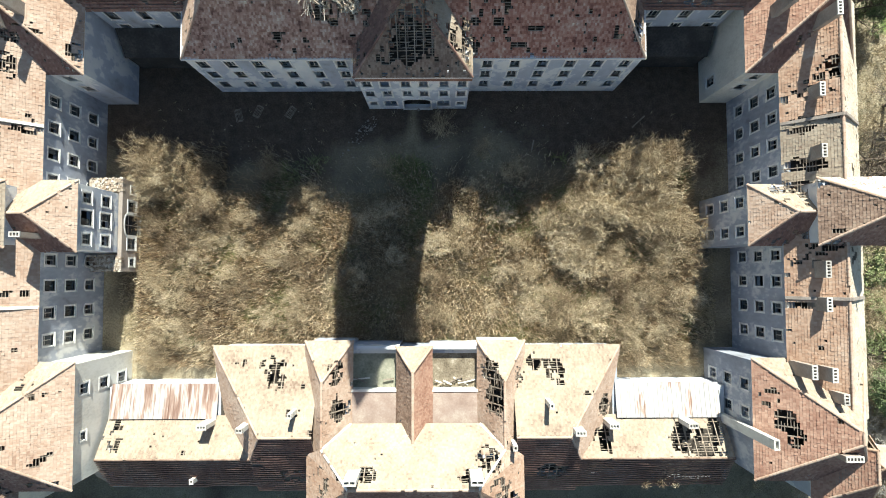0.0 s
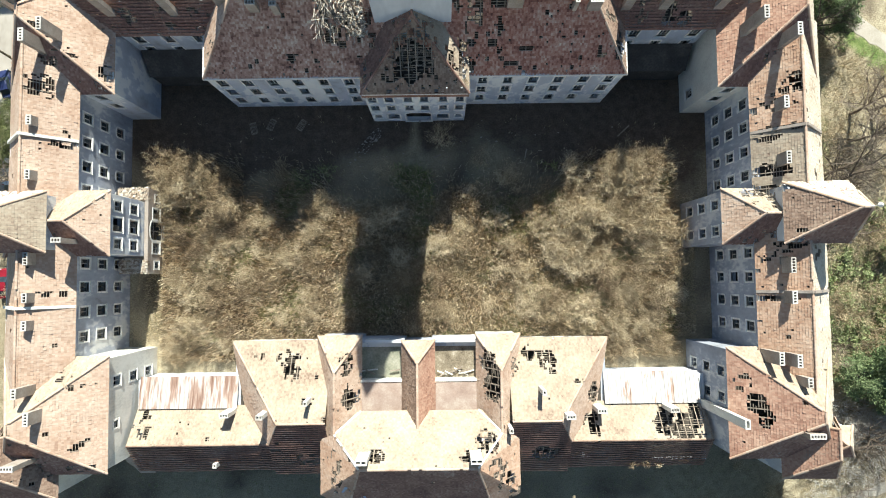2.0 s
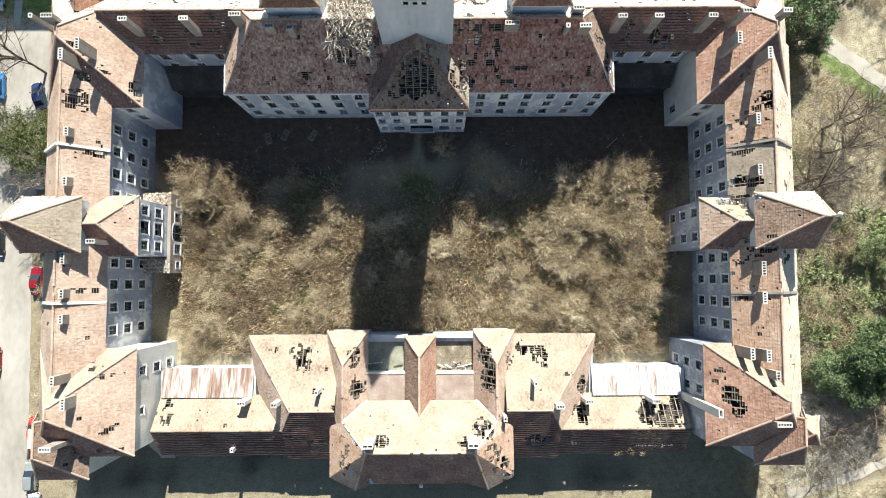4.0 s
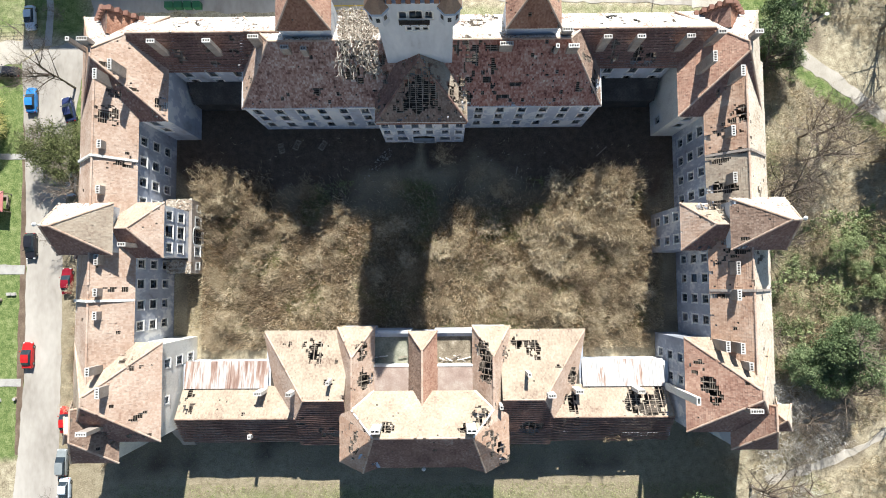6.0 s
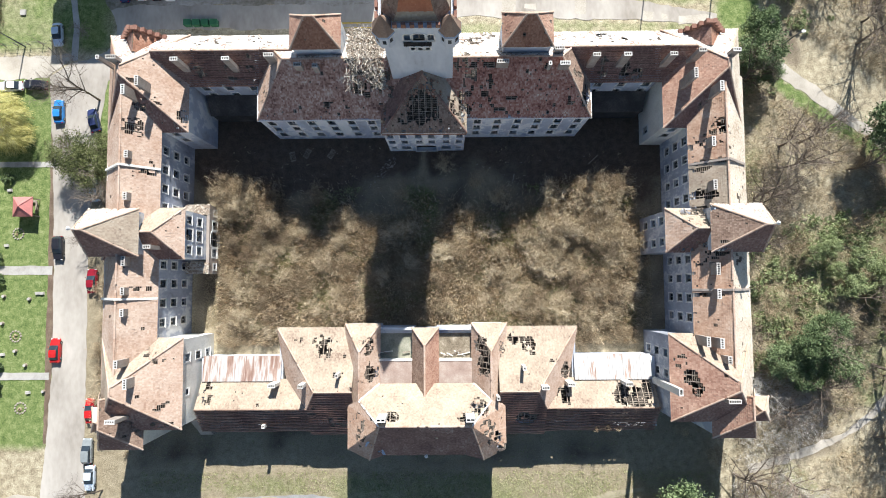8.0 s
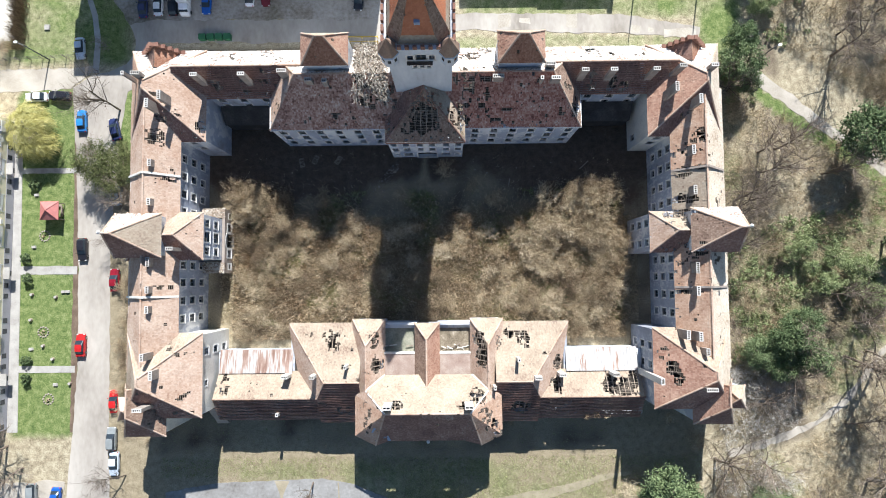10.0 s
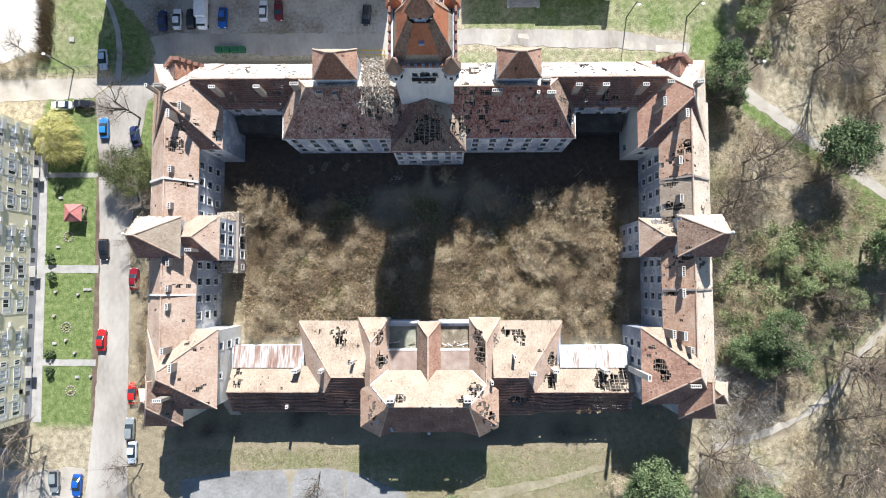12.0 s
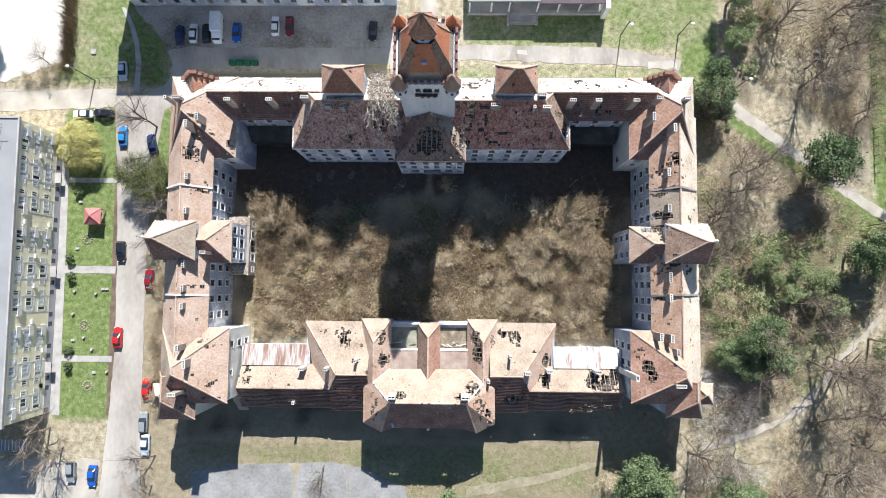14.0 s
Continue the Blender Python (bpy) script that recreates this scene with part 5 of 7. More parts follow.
VL, VR = (X0 - 10.5, -18.65, 11.3), (X0 + 10.3, -18.65, 11.3)  # where the gabled wings' ridges meet the hall
# sunlit tone is painted on the hall's north slope
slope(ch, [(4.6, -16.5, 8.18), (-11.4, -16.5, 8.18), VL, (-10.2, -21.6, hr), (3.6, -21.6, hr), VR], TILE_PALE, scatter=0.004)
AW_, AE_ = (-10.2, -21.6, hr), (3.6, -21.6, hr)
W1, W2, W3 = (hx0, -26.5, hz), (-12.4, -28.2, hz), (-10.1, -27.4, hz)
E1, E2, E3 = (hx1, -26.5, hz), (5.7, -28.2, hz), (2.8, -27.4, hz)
# the hall's shaded south face gets the darker tile copy
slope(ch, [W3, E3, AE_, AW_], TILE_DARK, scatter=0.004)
slope(ch, [W1, W2, AW_], TILE_ORANGE, scatter=0.012)
slope(ch, [W2, W3, AW_], TILE_DARK, scatter=0.02)
slope(ch, [E2, E1, AE_], TILE_ORANGE, scatter=0.02)
slope(ch, [E3, E2, AE_], TILE_DARK, scatter=0.05)
SWe, SEe = (hx0, -19.6, hz), (hx1, -19.6, hz)
slope(ch, [SWe, W1, AW_], TILE_ORANGE, scatter=0.014)
slope(ch, [E1, SEe, AE_], TILE_ORANGE, scatter=0.014)
slope(ch, [VL, SWe, (-10.2, -21.6, hr)], TILE, scatter=0.014)
slope(ch, [SEe, VR, (3.6, -21.6, hr)], TILE, scatter=0.014)
for a, b in ((VL, (-10.2, -21.6, hr)), (W2, AW_), (VR, (3.6, -21.6, hr)), (E2, AE_), ((-11.0, -16.5, 8.3), VL), ((4.2, -16.5, 8.3), VR)):
    caps(ch, a, b, TRIM if a not in (W2, E2) else TILE, 0.14)
caps(ch, (-10.2, -21.6, hr), (3.6, -21.6, hr), TILE)
for x0_, x1_, y0_, y1_ in ((-12.9, -11.4, -25.5, -24.6), (-11.8, -9.8, -27.2, -26.3), (3.6, 5.2, -26.9, -26.1)):
    def onto(x, y):
        return (x, y, hz + (y - hy0) * (hr - hz) / (-21.6 - hy0) + 0.12)
    t = Buf()
    t.poly([onto(x0_, y0_), onto(x1_, y0_ - 0.2), onto(x1_ - 0.3, y1_), onto(x0_ + 0.5, y1_ + 0.1)])
    t.poly([tuple(c - d for c, d in zip(p, (0, 0, 0.04))) for p in reversed(t.v)])
    part("patch_sheet", t, COPPER, ch, "loose blue sheet patch")
for x in (-9.8, 3.4):
    chimney(ch, x, -20.4, 12, 16.8, 2, "x", mat=PLASTER_WHITE, s=0.6)

t = Buf()
t.tube((X0, -27.3, 9.5), (X0, -27.3, 10.6), 0.07, 0.05)
t.frustum(X0, -27.3, 10.55, 10.85, 0.14, 0.3, 8)
t.frustum(X0, -27.3, 10.85, 11.15, 0.3, 0.1, 8)
part("finial", t, TRIM, ch, "white ball finial")

# low links with tin lean-to
for sgn in (-1, 1):
    lk = thing("south_link", "low link with rusty tin lean-to and cream tiled roof", "building", group="south links")
    xa, xb = (-40.8, -22.6) if sgn < 0 else (15.9, 34.0)
    wa, wb = (-41.0, -28.05) if sgn < 0 else (21.35, 34.4)
    shell(lk, wa, wb, -24.0, -12.6, 5.7, cornice=False)
    t = Buf()
    xs0, xs1 = (-40.6, -27.6) if sgn < 0 else (21.0, 33.6)
    n = 22
    for i in range(n):
        x0_, x1_ = xs0 + (xs1 - xs0) * i / n, xs0 + (xs1 - xs0) * (i + 1) / n
        dz = 0.03 * random.random()
        t.poly([(x0_, -12.2, 5.7 + dz), (x1_, -12.2, 5.7 + dz), (x1_, -16.3, 6.5 + dz), (x0_, -16.3, 6.5 + dz)])
        t.box(x0_ - 0.03, x0_ + 0.03, -12.25, -12.2, 5.6, 5.8)
        t.beam((x0_, -12.2, 5.75), (x0_, -16.3, 6.56), 0.05, 0.08)
    part("tin_roof", t, TIN_RED if sgn < 0 else TIN, lk, "rust streaked white tin lean-to roof")
    # link slopes: sunlight in the pale tile, shade in the dark one
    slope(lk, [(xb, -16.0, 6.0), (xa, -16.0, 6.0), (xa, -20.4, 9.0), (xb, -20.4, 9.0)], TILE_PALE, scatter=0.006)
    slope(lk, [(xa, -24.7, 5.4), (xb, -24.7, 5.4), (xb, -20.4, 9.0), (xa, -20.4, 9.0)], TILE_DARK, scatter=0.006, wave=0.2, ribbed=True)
    caps(lk, (xa, -20.4, 9.0), (xb, -20.4, 9.0), TILE_GREY, 0.12)
    for x in ((-28.2,) if sgn < 0 else (19.8, 29.0)):
        chimney(lk, x, -16.6, 5.5, 9.4, 3, "x", mat=PLASTER_WHITE)
    if sgn < 0:
        chimney(lk, -30.0, -23.4, 5.6, 7.6, 1, "x", mat=PLASTER_WHITE)

# ---- apartment block on the west ----
YEL = material("cream_yellow_render", [(0.3, (0.82, 0.74, 0.53)), (0.6, (0.88, 0.81, 0.60)), (0.8, (0.90, 0.85, 0.68))], 0.3, 4.0, 0.9, 0.1)
ab = thing("apartment_block", "four storey cream yellow apartment block with flat grey roof", "building")
APT = (-83.3, -27.4, 31.3)


def flat_window(parent, y, z, w, h, kind):
    """A white framed casement set in the block's east wall."""
    x = APT[0]
    b_ = 0.15
    us = [-w / 2, -w / 2 + b_, w / 2 - b_, w / 2] if w < 1 else [-w / 2, -w / 2 + b_, -0.06, 0.06, w / 2 - b_, w / 2]
    vs = [-h / 2, -h / 2 + b_, h / 2 - b_, h / 2]
    f = Buf().plate(us, vs, lambda i, j: j == 1 and i % 2 == 1, -0.1, 0.04, False, 0, 0)
    f.v = [(x + d, y + u, z + v) for u, v, d in f.v]
    ob = part("window", f, WINWHITE, parent)
    g = Buf()
    g.box(x + 0.041, x + 0.085, y - w / 2 - 0.05, y + w / 2 + 0.05, z - h / 2 - 0.1, z - h / 2 - 0.02)
    part("sill", g, CONCRETE, ob)
    g = Buf()
    g.box(x - 0.02, x + 0.008, y - w / 2 + b_, y + w / 2 - b_, z - h / 2 + b_, z + h / 2 - b_)
    part("pane", g, (GLASS, CURTAIN, CURTAIN)[kind], ob)


r_ = random.Random(12)
LILAC = material("lilac_grey_plinth_render", [(0.3, (0.36, 0.35, 0.38)), (0.55, (0.46, 0.45, 0.48)), (0.8, (0.54, 0.53, 0.55))], 0.4, 4.0, 0.92, 0.1)
shell(ab, -96.5, APT[0], APT[1], APT[2], 12.7, {}, mat=YEL, cornice=False)
t = Buf()
t.box(APT[0] + 0.004, APT[0] + 0.05, APT[1], APT[2], 0, 1.95)
part("plinth", t, LILAC, ab, "lilac grey rendered plinth")
for i in range(9):  # nine bays: two narrow casements beside a door and window between fins
    y_ = 28.4 - i * 6.6
    end = (1, 0, -1)[i % 3]
    for z in (4.3, 7.75, 11.2):
        t = Buf()
        t.box(APT[0] + 0.004, APT[0] + 0.035, y_ - 1.45, y_ + 1.45, z - 1.75, z - 1.05)
        part("spandrel", t, WINWHITE, ab, "white spandrel panel")
        for du in (-2.25, 2.25) if not end else (-2.25 * end,):
            flat_window(ab, y_ + du, z, 1.0, 1.5, r_.choice((0, 1, 1)))
        flat_window(ab, y_ + 0.45, z, 1.7, 1.6, r_.randrange(3))
        flat_window(ab, y_ - 0.95, z - 0.25, 0.85, 2.1, r_.choice((0, 1, 1)))
        if end and (i + int(z)) % 3:  # balcony with a solid breast
            yb = y_ + end * 1.2
            t = Buf()
            t.box(APT[0] + 0.01, -82.98, yb - 1.05, yb + 1.05, z - 1.45, z - 1.3)
            t.box(-83.05, -82.98, yb - 1.05, yb + 1.05, z - 1.3, z - 0.35)
            for e in (-1.05, 0.97):
                t.box(APT[0] + 0.01, -83.05, yb + e, yb + e + 0.08, z - 1.3, z - 0.35)
            part("balcony", t, TRIM, ab)
    for du in (-1.6, 1.6):
        t = Buf()
        t.box(APT[0] + 0.004, APT[0] + 0.055, y_ + du - 0.08, y_ + du + 0.08, 2.2, 12.6)
        part("fin", t, WINWHITE, ab, "white rendered fin")
    for du in (-2.3, 2.3) if end else (-2.3, 0.0, 2.3):
        t = Buf()
        hh = 1.1 if du else 1.85
        t.box(APT[0] + 0.02, APT[0] + 0.07, y_ + du - 0.45, y_ + du + 0.45, 0.05 if not du else 0.7, 0.7 + (hh if du else 1.15))
        part("cellar_window" if du else "entrance_door", t, GLASS, ab)
    if not end:
        t = Buf()
        t.box(APT[0] + 0.06, -82.0, y_ - 1.1, y_ + 1.1, 2.0, 2.14)
        part("canopy", t, CONCRETE, ab, "flat concrete entrance canopy")
t = Buf()
t.box(-97, -83.0, APT[1] - 0.4, APT[2] + 0.4, 12.7, 13.0)
part("flat_roof", t, PALEFELT, ab, "pale grey flat roof")
for x0_, x1_, y0_, y1_ in ((-83.3, -83.0, APT[1] - 0.4, APT[2] + 0.4), (-97, -83.3, APT[1] - 0.4, APT[1] - 0.1), (-97, -83.3, APT[2] + 0.1, APT[2] + 0.4)):
    t = Buf()
    t.box(x0_, x1_, y0_, y1_, 13.0, 13.22)
    part("roof_kerb", t, CONCRETE, ab)
t = Buf()  # an aerial on the roof
t.tube((-86.6, 29.6, 13.0), (-86.6, 29.6, 15.4), 0.05, 0.04)
t.tube((-88.4, 29.6, 15.2), (-84.8, 29.6, 15.2), 0.05, 0.05)
t.tube((-86.0, 29.6, 15.2), (-86.3, 27.4, 15.2), 0.04, 0.04)
part("aerial", t, IRON, ab, "dark rooftop aerial")
for i in range(9):
    t = Buf()
    y_ = 28.4 - r_.randrange(9) * 6.6 + r_.choice((3.0, -3.0))
    z_ = r_.choice((3.2, 6.6, 10.0))
    t.box(-83.28, -82.95, y_ - 0.4, y_ + 0.4, z_ - 0.28, z_ + 0.28)
    part("air_conditioner", t, WINWHITE, ab)

# ---- buildings on the north ----
nh = thing("north_house", "grey building beyond the car park", "building")
shell(nh, -69.0, -11.5, 60.4, 71.0, 15.8, {"S": grid_wins([3 + 3.6 * i for i in range(15)], (2.0, 5.4, 8.8), 1.3, 1.6)})
t = Buf()
t.box(-69.4, -11.1, 60.3, 71.4, 15.8, 16.1)
part("flat_roof", t, CONCRETE, nh)
PLUM = material("plum_roof_sheet", [(0.3, (0.07, 0.048, 0.055)), (0.6, (0.11, 0.08, 0.09)), (0.8, (0.16, 0.13, 0.135))], 0.4, 5.0, 0.7, 0.1)
nv = thing("north_villa", "low pale building with a flat roofed veranda and steps", "building")
shell(nv, 4.2, 32.2, 61.4, 73.0, 5.0, {"S": grid_wins([2.2 + 3.0 * i for i in range(9)], (2.6,), 1.4, 1.6)}, mat=PLASTER_WHITE, cornice=False)
t = Buf()
t.box(3.8, 32.6, 61.0, 73.4, 5.0, 5.3)
part("flat_roof", t, TRIM, nv)
t = Buf()
t.box(18.9, 32.4, 58.4, 61.0, 4.7, 4.95)
part("veranda_roof", t, PLUM, nv, "plum coloured sheet veranda roof")
t = Buf()
t.box(3.8, 18.9, 58.9, 61.0, 4.7, 4.95)
part("veranda_roof", t, PALEFELT, nv)
t = Buf()
t.box(3.8, 32.4, 58.2, 61.39, 0.0, 0.9)
part("veranda_floor", t, CONCRETE, nv)
t = Buf()
t.box(32.41, 33.4, 57.4, 61.0, 0.0, 4.95)
part("side_wall", t, PLASTER_WHITE, nv, "white end wall of the veranda")
t = Buf()
for z_ in (1.35, 1.85):
    t.beam((18.9, 58.3, z_), (32.4, 58.3, z_), 0.07)
part("railing", t, WINWHITE, nv)
for x in (4.2, 8.8, 12.6, 18.6, 23.0, 27.5, 32.0):
    t = Buf()
    t.box(x - 0.14, x + 0.14, 58.55, 58.85, 0.9, 4.7)
    part("veranda_post", t, TRIM, nv)
for k in range(5):
    t = Buf()
    t.box(12.9, 18.5, 57.8 - k * 0.42, 58.19 - k * 0.42, 0.0, 0.75 - k * 0.15)
    part("porch_step", t, CONCRETE, nv)
for x in (12.5, 18.6):
    t = Buf()
    t.box(x - 0.25, x + 0.25, 55.9, 58.19, 0.0, 1.1)
    part("stair_cheek", t, CONCRETE, nv)

# ---- plants ----
def twig_tree(seed, height, spread, stems, levels, r0, sides=4, kids=(5, 5, 4)):
    """A bare branching plant: tapered limbs that fork into twigs."""
    rnd = random.Random(seed)
    t = Buf()

    def grow(p, d, ln, r, lev):
        n = (5 if stems == 1 else 3) if lev == 0 else 3 if lev == 1 and levels > 2 else 2
        bend = 0.09 if lev == 0 and stems == 1 else 0.16
        pts = [p]
        dd = d.copy()
        for i in range(n):
            dd = (dd + Vector((rnd.gauss(0, bend), rnd.gauss(0, bend), rnd.gauss(0.04, 0.1)))).normalized()
            pts.append(pts[-1] + dd * ln / n)
        if lev == levels and levels > 1:  # the finest twigs: bent slivers
            s = dd.orthogonal().normalized()
            r = max(r, 0.016) if stems == 1 else r
            s.rotate(Matrix.Rotation(rnd.uniform(0, 6.28), 3, dd))
            k = len(t.v)
            t.v += [tuple(pts[0] - s * r), tuple(pts[0] + s * r), tuple(pts[1] - s * r * 0.7), tuple(pts[1] + s * r * 0.7), tuple(pts[2])]
            t.f += [(k, k + 1, k + 3, k + 2), (k + 2, k + 3, k + 4)]
            return
        for i in range(n):
            t.tube(pts[i], pts[i + 1], r * (1 - 0.8 * i / n), r * (1 - 0.8 * (i + 1) / n), sides if lev == 0 else 3, cap=False)
        if lev < levels:
            for k in range(kids[min(lev, len(kids) - 1)]):
                f = rnd.uniform(0.3, 1.0)
                i = min(n - 1, int(f * n))
                q = pts[i].lerp(pts[i + 1], f * n - i)
                side = Vector((rnd.gauss(0, 1), rnd.gauss(0, 1), rnd.gauss(0.35, 0.5))).normalized()
                grow(q, (d * 0.55 + side * spread).normalized(), ln * (rnd.uniform(0.45, 0.72) if lev == 0 else rnd.uniform(0.38, 0.62)), max(0.013, r * (0.5 if lev == 0 or stems > 1 else 0.36)), lev + 1)

    for s in range(stems):
        g = 2 * math.pi * s / stems + rnd.uniform(-0.4, 0.4)
        lean = 0.06 if stems == 1 else rnd.uniform(0.25, 0.75)
        d = Vector((math.cos(g) * lean, math.sin(g) * lean, 1)).normalized()
        grow(Vector((math.cos(g), math.sin(g), 0)) * (0.0 if stems == 1 else 0.25), d, height * rnd.uniform(0.6, 0.85), r0, 0)
    return t


def crown(seed, rx, rz, zc, clumps, per, size, drape=0.0):
    """Many small leaf sprays gathered in clumps with gaps between them."""
    rnd = random.Random(seed)
    t = Buf()
    for c in range(clumps):
        v = Vector((rnd.gauss(0, 1), rnd.gauss(0, 1), rnd.gauss(0, 1))).normalized() * rnd.uniform(0.45, 1.0)
        cc = Vector((v.x * rx, v.y * rx, zc + v.z * rz))
        cr = rnd.uniform(0.14, 0.3) * rx
        for k in range(per):
            p = cc + Vector((rnd.gauss(0, 0.55), rnd.gauss(0, 0.55), rnd.gauss(0, 0.4) - drape * rnd.random())) * cr
            a = Vector((rnd.gauss(0, 1), rnd.gauss(0, 1), rnd.gauss(0, 0.6) - drape)).normalized()
            b = a.orthogonal().normalized()
            b.rotate(Matrix.Rotation(rnd.uniform(0, 6.28), 3, a))
            s = size * rnd.uniform(0.6, 1.3)
            t.poly([p - a * s, p + b * s * 0.45, p + a * s, p - b * s * 0.45])
    return t


GREENBUSH = material("young_green_leaves", [(0.25, (0.14, 0.18, 0.075)), (0.5, (0.25, 0.295, 0.13)), (0.8, (0.38, 0.41, 0.215))], 0.4, 5.0, 0.85, 0.0, island=0.5)
BARE = []
for i in range(5):
    th_ = thing("bare_tree", "leafless grey-brown tree with spreading limbs", "tree", group="bare woodland trees")
    tb = twig_tree(20 + i, 11.0 + i * 0.9, 0.85, 1, 3, 0.27, 6, (13, 8, 8))
    part("trunk", tb, BARK, th_)
    BARE.append(th_)
EVER = []
for i in range(4):
    th_ = thing("evergreen_tree", "dark green evergreen tree with dense clumped crown", "tree", group="evergreen trees")
    tt = Buf()
    tt.tube((0, 0, 0), (0.1, 0.1, 4.5), 0.28, 0.16, 7)
    part("trunk", tt, BARK, th_)
    for k in range(7):
        g = k * 2.4
        tt = Buf()
        tt.tube((0.1, 0.1, 2.0 + 0.35 * k), (2.0 * math.cos(g), 2.0 * math.sin(g), 3.6 + 0.5 * k), 0.1, 0.03, 4)
        part("limb", tt, BARK, th_)
    part("crown", crown(50 + i, 2.9, 2.6, 5.0, 84, 110, 0.145), LEAF, th_)
    EVER.append(th_)
YOUNG = []
for i in range(3):
    th_ = thing("young_conifer", "light green young tree with loose feathery crown", "tree", group="young green trees")
    tt = Buf()
    tt.tube((0, 0, 0), (0.1, 0.0, 5.0), 0.16, 0.06, 6)
    part("trunk", tt, BARK, th_)
    for k in range(8):
        g = k * 2.4
        tt = Buf()
        tt.tube((0.05, 0, 1.2 + 0.4 * k), ((1.9 - 0.12 * k) * math.cos(g), (1.9 - 0.12 * k) * math.sin(g), 1.9 + 0.45 * k), 0.06, 0.02, 4)
        part("limb", tt, BARK, th_)
    part("crown", crown(150 + i, 2.3, 2.2, 3.4, 60, 90, 0.125), GREENBUSH, th_)
    YOUNG.append(th_)
SHRUB = []
for i in range(6):
    th_ = thing("shrub", "dry brown leafless shrub in tangled undergrowth", "shrub", group="undergrowth shrubs")
    part("branchwork", twig_tree(80 + i, 3.6, 0.95, 10, 2, 0.036, 3, (9, 12)), TWIG, th_)
    SHRUB.append(th_)

used = set()


def plant(pool, x, y, s, rnd, z=-0.1, sz=1.0):
    src = rnd.choice(pool)
    m = pose(x, y, z, 0, 0, rnd.uniform(0, 360))
    ob = src if src.name not in used else copy_thing(src, m)
    used.add(src.name)
    ob.matrix_basis = m
    ob.scale = (s, s, s * sz)
    return ob


rnd = random.Random(77)


def free(x, y):
    """Whether a plant may stand here: clear of walls, roads and paths."""
    if -54.5 < x < 47.5 and -28.5 < y < 42.5:
        return -40 < x < 33 and -5.5 < y < 22.5
    if x < 50 or (y > 43 and x < 60):
        return False
    for (x0, y0), (x1, y1) in zip(TRAIL, TRAIL[1:]):
        f = max(0.0, min(1.0, ((x - x0) * (x1 - x0) + (y - y0) * (y1 - y0)) / ((x1 - x0) ** 2 + (y1 - y0) ** 2)))
        if math.hypot(x - x0 - f * (x1 - x0), y - y0 - f * (y1 - y0)) < 2.2:
            return False
    d = (x - 60) * 0.55 + (y - 38.5) * 0.835
    return not (x > 56 and -4.2 < d < 7.5 and y > 5)


# the courtyard thicket
placed = 0
while placed < 150:
    x, y = rnd.uniform(-40, 33), rnd.uniform(-6.3, 21)
    dens = 0.95 if y < 9 else 0.5 * (1 - smooth(9, 20, y)) + (0.75 if (x > 22 or x < -29) and y < 17 else 0.04)
    if -17.5 < x < 6:
        dens *= 0.5
    if rnd.random() < dens:
        big = 1.0 + (0.35 if x > 14 else 0.0) + (0.2 if x < -29 and y > 9 else 0)
        plant(SHRUB, x, y, rnd.uniform(0.45, 0.95) * big, rnd)
        placed += 1

for i in range(16):
    plant(SHRUB, rnd.uniform(-40, -30), rnd.uniform(10, 17), rnd.uniform(0.8, 1.25), rnd, sz=1.2)
for i in range(18):
    plant(SHRUB, rnd.uniform(18, 31), rnd.uniform(8, 16.5), rnd.uniform(0.85, 1.3), rnd, sz=1.25)

for i in range(26):  # brush in the two southern corners
    x = rnd.uniform(-39.5, -30) if i % 2 else rnd.uniform(23, 32.5)
    plant(SHRUB, x, rnd.uniform(-11.2, -5), rnd.uniform(0.5, 0.8), rnd)
for i in range(40):  # a line of brush along the lane
    plant(SHRUB, rnd.uniform(-61.2, -58.8), rnd.uniform(-27, 0), rnd.uniform(0.4, 0.7), rnd)
for i in range(16):  # low brush between the lane and the west wing
    plant(SHRUB, rnd.uniform(-62.3, -56), rnd.uniform(-34, 16), rnd.uniform(0.25, 0.5), rnd)

# woodland on the east
for i in range(38):
    for _ in range(30):
        x, y = rnd.uniform(50, 104), rnd.uniform(-56, 70)
        if free(x, y) and not (56 < x < 70 and 4 < y < 12 and rnd.random() < 0.6):
            break
    plant(BARE, x, y, rnd.uniform(0.5, 1.0), rnd)
for x, y, s in ((-63.0, 33.4, 0.8), (-61.5, 14.0, 0.6), (-62.0, 8.5, 0.5), (-83.0, -30.5, 0.9), (-80.0, -34.5, 0.8), (-61.0, -41.9, 0.6), (-60.5, -36, 0.5), (62.8, 24.3, 0.95), (58.0, 14.5, 0.6), (-25.3, -37.5, 0.55), (-87.5, 47.5, 0.5), (-65.7, 46.0, 0.3), (49.5, -33.6, 1.0), (66.8, -41.8, 0.9), (77.5, -37.9, 1.05), (74.3, -15.0, 1.0), (79.9, -16.6, 1.05), (86.9, -10.4, 1.0), (82.7, -31.8, 0.9), (86.3, -26.1, 1.0), (74.4, 42.3, 0.95), (83.5, 50.8, 0.9), (80.2, 56.9, 1.0)):
    plant(BARE, x, y, s, rnd)


for i in range(4):
    plant(BARE, rnd.uniform(80.5, 88), rnd.uniform(29, 62), rnd.uniform(0.6, 0.95), rnd)


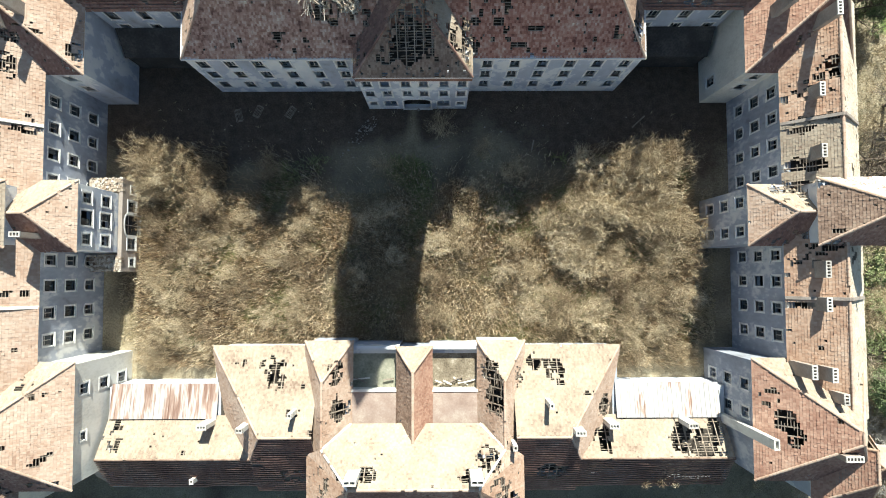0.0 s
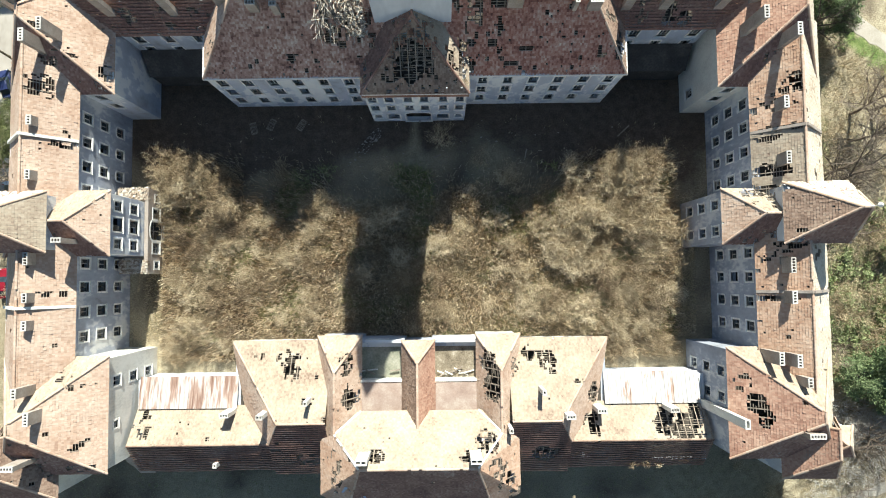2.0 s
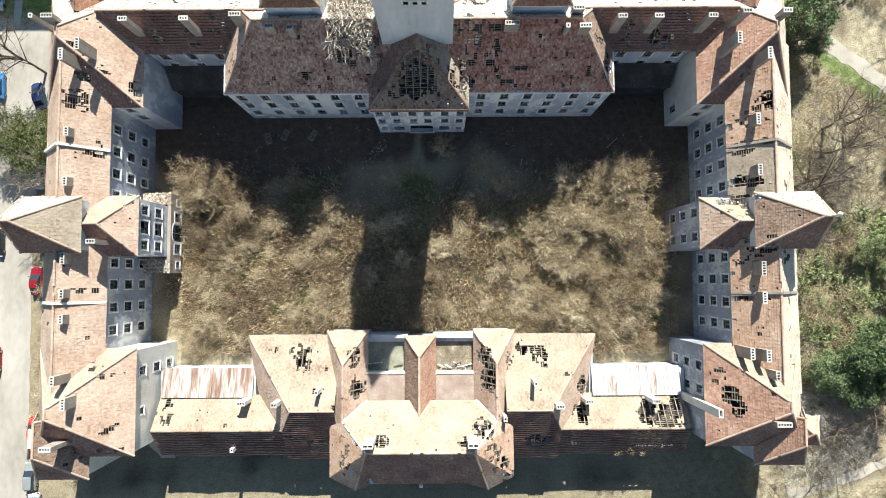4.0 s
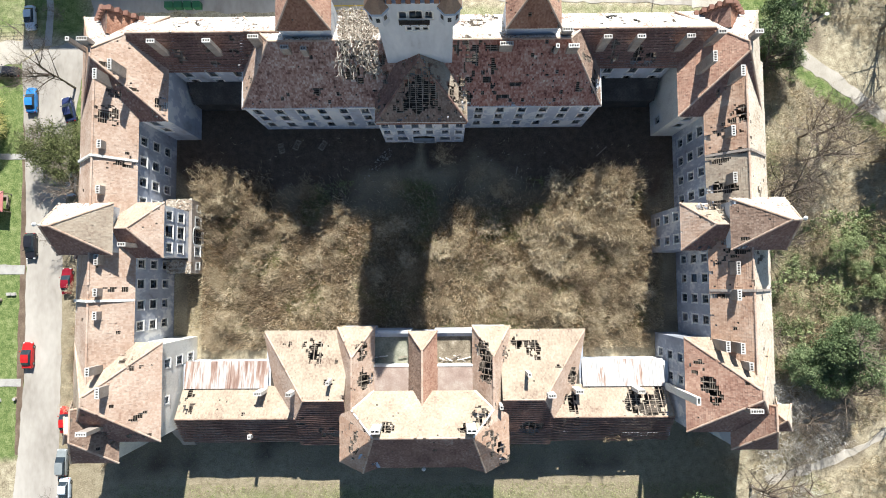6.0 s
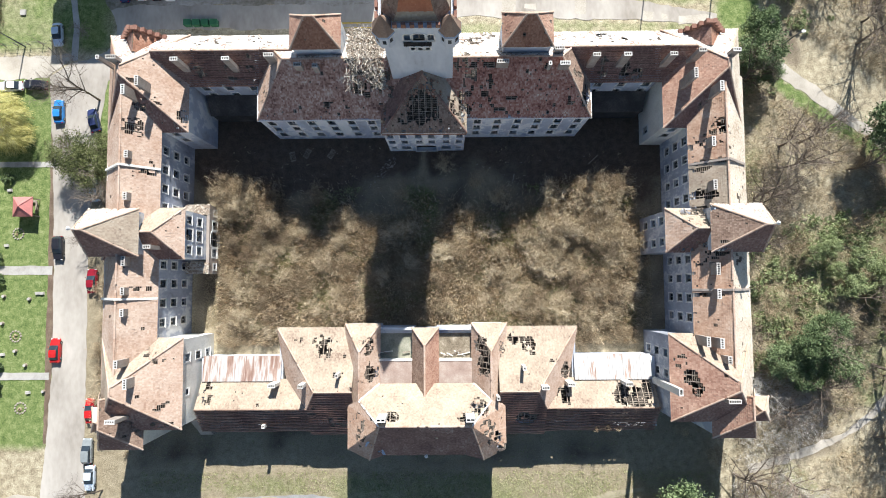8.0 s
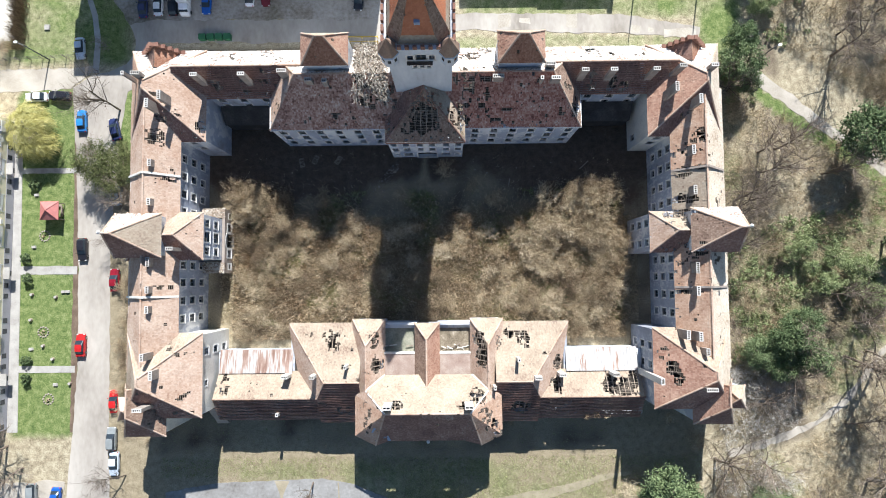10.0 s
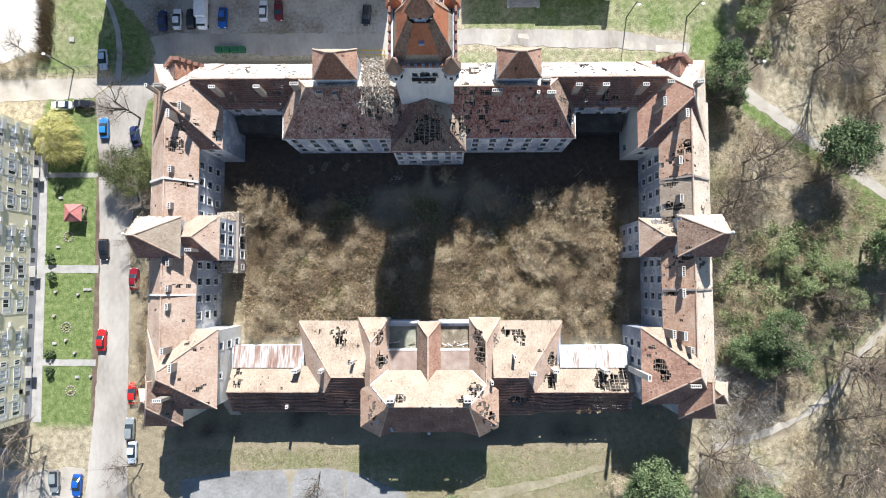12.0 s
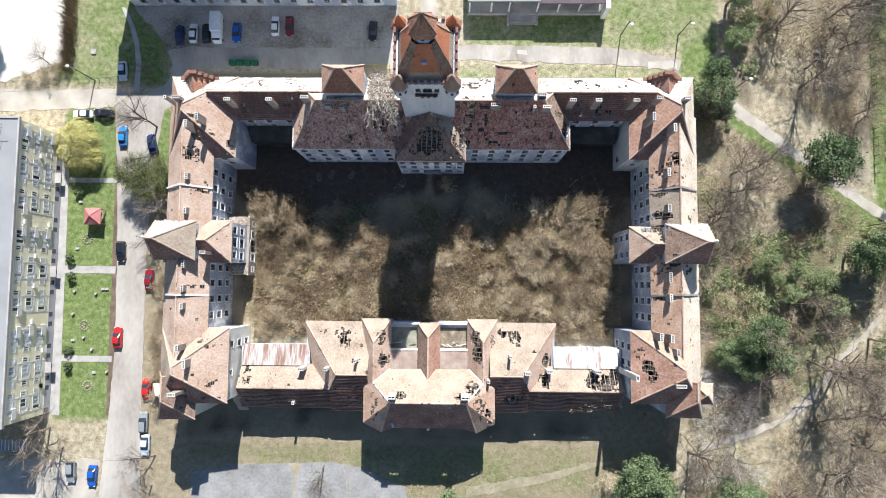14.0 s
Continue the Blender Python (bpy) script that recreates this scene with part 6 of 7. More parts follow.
def thicket(name, label, pool, n, area, mat, lo, hi, seed, tall=1.0):
    """Undergrowth too dense to count, as one mesh."""
    r = random.Random(seed)
    vs, fs, base = [], [], 0
    srcs = []
    for b in pool:
        co = np.array(b.v)
        srcs.append((co, b.f))
    while n:
        x, y = r.uniform(area[0], area[1]), r.uniform(area[2], area[3])
        if not free(x, y) or r.random() > 0.35 + max(0, noise.noise((x * 0.09, y * 0.09, 2.0)) * 1.6 + 0.3):
            continue
        n -= 1
        co, f = r.choice(srcs)
        g, s = r.uniform(0, 6.283), r.uniform(lo, hi)
        rot = np.array(((math.cos(g), -math.sin(g), 0), (math.sin(g), math.cos(g), 0), (0, 0, tall)))
        vs.append(co @ rot.T * s + (x, y, -0.1))
        fs.extend(tuple(i + base for i in q) for q in f)
        base += len(co)
    me = bpy.data.meshes.new(name)
    me.from_pydata(np.concatenate(vs).tolist(), [], fs)
    me.materials.append(mat)
    tagged(new(name, me), label, "undergrowth", kind="stuff")


thicket("woodland_undergrowth", "dense leafless brown undergrowth below the trees", [twig_tree(180 + i, 3.4, 1.0, 7, 2, 0.04, 3, (5, 8)) for i in range(4)], 400, (47.8, 100, -52, 64), TWIG, 0.45, 1.2, 8)
thicket("pale_undergrowth", "pale silver grey brushwood at the wood's edge", [twig_tree(190 + i, 3.8, 1.0, 8, 2, 0.035, 3, (5, 8)) for i in range(3)], 60, (49.5, 64, -39, -18), PALETWIG, 0.6, 1.1, 21)
thicket("green_undergrowth", "low green bushes on the woodland floor", [crown(300 + i, 1.3, 0.7, 0.7, 14, 22, 0.16) for i in range(4)], 180, (52, 98, -18, 14), GREENBUSH, 0.6, 1.5, 12)
thicket("green_bank", "green bramble bushes beside the garden road", [crown(310 + i, 1.2, 0.6, 0.6, 12, 22, 0.16) for i in range(3)], 45, (49, 70, 34, 62), GREENBUSH, 0.6, 1.3, 13)
for x, y, s in ((-61.5, -12, 0.6), (-60.8, -20, 0.7), (-60.2, -8, 0.6), (-59.8, 1, 0.7), (-60.8, 18, 0.8), (-58.5, 24, 0.7), (32.5, -39.5, 1.0), (10.8, -26.4, 0.55), (41.0, -26.5, 0.4), (46.0, -30.0, 1.0), (-85, 45.5, 0.8), (-91, 44, 0.7), (-88, 44.6, 0.7)):
    plant(SHRUB, x, y, s, rnd)
for x, y, s, sz in ((60.4, -11.2, 1.25, 1.1), (56.2, -13.4, 1.0, 1), (64.7, -14.8, 1.2, 1), (60.0, -16.0, 1.05, 1), (64.6, -8.2, 1.0, 1), (75.0, 25.0, 1.75, 1.0), (54.6, 43.4, 1.1, 1.1), (54.0, 39.0, 1.25, 1.1), (56.4, 36.0, 0.8, 1), (59.4, 60.5, 1.2, 1.1), (82.4, 6.4, 1.2, 1.3), (86.2, 8.2, 1.3, 1.4), (94, 20, 1.1, 1.3), (38.4, -37.0, 1.6, 1.1), (36.2, -40.4, 1.3, 1), (41.5, -40.5, 1.3, 1), (1.0, -44.0, 1.35, 1.0), (-2.0, -46, 1.2, 1), (56.3, -40.6, 1.3, 1), (51, -45, 1.2, 1), (60.5, -42, 1.1, 1), (-99, 54.5, 1.1, 1.1)):
    plant(EVER, x, y, s, rnd, sz=sz)

for x, y, s in ((59.4, 51.5, 1.2), (62.2, 53.5, 0.9), (75.2, 1.8, 1.1), (78.8, -3.6, 1.1), (71.5, 3.5, 1.0), (66, 5.5, 0.9), (69.6, -1.4, 1.0), (74.2, -1.6, 1.0), (63.5, 4.4, 0.8), (67.5, 1.5, 0.7), (78.0, 2.0, 0.9)):
    plant(YOUNG, x, y, s, rnd)

def drooping(seed, radius, top, n):
    """Long hanging strands that arch out from the middle of a crown and fall."""
    r = random.Random(seed)
    t = Buf()
    for i in range(n):
        g, q = r.uniform(0, 6.283), math.sqrt(r.random())
        lump = 0.85 + 0.45 * noise.noise((math.cos(g) * 2.2, math.sin(g) * 2.2, seed))
        d = Vector((math.cos(g), math.sin(g), 0))
        g2 = g + r.gauss(0, 0.7)
        d2 = Vector((math.cos(g2), math.sin(g2), 0))
        p0 = d * radius * lump * q * 0.72 + Vector((0, 0, top - 2.2 * q * q + r.gauss(0, 0.25)))
        p1 = p0 + d2 * r.uniform(0.35, 0.8) + Vector((0, 0, -0.15))
        p2 = p1 + d2 * r.uniform(0.1, 0.4) + Vector((0, 0, -r.uniform(0.6, 1.5)))
        w = Vector((-d2.y, d2.x, r.gauss(0, 0.4))) * r.uniform(0.012, 0.03)
        k = len(t.v)
        t.v += [tuple(p0 - w), tuple(p0 + w), tuple(p1 - w), tuple(p1 + w), tuple(p2)]
        t.f += [(k, k + 1, k + 3, k + 2), (k + 2, k + 3, k + 4)]
    return t


wl = thing("willow_tree", "pale yellow willow with drooping catkin twigs", "tree", (-77.4, 28.4, 0))
part("trunk", twig_tree(7, 6.0, 0.8, 1, 2, 0.25, 5, (9, 6)), BARK, wl)
r_ = random.Random(14)
strands = Buf()
for k in range(7):  # a crown of several overlapping domes
    g_ = 0.9 * k
    off = Vector((math.cos(g_), math.sin(g_), 0)) * (2.5 if k else 0) + Vector((r_.gauss(0, 0.4), r_.gauss(0, 0.4), 0.9 if not k else r_.uniform(-0.9, 0.2)))
    dome = drooping(9 + k, 3.9 if k else 4.6, 5.6, 1100)
    base_ = len(strands.v)
    strands.v += [(p[0] + off.x, p[1] + off.y, p[2] + off.z) for p in dome.v]
    strands.f += [tuple(i + base_ for i in f) for f in dome.f]
part("crown", strands, WILLOW, wl)

for i, (x, y, s) in enumerate(((-65.4, 22.6, 1.0), (-62.4, 19.4, 0.95), (-60.6, 23.5, 0.7))):
    bt = thing("budding_tree", "spreading tree with fresh olive green buds beside the lane", "tree", (x, y, 0), group="budding trees")
    bt.scale = (s, s, s)
    part("trunk", twig_tree(60 + i, 7.0, 0.9, 1, 3, 0.24, 6, (11, 6, 6)), BARK, bt)
    part("crown", crown(66 + i, 4.1, 2.3, 5.0, 120, 62, 0.15), BUDS, bt)

# hedges and clipped bushes
for x, y in ((-80.0, 4.8), (-79.6, 1.0), (-79.5, -14.5), (-79.3, -17.9), (-78.9, 19.0)):
    cb = thing("clipped_bush", "round clipped dark green bush beside the path", "bush", (x, y, 0), group="clipped bushes")
    part("foliage", crown(int(x * 10 + y), 0.95, 0.7, 0.75, 26, 90, 0.13), LEAF, cb)
hg = thing("hedge", "brown leafless hedge beside the sand yard", "hedge")
t = Buf()
for i in range(1500):
    y = rnd.uniform(45.5, 66)
    x = -83.1 + rnd.gauss(0, 0.75)
    t.tube((x, y, 0), (x + rnd.gauss(0, 0.5), y + rnd.gauss(0, 0.5), rnd.uniform(1.2, 2.6)), 0.05, 0.015, 3, cap=False)
part("branchwork", t, TWIG, hg)


def tufts(name, label, n, where, hgt, mat, seed):
    """Loose tufts of grass blades over an area."""
    r = random.Random(seed)
    t = Buf()
    done = 0
    while done < n:
        x, y, keep = where(r)
        if r.random() > keep:
            continue
        done += 1
        for k in range(3):
            g, h = r.uniform(0, 6.283), hgt * r.uniform(0.5, 1.3)
            dx, dy = math.cos(g), math.sin(g)
            bx, by = x + r.gauss(0, 0.12), y + r.gauss(0, 0.12)
            w = 0.04
            t.poly([(bx - dy * w, by + dx * w, -0.08), (bx + dy * w, by - dx * w, -0.08), (bx + dx * h * 0.8, by + dy * h * 0.8, h * 0.7)])
    tagged(part(name, t, mat), label, "grass", kind="stuff")


def yard(r):
    x, y = r.uniform(-43, 36), r.uniform(-8, 25)
    return x, y, (0.3 + 0.7 * max(0, noise.noise((x * 0.12, y * 0.12, 5)) + 0.45)) if y < 12 else 0.003


tufts("courtyard_grass", "long dry grass over the courtyard", 36000, yard, 0.5, DRYGRASS, 3)


def stalks(name, label, n, area, mat, seed):
    """Tall upright dead stems standing close together."""
    r = random.Random(seed)
    t = Buf()
    while n:
        x, y = r.uniform(area[0], area[1]), r.uniform(area[2], area[3])
        far = 1 - smooth(8, 18, y + 5 * noise.noise((x * 0.12, 3.0, 1.0)) - (5 if x > 18 or x < -29 else 0))
        if r.random() > far * (0.55 + 0.9 * max(-0.4, noise.noise((x * 0.3, y * 0.3, 8.0)))):
            continue
        n -= 1
        h, g, w = r.uniform(0.9, 2.3), r.uniform(0, 6.283), r.uniform(0.018, 0.034)
        dx, dy = math.cos(g) * w, math.sin(g) * w
        mx, my = x + r.gauss(0, 0.1) * h, y + r.gauss(0, 0.1) * h
        ex, ey = mx + r.gauss(0, 0.16) * h, my + r.gauss(0, 0.16) * h
        k = len(t.v)
        t.v += [(x - dx, y - dy, -0.08), (x + dx, y + dy, -0.08), (mx - dx, my - dy, h * 0.6), (mx + dx, my + dy, h * 0.6), (ex, ey, h)]
        t.f += [(k, k + 1, k + 3, k + 2), (k + 2, k + 3, k + 4)]
    tagged(part(name, t, mat), label, "weeds", kind="stuff")


STALK = material("dead_weed_stems", [(0.25, (0.23, 0.155, 0.095)), (0.42, (0.44, 0.33, 0.205)), (0.58, (0.60, 0.475, 0.31)), (0.75, (0.76, 0.65, 0.47))], 0.25, 6.0, 0.95, 0.0, island=0.6)
stalks("courtyard_weeds", "tall dead brown weeds standing over the courtyard", 62000, (-40.5, 33.5, -11.0, 19.0), STALK, 17)


def wood(r):
    x, y = r.uniform(47.5, 96), r.uniform(-48, 62)
    return x, y, (0.3 + max(0, noise.noise((x * 0.1, y * 0.1, 9)) + 0.3)) if free(x, y) else 0.0


tufts("woodland_grass", "tufts of dry grass on the woodland floor", 44000, wood, 0.5, DRYGRASS, 4)


def south(r):
    x, y = r.uniform(-54, 47), r.uniform(-48, -26)
    return x, y, 0.0 if (x < -8 and y < -36.5) else (0.8 if y < -33 else 0.08)


def green_patches(r):
    x, y = r.uniform(-40, 33), r.uniform(-8, 17)
    return x, y, smooth(0.12, 0.45, noise.noise((x * 0.16, y * 0.16, 21.0)) + (0.15 if x > 5 else 0))


GREENGRASS = material("green_grass_blades", [(0.25, (0.14, 0.16, 0.05)), (0.5, (0.28, 0.29, 0.125)), (0.75, (0.43, 0.41, 0.24))], 0.15, 5.0, 0.95, 0.0, island=0.4)
tufts("south_grass", "short green and straw coloured grass", 14000, south, 0.3, GREENGRASS, 5)
tufts("courtyard_green_weeds", "patches of fresh green weeds among dead stems", 7000, green_patches, 0.9, GREENGRASS, 6)


# ---- vehicles ----
TYRE = plain("black_rubber", (0.02, 0.02, 0.02), 0.8)
RIM = plain("grey_wheel_rim", (0.35, 0.35, 0.36), 0.35, 0.8)
CARGLASS = plain("tinted_car_glass", (0.03, 0.04, 0.05), 0.08)
LAMPW = plain("clear_headlight", (0.75, 0.75, 0.75), 0.15)
LAMPR = plain("red_tail_light", (0.35, 0.02, 0.02), 0.2)
PAINT = {k: plain(k + "_car_paint", c, 0.25) for k, c in (("white", (0.75, 0.76, 0.78)), ("silver_blue", (0.55, 0.62, 0.70)), ("navy", (0.03, 0.04, 0.11)), ("black", (0.02, 0.02, 0.025)), ("blue", (0.02, 0.10, 0.40)), ("bright_blue", (0.04, 0.22, 0.55)), ("red", (0.50, 0.02, 0.02)), ("crimson", (0.22, 0.012, 0.022)), ("dark_red", (0.16, 0.02, 0.025)), ("grey", (0.25, 0.27, 0.27)))}


def loft(sections):
    """A body through rings (y, half width, low z, high z, crown narrowing)."""
    t = Buf()
    k0 = 0
    for y, w, z0, z1, c in sections:
        t.v += [(-w, y, z0), (-w * 1.02, y, (z0 + z1) / 2), (-w * c, y, z1 - 0.05), (-w * c * 0.8, y, z1), (w * c * 0.8, y, z1), (w * c, y, z1 - 0.05), (w * 1.02, y, (z0 + z1) / 2), (w, y, z0)]
    for s in range(len(sections) - 1):
        for i in range(8):
            j = (i + 1) % 8
            a = s * 8
            t.f.append((a + i, a + j, a + 8 + j, a + 8 + i))
    n = len(sections)
    t.f += [tuple(range(8)), tuple((n - 1) * 8 + i for i in reversed(range(8)))]
    return t


def car(x, y, rz, paint, length=4.3, label="", wagon=False):
    c = thing("car", label or paint.replace("_", " ") + " hatchback parked on the lane", "car", (x, y, 0.045), group="parked cars")
    h = length / 2
    part("body", loft([(-h, 0.70, 0.35, 0.70, 0.9), (-h + 0.15, 0.82, 0.25, 0.82, 0.94), (-h + 0.9, 0.86, 0.22, 0.92, 0.95), (0.2, 0.87, 0.22, 0.95, 0.96), (h - 1.2, 0.86, 0.22, 0.90, 0.95), (h - 0.2, 0.80, 0.25, 0.72, 0.92), (h, 0.66, 0.32, 0.60, 0.9)]), PAINT[paint], c)
    part("cabin_glass", loft([(-h + (0.15 if wagon else 0.55), 0.72, 0.85, 0.95, 0.95), (-h + (0.5 if wagon else 1.1), 0.74, 0.85, 1.40, 0.83), (0.15, 0.76, 0.85, 1.45, 0.83), (0.95, 0.74, 0.85, 0.98, 0.95)]), CARGLASS, c, "dark tinted glass")
    part("roof", loft([(-h + (0.45 if wagon else 1.05), 0.60, 1.36, 1.44, 0.9), (-0.4, 0.64, 1.40, 1.50, 0.92), (0.2, 0.60, 1.38, 1.47, 0.9)]), PAINT[paint], c)
    for sx in (-1, 1):
        for wy in (-h + 0.75, h - 0.8):
            t = Buf()
            t.tube((sx * 0.70, wy, 0.3), (sx * 0.88, wy, 0.3), 0.31, 0.31, 12)
            wheel = part("wheel", t, TYRE, c)
            t = Buf()
            t.tube((sx * 0.87, wy, 0.3), (sx * 0.895, wy, 0.3), 0.19, 0.17, 10)
            part("rim", t, RIM, wheel)
        t = Buf()
        t.box(sx * 0.62 - 0.14, sx * 0.62 + 0.14, h - 0.16, h - 0.02, 0.52, 0.68)
        part("headlight", t, LAMPW, c)
        t = Buf()
        t.box(sx * 0.66 - 0.1, sx * 0.66 + 0.1, -h - 0.01, -h + 0.1, 0.58, 0.76)
        part("tail_light", t, LAMPR, c)
        t = Buf()
        t.box(sx * 0.97 - 0.09, sx * 0.97 + 0.09, 0.62, 0.74, 0.92, 1.04)
        part("mirror", t, PAINT[paint], c)
    c.rotation_euler.z = radians(rz)
    return c


for x, y, rz, p in ((-70.7, 45.5, 184, "silver_blue"), (-58.6, 53.6, 2, "navy"), (-55.6, 53.9, 0, "white"), (-52.8, 53.9, 3, "black"), (-46.2, 54.1, 178, "blue"), (-37.8, 55.5, 0, "white"), (-34.7, 55.5, 181, "dark_red"), (-16.6, 54.4, 176, "black"),
                    (-78.9, 36.0, 91, "white"), (-74.4, 36.2, 86, "black"), (-70.0, 31.2, 2, "bright_blue"), (-63.6, 29.5, 14, "navy"), (-62.9, 16.9, 0, "white"), (-69.3, 6.4, 182, "black"), (-63.0, 0.5, 2, "crimson"), (-69.2, -11.7, 0, "red"),
                    (-62.6, -22.2, 2, "red"), (-63.0, -29.1, 0, "grey"), (-62.4, -33.7, 180, "silver_blue"), (-77.7, -39.4, 183, "grey"), (-73.2, -40.1, 178, "blue")):
    car(x, y, rz, p, wagon=p in ("grey", "black"))

tk = thing("box_truck", "white box truck parked between cars", "truck", (-50.2, 54.6, 0.045))
t = Buf()
t.box(-1.05, 1.05, -1.0, 3.2, 0.75, 2.9)
part("cargo_box", t, PAINT["white"], tk)
part("cab", loft([(-3.0, 0.8, 0.4, 1.0, 0.95), (-2.8, 0.92, 0.35, 1.3, 0.95), (-2.1, 0.95, 0.35, 2.05, 0.88), (-1.08, 0.95, 0.35, 2.15, 0.9)]), PAINT["white"], tk)
t = Buf()
t.box(-0.8, 0.8, -2.62, -2.25, 1.35, 1.85)
part("windscreen", t, CARGLASS, tk)
for sx in (-1, 1):
    for wy in (-2.2, 2.2):
        t = Buf()
        t.tube((sx * 0.75, wy, 0.36), (sx * 0.98, wy, 0.36), 0.37, 0.37, 12)
        part("wheel", t, TYRE, tk)
tr = thing("flat_trailer", "pale flatbed trailer with slatted deck in the shade", "trailer", (-90.0, -34.0, 0.0))
t = Buf()
t.box(-3.2, 3.2, -1.15, 1.15, 0.7, 0.85)
part("deck", t, PAINT["grey"], tr)
for i in range(9):
    t = Buf()
    t.box(-3.1 + i * 0.75, -3.0 + i * 0.75, -1.1, 1.1, 0.86, 0.98)
    part("slat", t, PAINT["white"], tr)
for sy in (-0.95, 0.95):
    for wx in (-1.5, 1.5):
        t = Buf()
        t.tube((wx, sy - 0.12, 0.35), (wx, sy + 0.12, 0.35), 0.35, 0.35, 12)
        part("wheel", t, TYRE, tr)

# ---- small outdoor things ----
GREENBIN = plain("green_painted_steel", (0.03, 0.13, 0.05), 0.5)
for x in (-46.8, -45.2, -43.6, -42.0):
    d = thing("dumpster", "green steel waste container beside the road", "dumpster", (x, 47.3, 0.0), group="waste containers")
    t = loft([(-0.5, 0.62, 0.2, 1.1, 1.05), (0.5, 0.62, 0.2, 1.2, 1.05)])
    part("bin", t, GREENBIN, d)
    t = Buf()
    t.box(-0.68, 0.68, -0.55, 0.55, 1.2, 1.27)
    part("lid", t, GREENBIN, d)
    for sx in (-0.5, 0.5):
        for sy in (-0.4, 0.4):
            t = Buf()
            t.tube((sx - 0.04, sy, 0.1), (sx + 0.04, sy, 0.1), 0.1, 0.1, 8)
            part("castor", t, TYRE, d)

REDROOF = plain("red_painted_sheet", (0.46, 0.17, 0.15), 0.6)
gz = thing("gazebo", "small wooden gazebo with a red pyramid roof", "gazebo", (-74.8, 13.7, 0))
t = Buf()
k = [(-1.75, -1.75, 2.2), (1.75, -1.75, 2.2), (1.75, 1.75, 2.2), (-1.75, 1.75, 2.2)]
for i in range(4):
    t.poly([k[i], k[(i + 1) % 4], (0, 0, 3.3)])
    a, b = k[i], k[(i + 1) % 4]
    t.poly([a, b, (b[0], b[1], 2.1), (a[0], a[1], 2.1)])
    t.beam(a, (0, 0, 3.32), 0.12)
part("roof", t, REDROOF, gz)
for sx in (-1.5, 1.5):
    for sy in (-1.5, 1.5):
        t = Buf()
        t.box(sx - 0.07, sx + 0.07, sy - 0.07, sy + 0.07, -0.1, 2.15)
        part("post", t, WOOD, gz)
for bx, by, w, d_ in ((0, 1.2, 1.2, 0.2), (-1.2, 0, 0.2, 1.0), (1.2, 0, 0.2, 1.0)):
    t = Buf()
    t.box(bx - w, bx + w, by - d_, by + d_, 0.38, 0.46)
    t.box(bx - w * 0.8, bx + w * 0.8, by - d_ * 0.6, by + d_ * 0.6, -0.1, 0.38)
    part("bench", t, WOOD, gz)
for x, y in ((-77.0, 9.1), (-76.8, -9.2), (-75.5, -21.8)):
    fb = thing("flower_bed", "ring of pale stones round a flower bed", "flower bed", (x, y, 0), group="round flower beds")
    for i in range(12):
        g = 2 * math.pi * i / 12
        t = Buf()
        t.frustum(0, 0, -0.05, 0.16, 0.2, 0.13, 6, i * 0.7)
        s_ = part("stone", t, CHIMNEY, fb)
        s_.location = (0.95 * math.cos(g), 0.95 * math.sin(g), 0)
    part("plants", crown(int(-x * 7), 0.5, 0.2, 0.15, 8, 14, 0.12), TWIG, fb)

LAMPGREY = plain("dark_painted_lamp_steel", (0.06, 0.065, 0.07), 0.5)
for x, y, dx, dy in ((-77.1, 43.6, -1.2, 0.5), (36.7, 53.8, 0.3, -0.8), (49.0, 53.8, 0.2, -0.7), (59.7, 41.4, 0.8, 0.3), (87.7, 13.0, -0.9, 0.3)):
    lp = thing("street_lamp", "slim grey street lamp with an outreach arm", "street lamp", (x, y, 0), group="street lamps")
    t = Buf()
    t.tube((0, 0, -0.1), (0, 0, 6.8), 0.13, 0.09, 8)
    part("pole", t, LAMPGREY, lp)
    t = Buf()
    t.tube((0, 0, 6.75), (dx, dy, 7.2), 0.09, 0.07, 6)
    part("arm", t, LAMPGREY, lp)
    t = Buf()
    t.frustum(dx, dy, 7.05, 7.3, 0.16, 0.26, 8, 0, 1.5, 1.0)
    part("lamp_head", t, LAMPW, lp)
YEL2 = plain("yellow_painted_steel", (0.50, 0.34, 0.03), 0.5)
br = thing("yellow_barrier", "yellow tubular barrier beside the tower", "barrier", (-16.0, 46.9, 0))
t = Buf()
t.beam((-3.2, 0, 1.0), (3.2, 0, 1.0), 0.16)
t.beam((-3.2, -0.9, 1.0), (3.2, -0.9, 1.0), 0.1)
part("rail", t, YEL2, br)
for x in (-3.1, 0, 3.1):
    t = Buf()
    t.beam((x, 0, -0.1), (x, 0, 1.05), 0.12)
    t.beam((x, -0.9, -0.1), (x, -0.9, 1.05), 0.1)
    part("post", t, YEL2, br)
fe = thing("wire_fence", "rusty post and wire fence by the lane", "fence")
for i in range(13):
    x = -99 + i * 2.3
    t = Buf()
    t.box(x - 0.05, x + 0.05, 42.75 + i * 0.1, 42.85 + i * 0.1, -0.1, 1.6)
    part("post", t, WOOD, fe)
for z in (0.5, 1.0, 1.5):
    t = Buf()
    t.beam((-99, 42.8, z), (-71.4, 44.0, z), 0.03)
    part("wire", t, LAMPGREY, fe)
mh = thing("manhole_box", "small pale concrete cover in the grass", "cover", (-77.6, 50.0, 0))
t = Buf()
t.box(-0.5, 0.5, -0.5, 0.5, -0.05, 0.25)
part("cover", t, CONCRETE, mh)

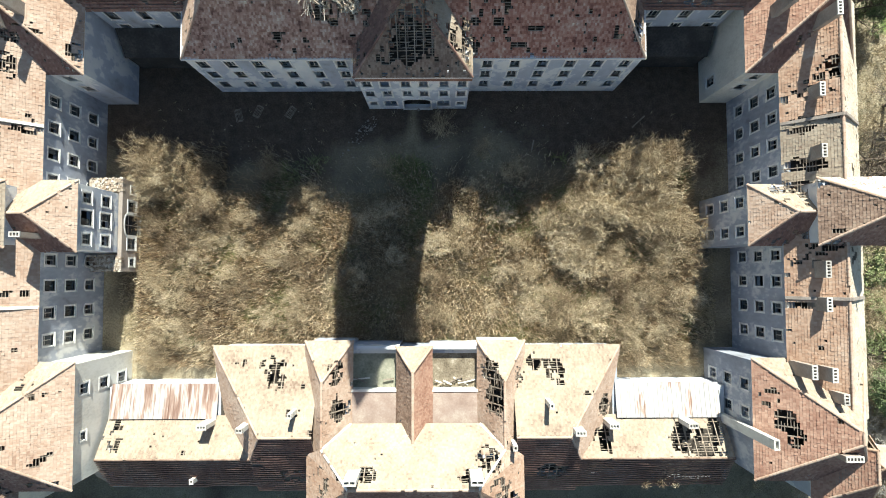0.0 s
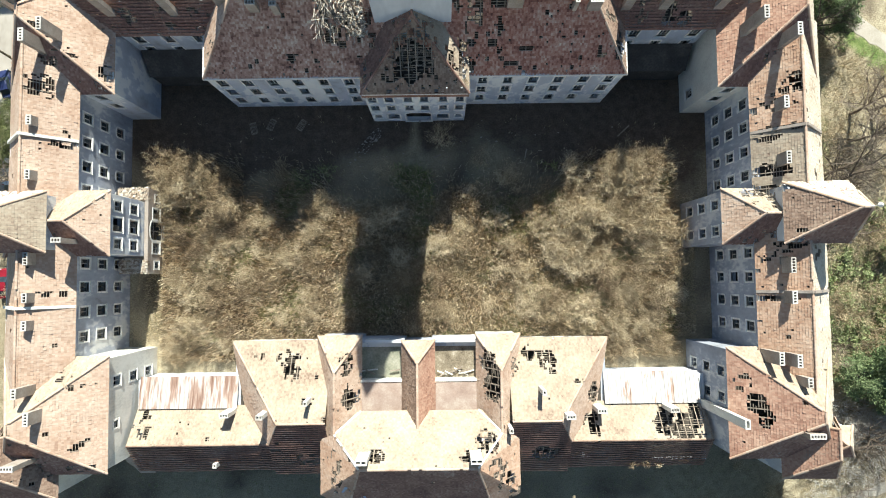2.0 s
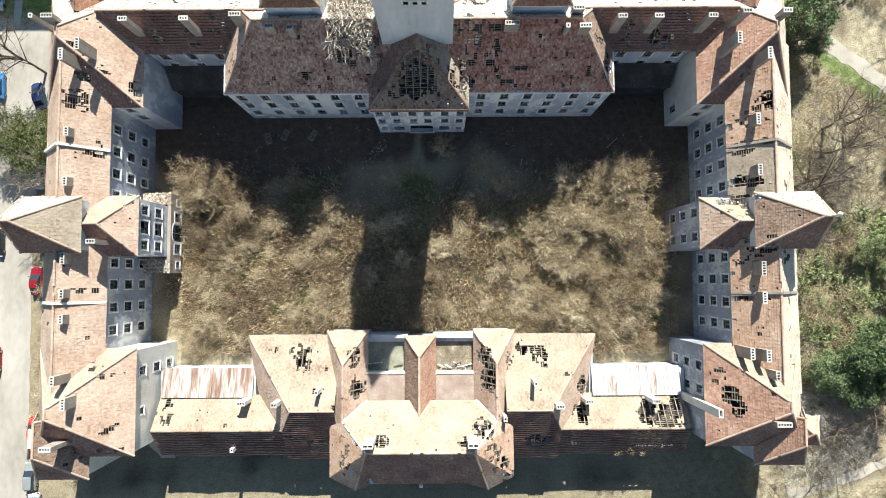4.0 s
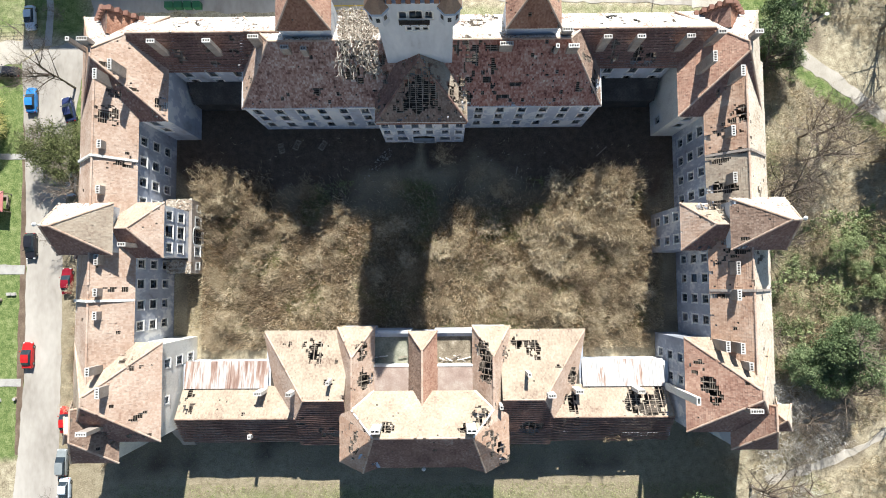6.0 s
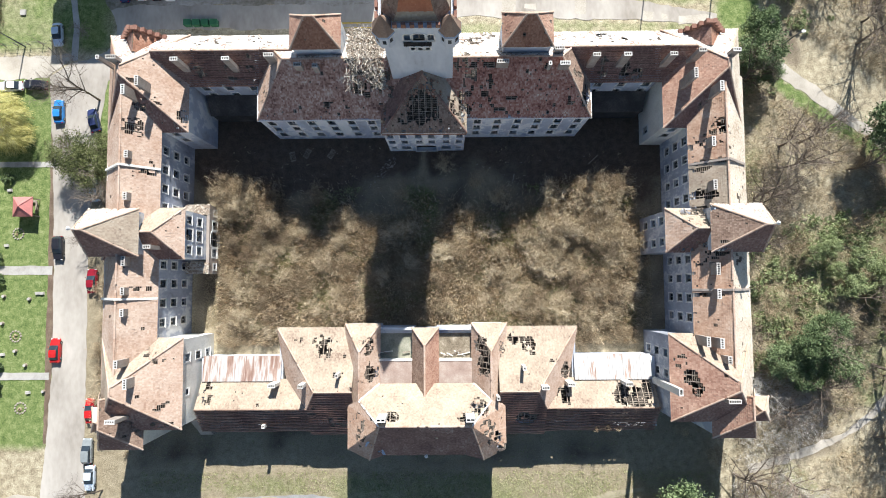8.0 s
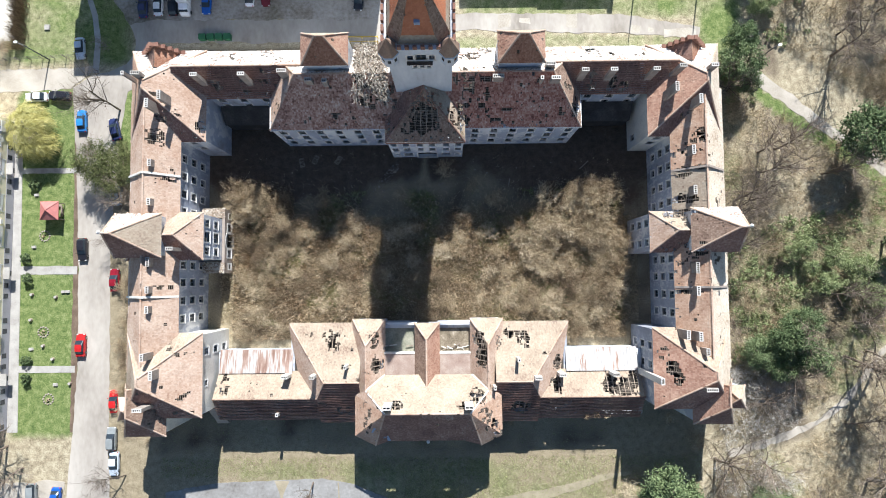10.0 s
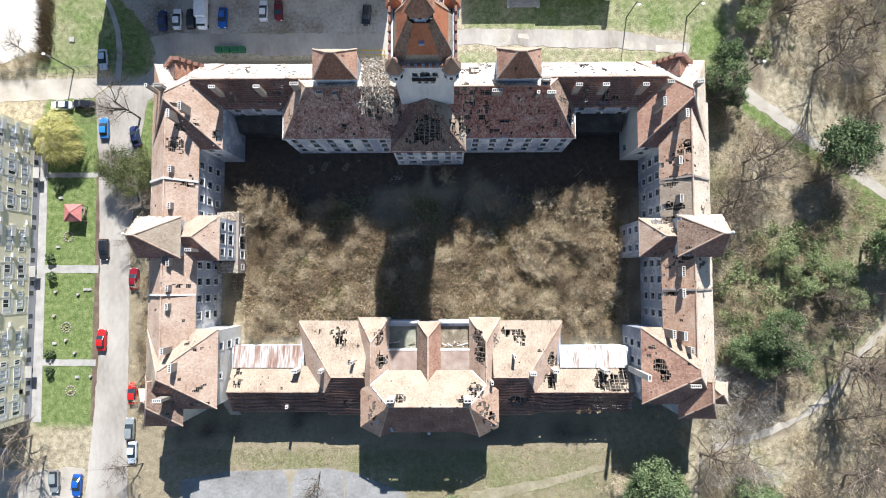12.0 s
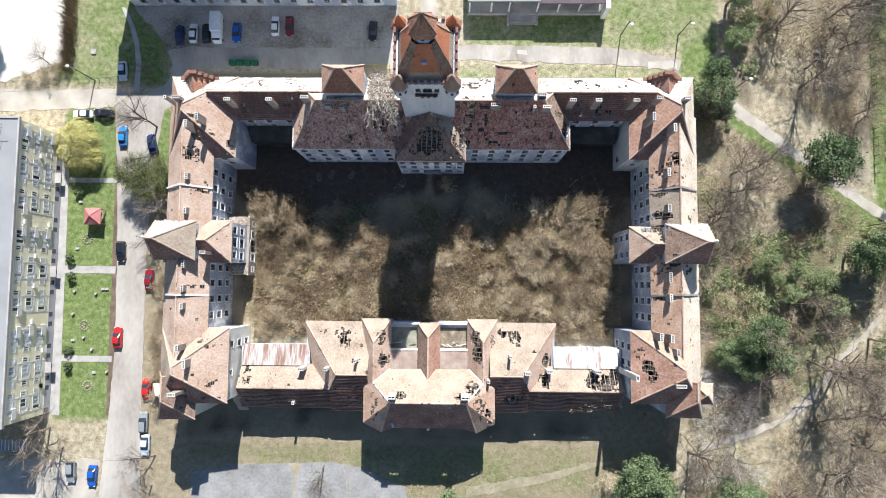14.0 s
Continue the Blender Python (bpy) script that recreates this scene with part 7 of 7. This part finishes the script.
# stepped brick gables over the north eaves
for cx in (-48.0, 40.6):
    sg = thing("stepped_gable", "stepped red brick gable above the north eave", "gable", group="stepped gables")
    t = Buf()
    for i in range(5):
        w = 3.6 - i * 0.7
        t.box(cx - w, cx + w, 38.9, 39.5, 12.5 + i * 0.9, 13.4 + i * 0.9)
        t.box(cx - w - 0.06, cx - w + 0.5, 38.86, 39.54, 13.4 + i * 0.9, 13.5 + i * 0.9)
        t.box(cx + w - 0.5, cx + w + 0.06, 38.86, 39.54, 13.4 + i * 0.9, 13.5 + i * 0.9)
    part("brick_wall", t, BRICK, sg)
    slope(sg, [(cx - 3.2, 39.0, 12.9), (cx - 3.2, 35.6, 12.9), (cx, 35.6, 16.6), (cx, 39.0, 16.6)], TILE_DARK, scatter=0.0)
    slope(sg, [(cx + 3.2, 35.6, 12.9), (cx + 3.2, 39.0, 12.9), (cx, 39.0, 16.6), (cx, 35.6, 16.6)], TILE_RUST, scatter=0.0)

# collapsed roof beside the tower
rb = thing("collapsed_roof", "heap of broken plaster, laths and roof timbers beside the tower", "rubble")
r_ = random.Random(31)
t = Buf()
for i in range(1500):
    u, v = r_.random(), r_.random()
    y = 29.4 + 10.2 * v
    x = -9.2 - (5.6 if y > 34 else 5.0 * max(0.3, (y - 28) / 6)) * u + r_.gauss(0, 0.25)
    z = 18.0 - (33.4 - y) * (0.42 if y < 33.4 else -0.55) + r_.uniform(-0.4, 0.45)
    a = Vector((r_.gauss(0, 1), r_.gauss(0, 1), r_.gauss(0, 0.4))).normalized() * min(0.36, 0.04 + abs(r_.gauss(0, 0.085)))
    b = a.orthogonal().normalized() * a.length * r_.uniform(0.35, 0.95)
    n_ = a.cross(b).normalized() * r_.uniform(0.03, 0.12)
    c = Vector((x, y, z))
    k = [c - a - b, c + a - b * 0.7, c + a * 0.8 + b, c - a + b]
    t.poly([p + n_ for p in k])
    for q in range(4):
        t.poly([k[q] - n_, k[(q + 1) % 4] - n_, k[(q + 1) % 4] + n_, k[q] + n_])
tagged(part("broken_plaster", t, RUBBLE, rb), kind="stuff")
t = Buf()
for i in range(420):
    x, y = r_.uniform(-15, -9.4), r_.uniform(30, 39.4)
    z = 18.1 - abs(y - 33.4) * 0.72 + r_.uniform(-0.2, 0.5)
    g = r_.choice((r_.gauss(1.57, 0.35), r_.gauss(1.57, 0.35), r_.uniform(0, 3.14)))
    l_ = r_.uniform(0.8, 3.2)
    d_ = Vector((math.cos(g), math.sin(g), r_.gauss(0, 0.25))) * l_ / 2
    c = Vector((x, y, z))
    t.beam(c - d_, c + d_, r_.choice((0.035, 0.05, 0.09)), 0.04)
tagged(part("broken_laths", t, PALEWOOD, rb), kind="stuff")

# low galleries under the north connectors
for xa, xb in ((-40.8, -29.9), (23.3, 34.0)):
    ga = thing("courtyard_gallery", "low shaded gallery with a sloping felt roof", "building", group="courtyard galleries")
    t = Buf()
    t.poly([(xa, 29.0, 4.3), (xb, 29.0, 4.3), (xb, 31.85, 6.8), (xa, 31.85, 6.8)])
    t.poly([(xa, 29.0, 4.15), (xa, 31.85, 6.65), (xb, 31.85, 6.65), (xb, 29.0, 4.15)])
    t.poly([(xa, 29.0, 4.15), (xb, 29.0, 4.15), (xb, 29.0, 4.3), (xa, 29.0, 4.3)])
    # roof and wall both take the near-black colour that paints in the shade
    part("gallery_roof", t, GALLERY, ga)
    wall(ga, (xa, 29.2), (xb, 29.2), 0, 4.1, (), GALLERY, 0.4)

# ruined terrace below the west bay
rt = thing("ruined_terrace", "crumbling arched terrace wall below the loggia", "terrace")
wall(rt, (-40.7, 1.6), (-40.7, 13.4), 0, 4.4, [(1.2, 2.0, 0.9, 1.0, False), (3.6, 2.2, 1.4, 1.8, False), (6.0, 2.0, 2.6, 3.6, True), (8.4, 2.2, 1.4, 1.8, False), (10.6, 2.0, 0.9, 1.0, False)], CHIMNEY, 0.5)
for box in ((-45.0, -41.22, 11.75, 13.4, 0, 4.3), (-44.0, -41.22, 1.7, 3.75, 0, 4.0)):
    t = Buf()
    t.box(*box)
    part("side_wall", t, RUBBLE, rt)
t = Buf()
for i in range(800):
    x, y = r_.uniform(-44.6, -40.75), r_.choice((r_.uniform(11.8, 13.5), r_.uniform(1.6, 3.4)))
    s = r_.uniform(0.04, 0.17)
    t.box(x - s, x + s, y - s * 0.8, y + s * 0.8, 4.2 - 0.25, 4.25 + r_.uniform(0.02, 0.3))
tagged(part("broken_bricks", t, RUBBLE, rt), kind="stuff")

# small turrets at the south-east corner
sx_ = thing("corner_annex", "small annex with hipped tiled roof at the pavilion corner", "building")
shell(sx_, 41.0, 46.8, -23.9, -21.0, 12.3)
# shaded and sunlit tile tones by side, as on the pavilions
hip_roof(sx_, 40.6, 47.2, -24.3, -17.0, 12.3, (44.6, -20.6), (44.6, -17.2), 17.2, {"S": TILE_DARK, "W": TILE_RED, "E": TILE_PALE}, sides="SEW")
tx_ = thing("corner_turret", "small corner turret with a tiled cap", "turret")
shell(tx_, 46.0, 48.9, -21.4, -18.2, 12.6)
hip_roof(tx_, 45.7, 49.2, -21.7, -17.9, 12.6, (47.3, -19.8), (47.5, -19.8), 14.6, {"S": TILE_DARK, "W": TILE, "E": TILE_STRAW, "N": TILE_PALE}, sides="NSEW")

# annex, turret and buttress at the south-west corner
sx_ = thing("corner_annex", "ruined annex with dark holed hipped roof at the pavilion corner", "building")
shell(sx_, -53.6, -47.6, -25.3, -22.3, 12.3, mat=PLASTER_WHITE)
hip_roof(sx_, -54.0, -47.1, -25.7, -17.0, 12.3, (-51.4, -21.6), (-51.4, -17.2), 17.0, {"S": TILE_DARK, "W": TILE_PALE, "E": TILE_GREY}, sides="SEW", scatter=0.05)
tx_ = thing("corner_turret", "small corner turret with an orange, pale and straw tiled cap", "turret")
shell(tx_, -54.7, -51.8, -22.6, -19.4, 12.6)
# sunlight is painted into the pale and straw sides
hip_roof(tx_, -55.0, -51.5, -22.9, -19.1, 12.6, (-53.3, -21.0), (-53.1, -21.0), 14.9, {"S": TILE_ORANGE, "W": TILE_ORANGE, "E": TILE_PALE, "N": TILE_STRAW}, sides="NSEW")
bu = thing("buttress", "leaning rough plastered buttress beside the link wall", "buttress")
t = Buf()
for y0_, y1_, z0_, z1_ in ((-22.5, -23.6, 6.6, 5.2), (-23.6, -24.9, 5.2, 3.1), (-24.9, -26.2, 3.1, 1.4)):
    w0, w1 = 0.75 + 0.10 * (-22.5 - y0_), 0.75 + 0.10 * (-22.5 - y1_)
    xm = -41.7
    A, B, C, D = (xm - w0, y0_), (xm + w0, y0_), (xm + w1, y1_), (xm - w1, y1_)
    t.poly([(*D, z1_), (*C, z1_), (*B, z0_), (*A, z0_)])
    t.poly([(*D, 0), (*D, z1_), (*A, z0_), (*A, 0)])
    t.poly([(*B, 0), (*B, z0_), (*C, z1_), (*C, 0)])
t.poly([(*D, 0), (*C, 0), (*C, z1_), (*D, z1_)])
part("buttress_body", t, CHIMNEY, bu)

# fallen stones and planks on the courtyard floor
db = thing("courtyard_debris", "scattered pale stones and fallen planks on bare soil", "debris")
r_ = random.Random(5)
t = Buf()
for i in range(200):
    if i < 110:
        g_, d_ = r_.uniform(0, 6.28), abs(r_.gauss(0, 1.5))
        x, y = -9.5 - d_ + 0.6 * math.cos(g_), 21.8 - 1.1 * d_ + 0.7 * math.sin(g_)
    else:
        x, y = r_.uniform(-38, 32), r_.uniform(9, 24)
    if y > 23.6:
        continue
    s = r_.uniform(0.05, 0.14) * (2 if r_.random() < 0.15 else 1)
    t.frustum(x, y, -0.1, s * 0.9, s, s * 0.5, 5, r_.random() * 6, 1.0, r_.uniform(0.5, 1.0))
tagged(part("stone_scatter", t, CHIMNEY, db), kind="stuff")
for i in range(5):
    x, y = r_.uniform(-34, 28), r_.uniform(14, 23)
    g, l_ = r_.uniform(0, 3.14), r_.uniform(0.8, 2.6)
    t = Buf()
    d_ = Vector((math.cos(g), math.sin(g), 0.04)) * l_ / 2
    t.beam(Vector((x, y, 0.06)) - d_, Vector((x, y, 0.06)) + d_, 0.18, 0.06)
    part("plank", t, WOOD, db)

for x, y, rz_, tip in ((-27.7, 22.6, 12, 4), (-25.1, 23.2, -28, 7), (-20.7, 23.1, -35, 5)):
    fw = thing("fallen_window", "weathered window casement lying on bare soil", "window frame", (x, y, 0.06), group="fallen window casements")
    fw.rotation_euler = (radians(tip), 0, radians(rz_))
    fw.scale = (0.72, 0.85, 0.8)
    for k in range(2):
        t = Buf().plate([-0.55, -0.45, -0.03, 0.03, 0.45, 0.55], [-0.95, -0.85, 0.2, 0.28, 0.85, 0.95], lambda i, j: i in (1, 3) and j in (1, 3), -0.03 + k * 0.08, 0.03 + k * 0.08, False, 0.25 * k, 0.12 * k)
        part("casement", t, WOOD, fw)
for x, y, z, s_ in ((2.7, 24.5, 13.1, 0.28), (24.5, -24.2, 5.5, 0.3), (26.2, -24.0, 5.6, 0.34), (28.0, -24.3, 5.4, 0.26), (-9.8, 25.0, 13.4, 0.2)):
    plant(SHRUB, x, y, s_, rnd, z=z)
ff = thing("field_fence", "row of dark wooden posts along the field edge", "fence")
for i in range(24):
    t = Buf()
    t.tube((89.6 + 0.012 * i, 24 + 1.9 * i, -0.1), (89.6 + 0.012 * i, 24 + 1.9 * i, 1.7), 0.11, 0.09, 6)
    part("post", t, WOOD, ff)
for z in (0.6, 1.2):
    t = Buf()
    t.beam((89.6, 24, z), (89.88, 67.7, z), 0.04)
    part("wire", t, LAMPGREY, ff)

# garden stones, stumps and a bench on the lawn
for x, y, k in ((-78.8, 17.0, 0), (-79.0, 7.0, 0), (-79.1, -2.1, 1), (-74.5, -2.6, 1), (-73.1, -1.6, 0), (-72.3, -1.6, 0), (-79.2, -6.9, 1), (-79.0, -12.4, 0), (-76.7, -11.8, 1), (-74.8, -14.3, 1), (-74.2, -19.1, 0), (-71.4, -18.9, 1)):
    if k:
        ob = thing("tree_stump", "pale sawn tree stump on the lawn", "stump", (x, y, 0), group="garden stumps")
        t = Buf()
        t.frustum(0, 0, -0.1, 0.45, 0.34, 0.27, 9, 0.3)
        part("wood", t, WOOD, ob)
        t = Buf()
        t.frustum(0, 0, 0.45, 0.47, 0.26, 0.24, 9, 0.3)
        part("cut_face", t, CONCRETE, ob, "pale sawn face")
    else:
        ob = thing("garden_stone", "pale squared stone block on the lawn", "stone", (x, y, 0), group="garden stones")
        t = Buf()
        t.frustum(0, 0, -0.1, 0.28, 0.48, 0.40, 4, 0.9, 1.2, 0.8)
        part("stone", t, CONCRETE, ob)
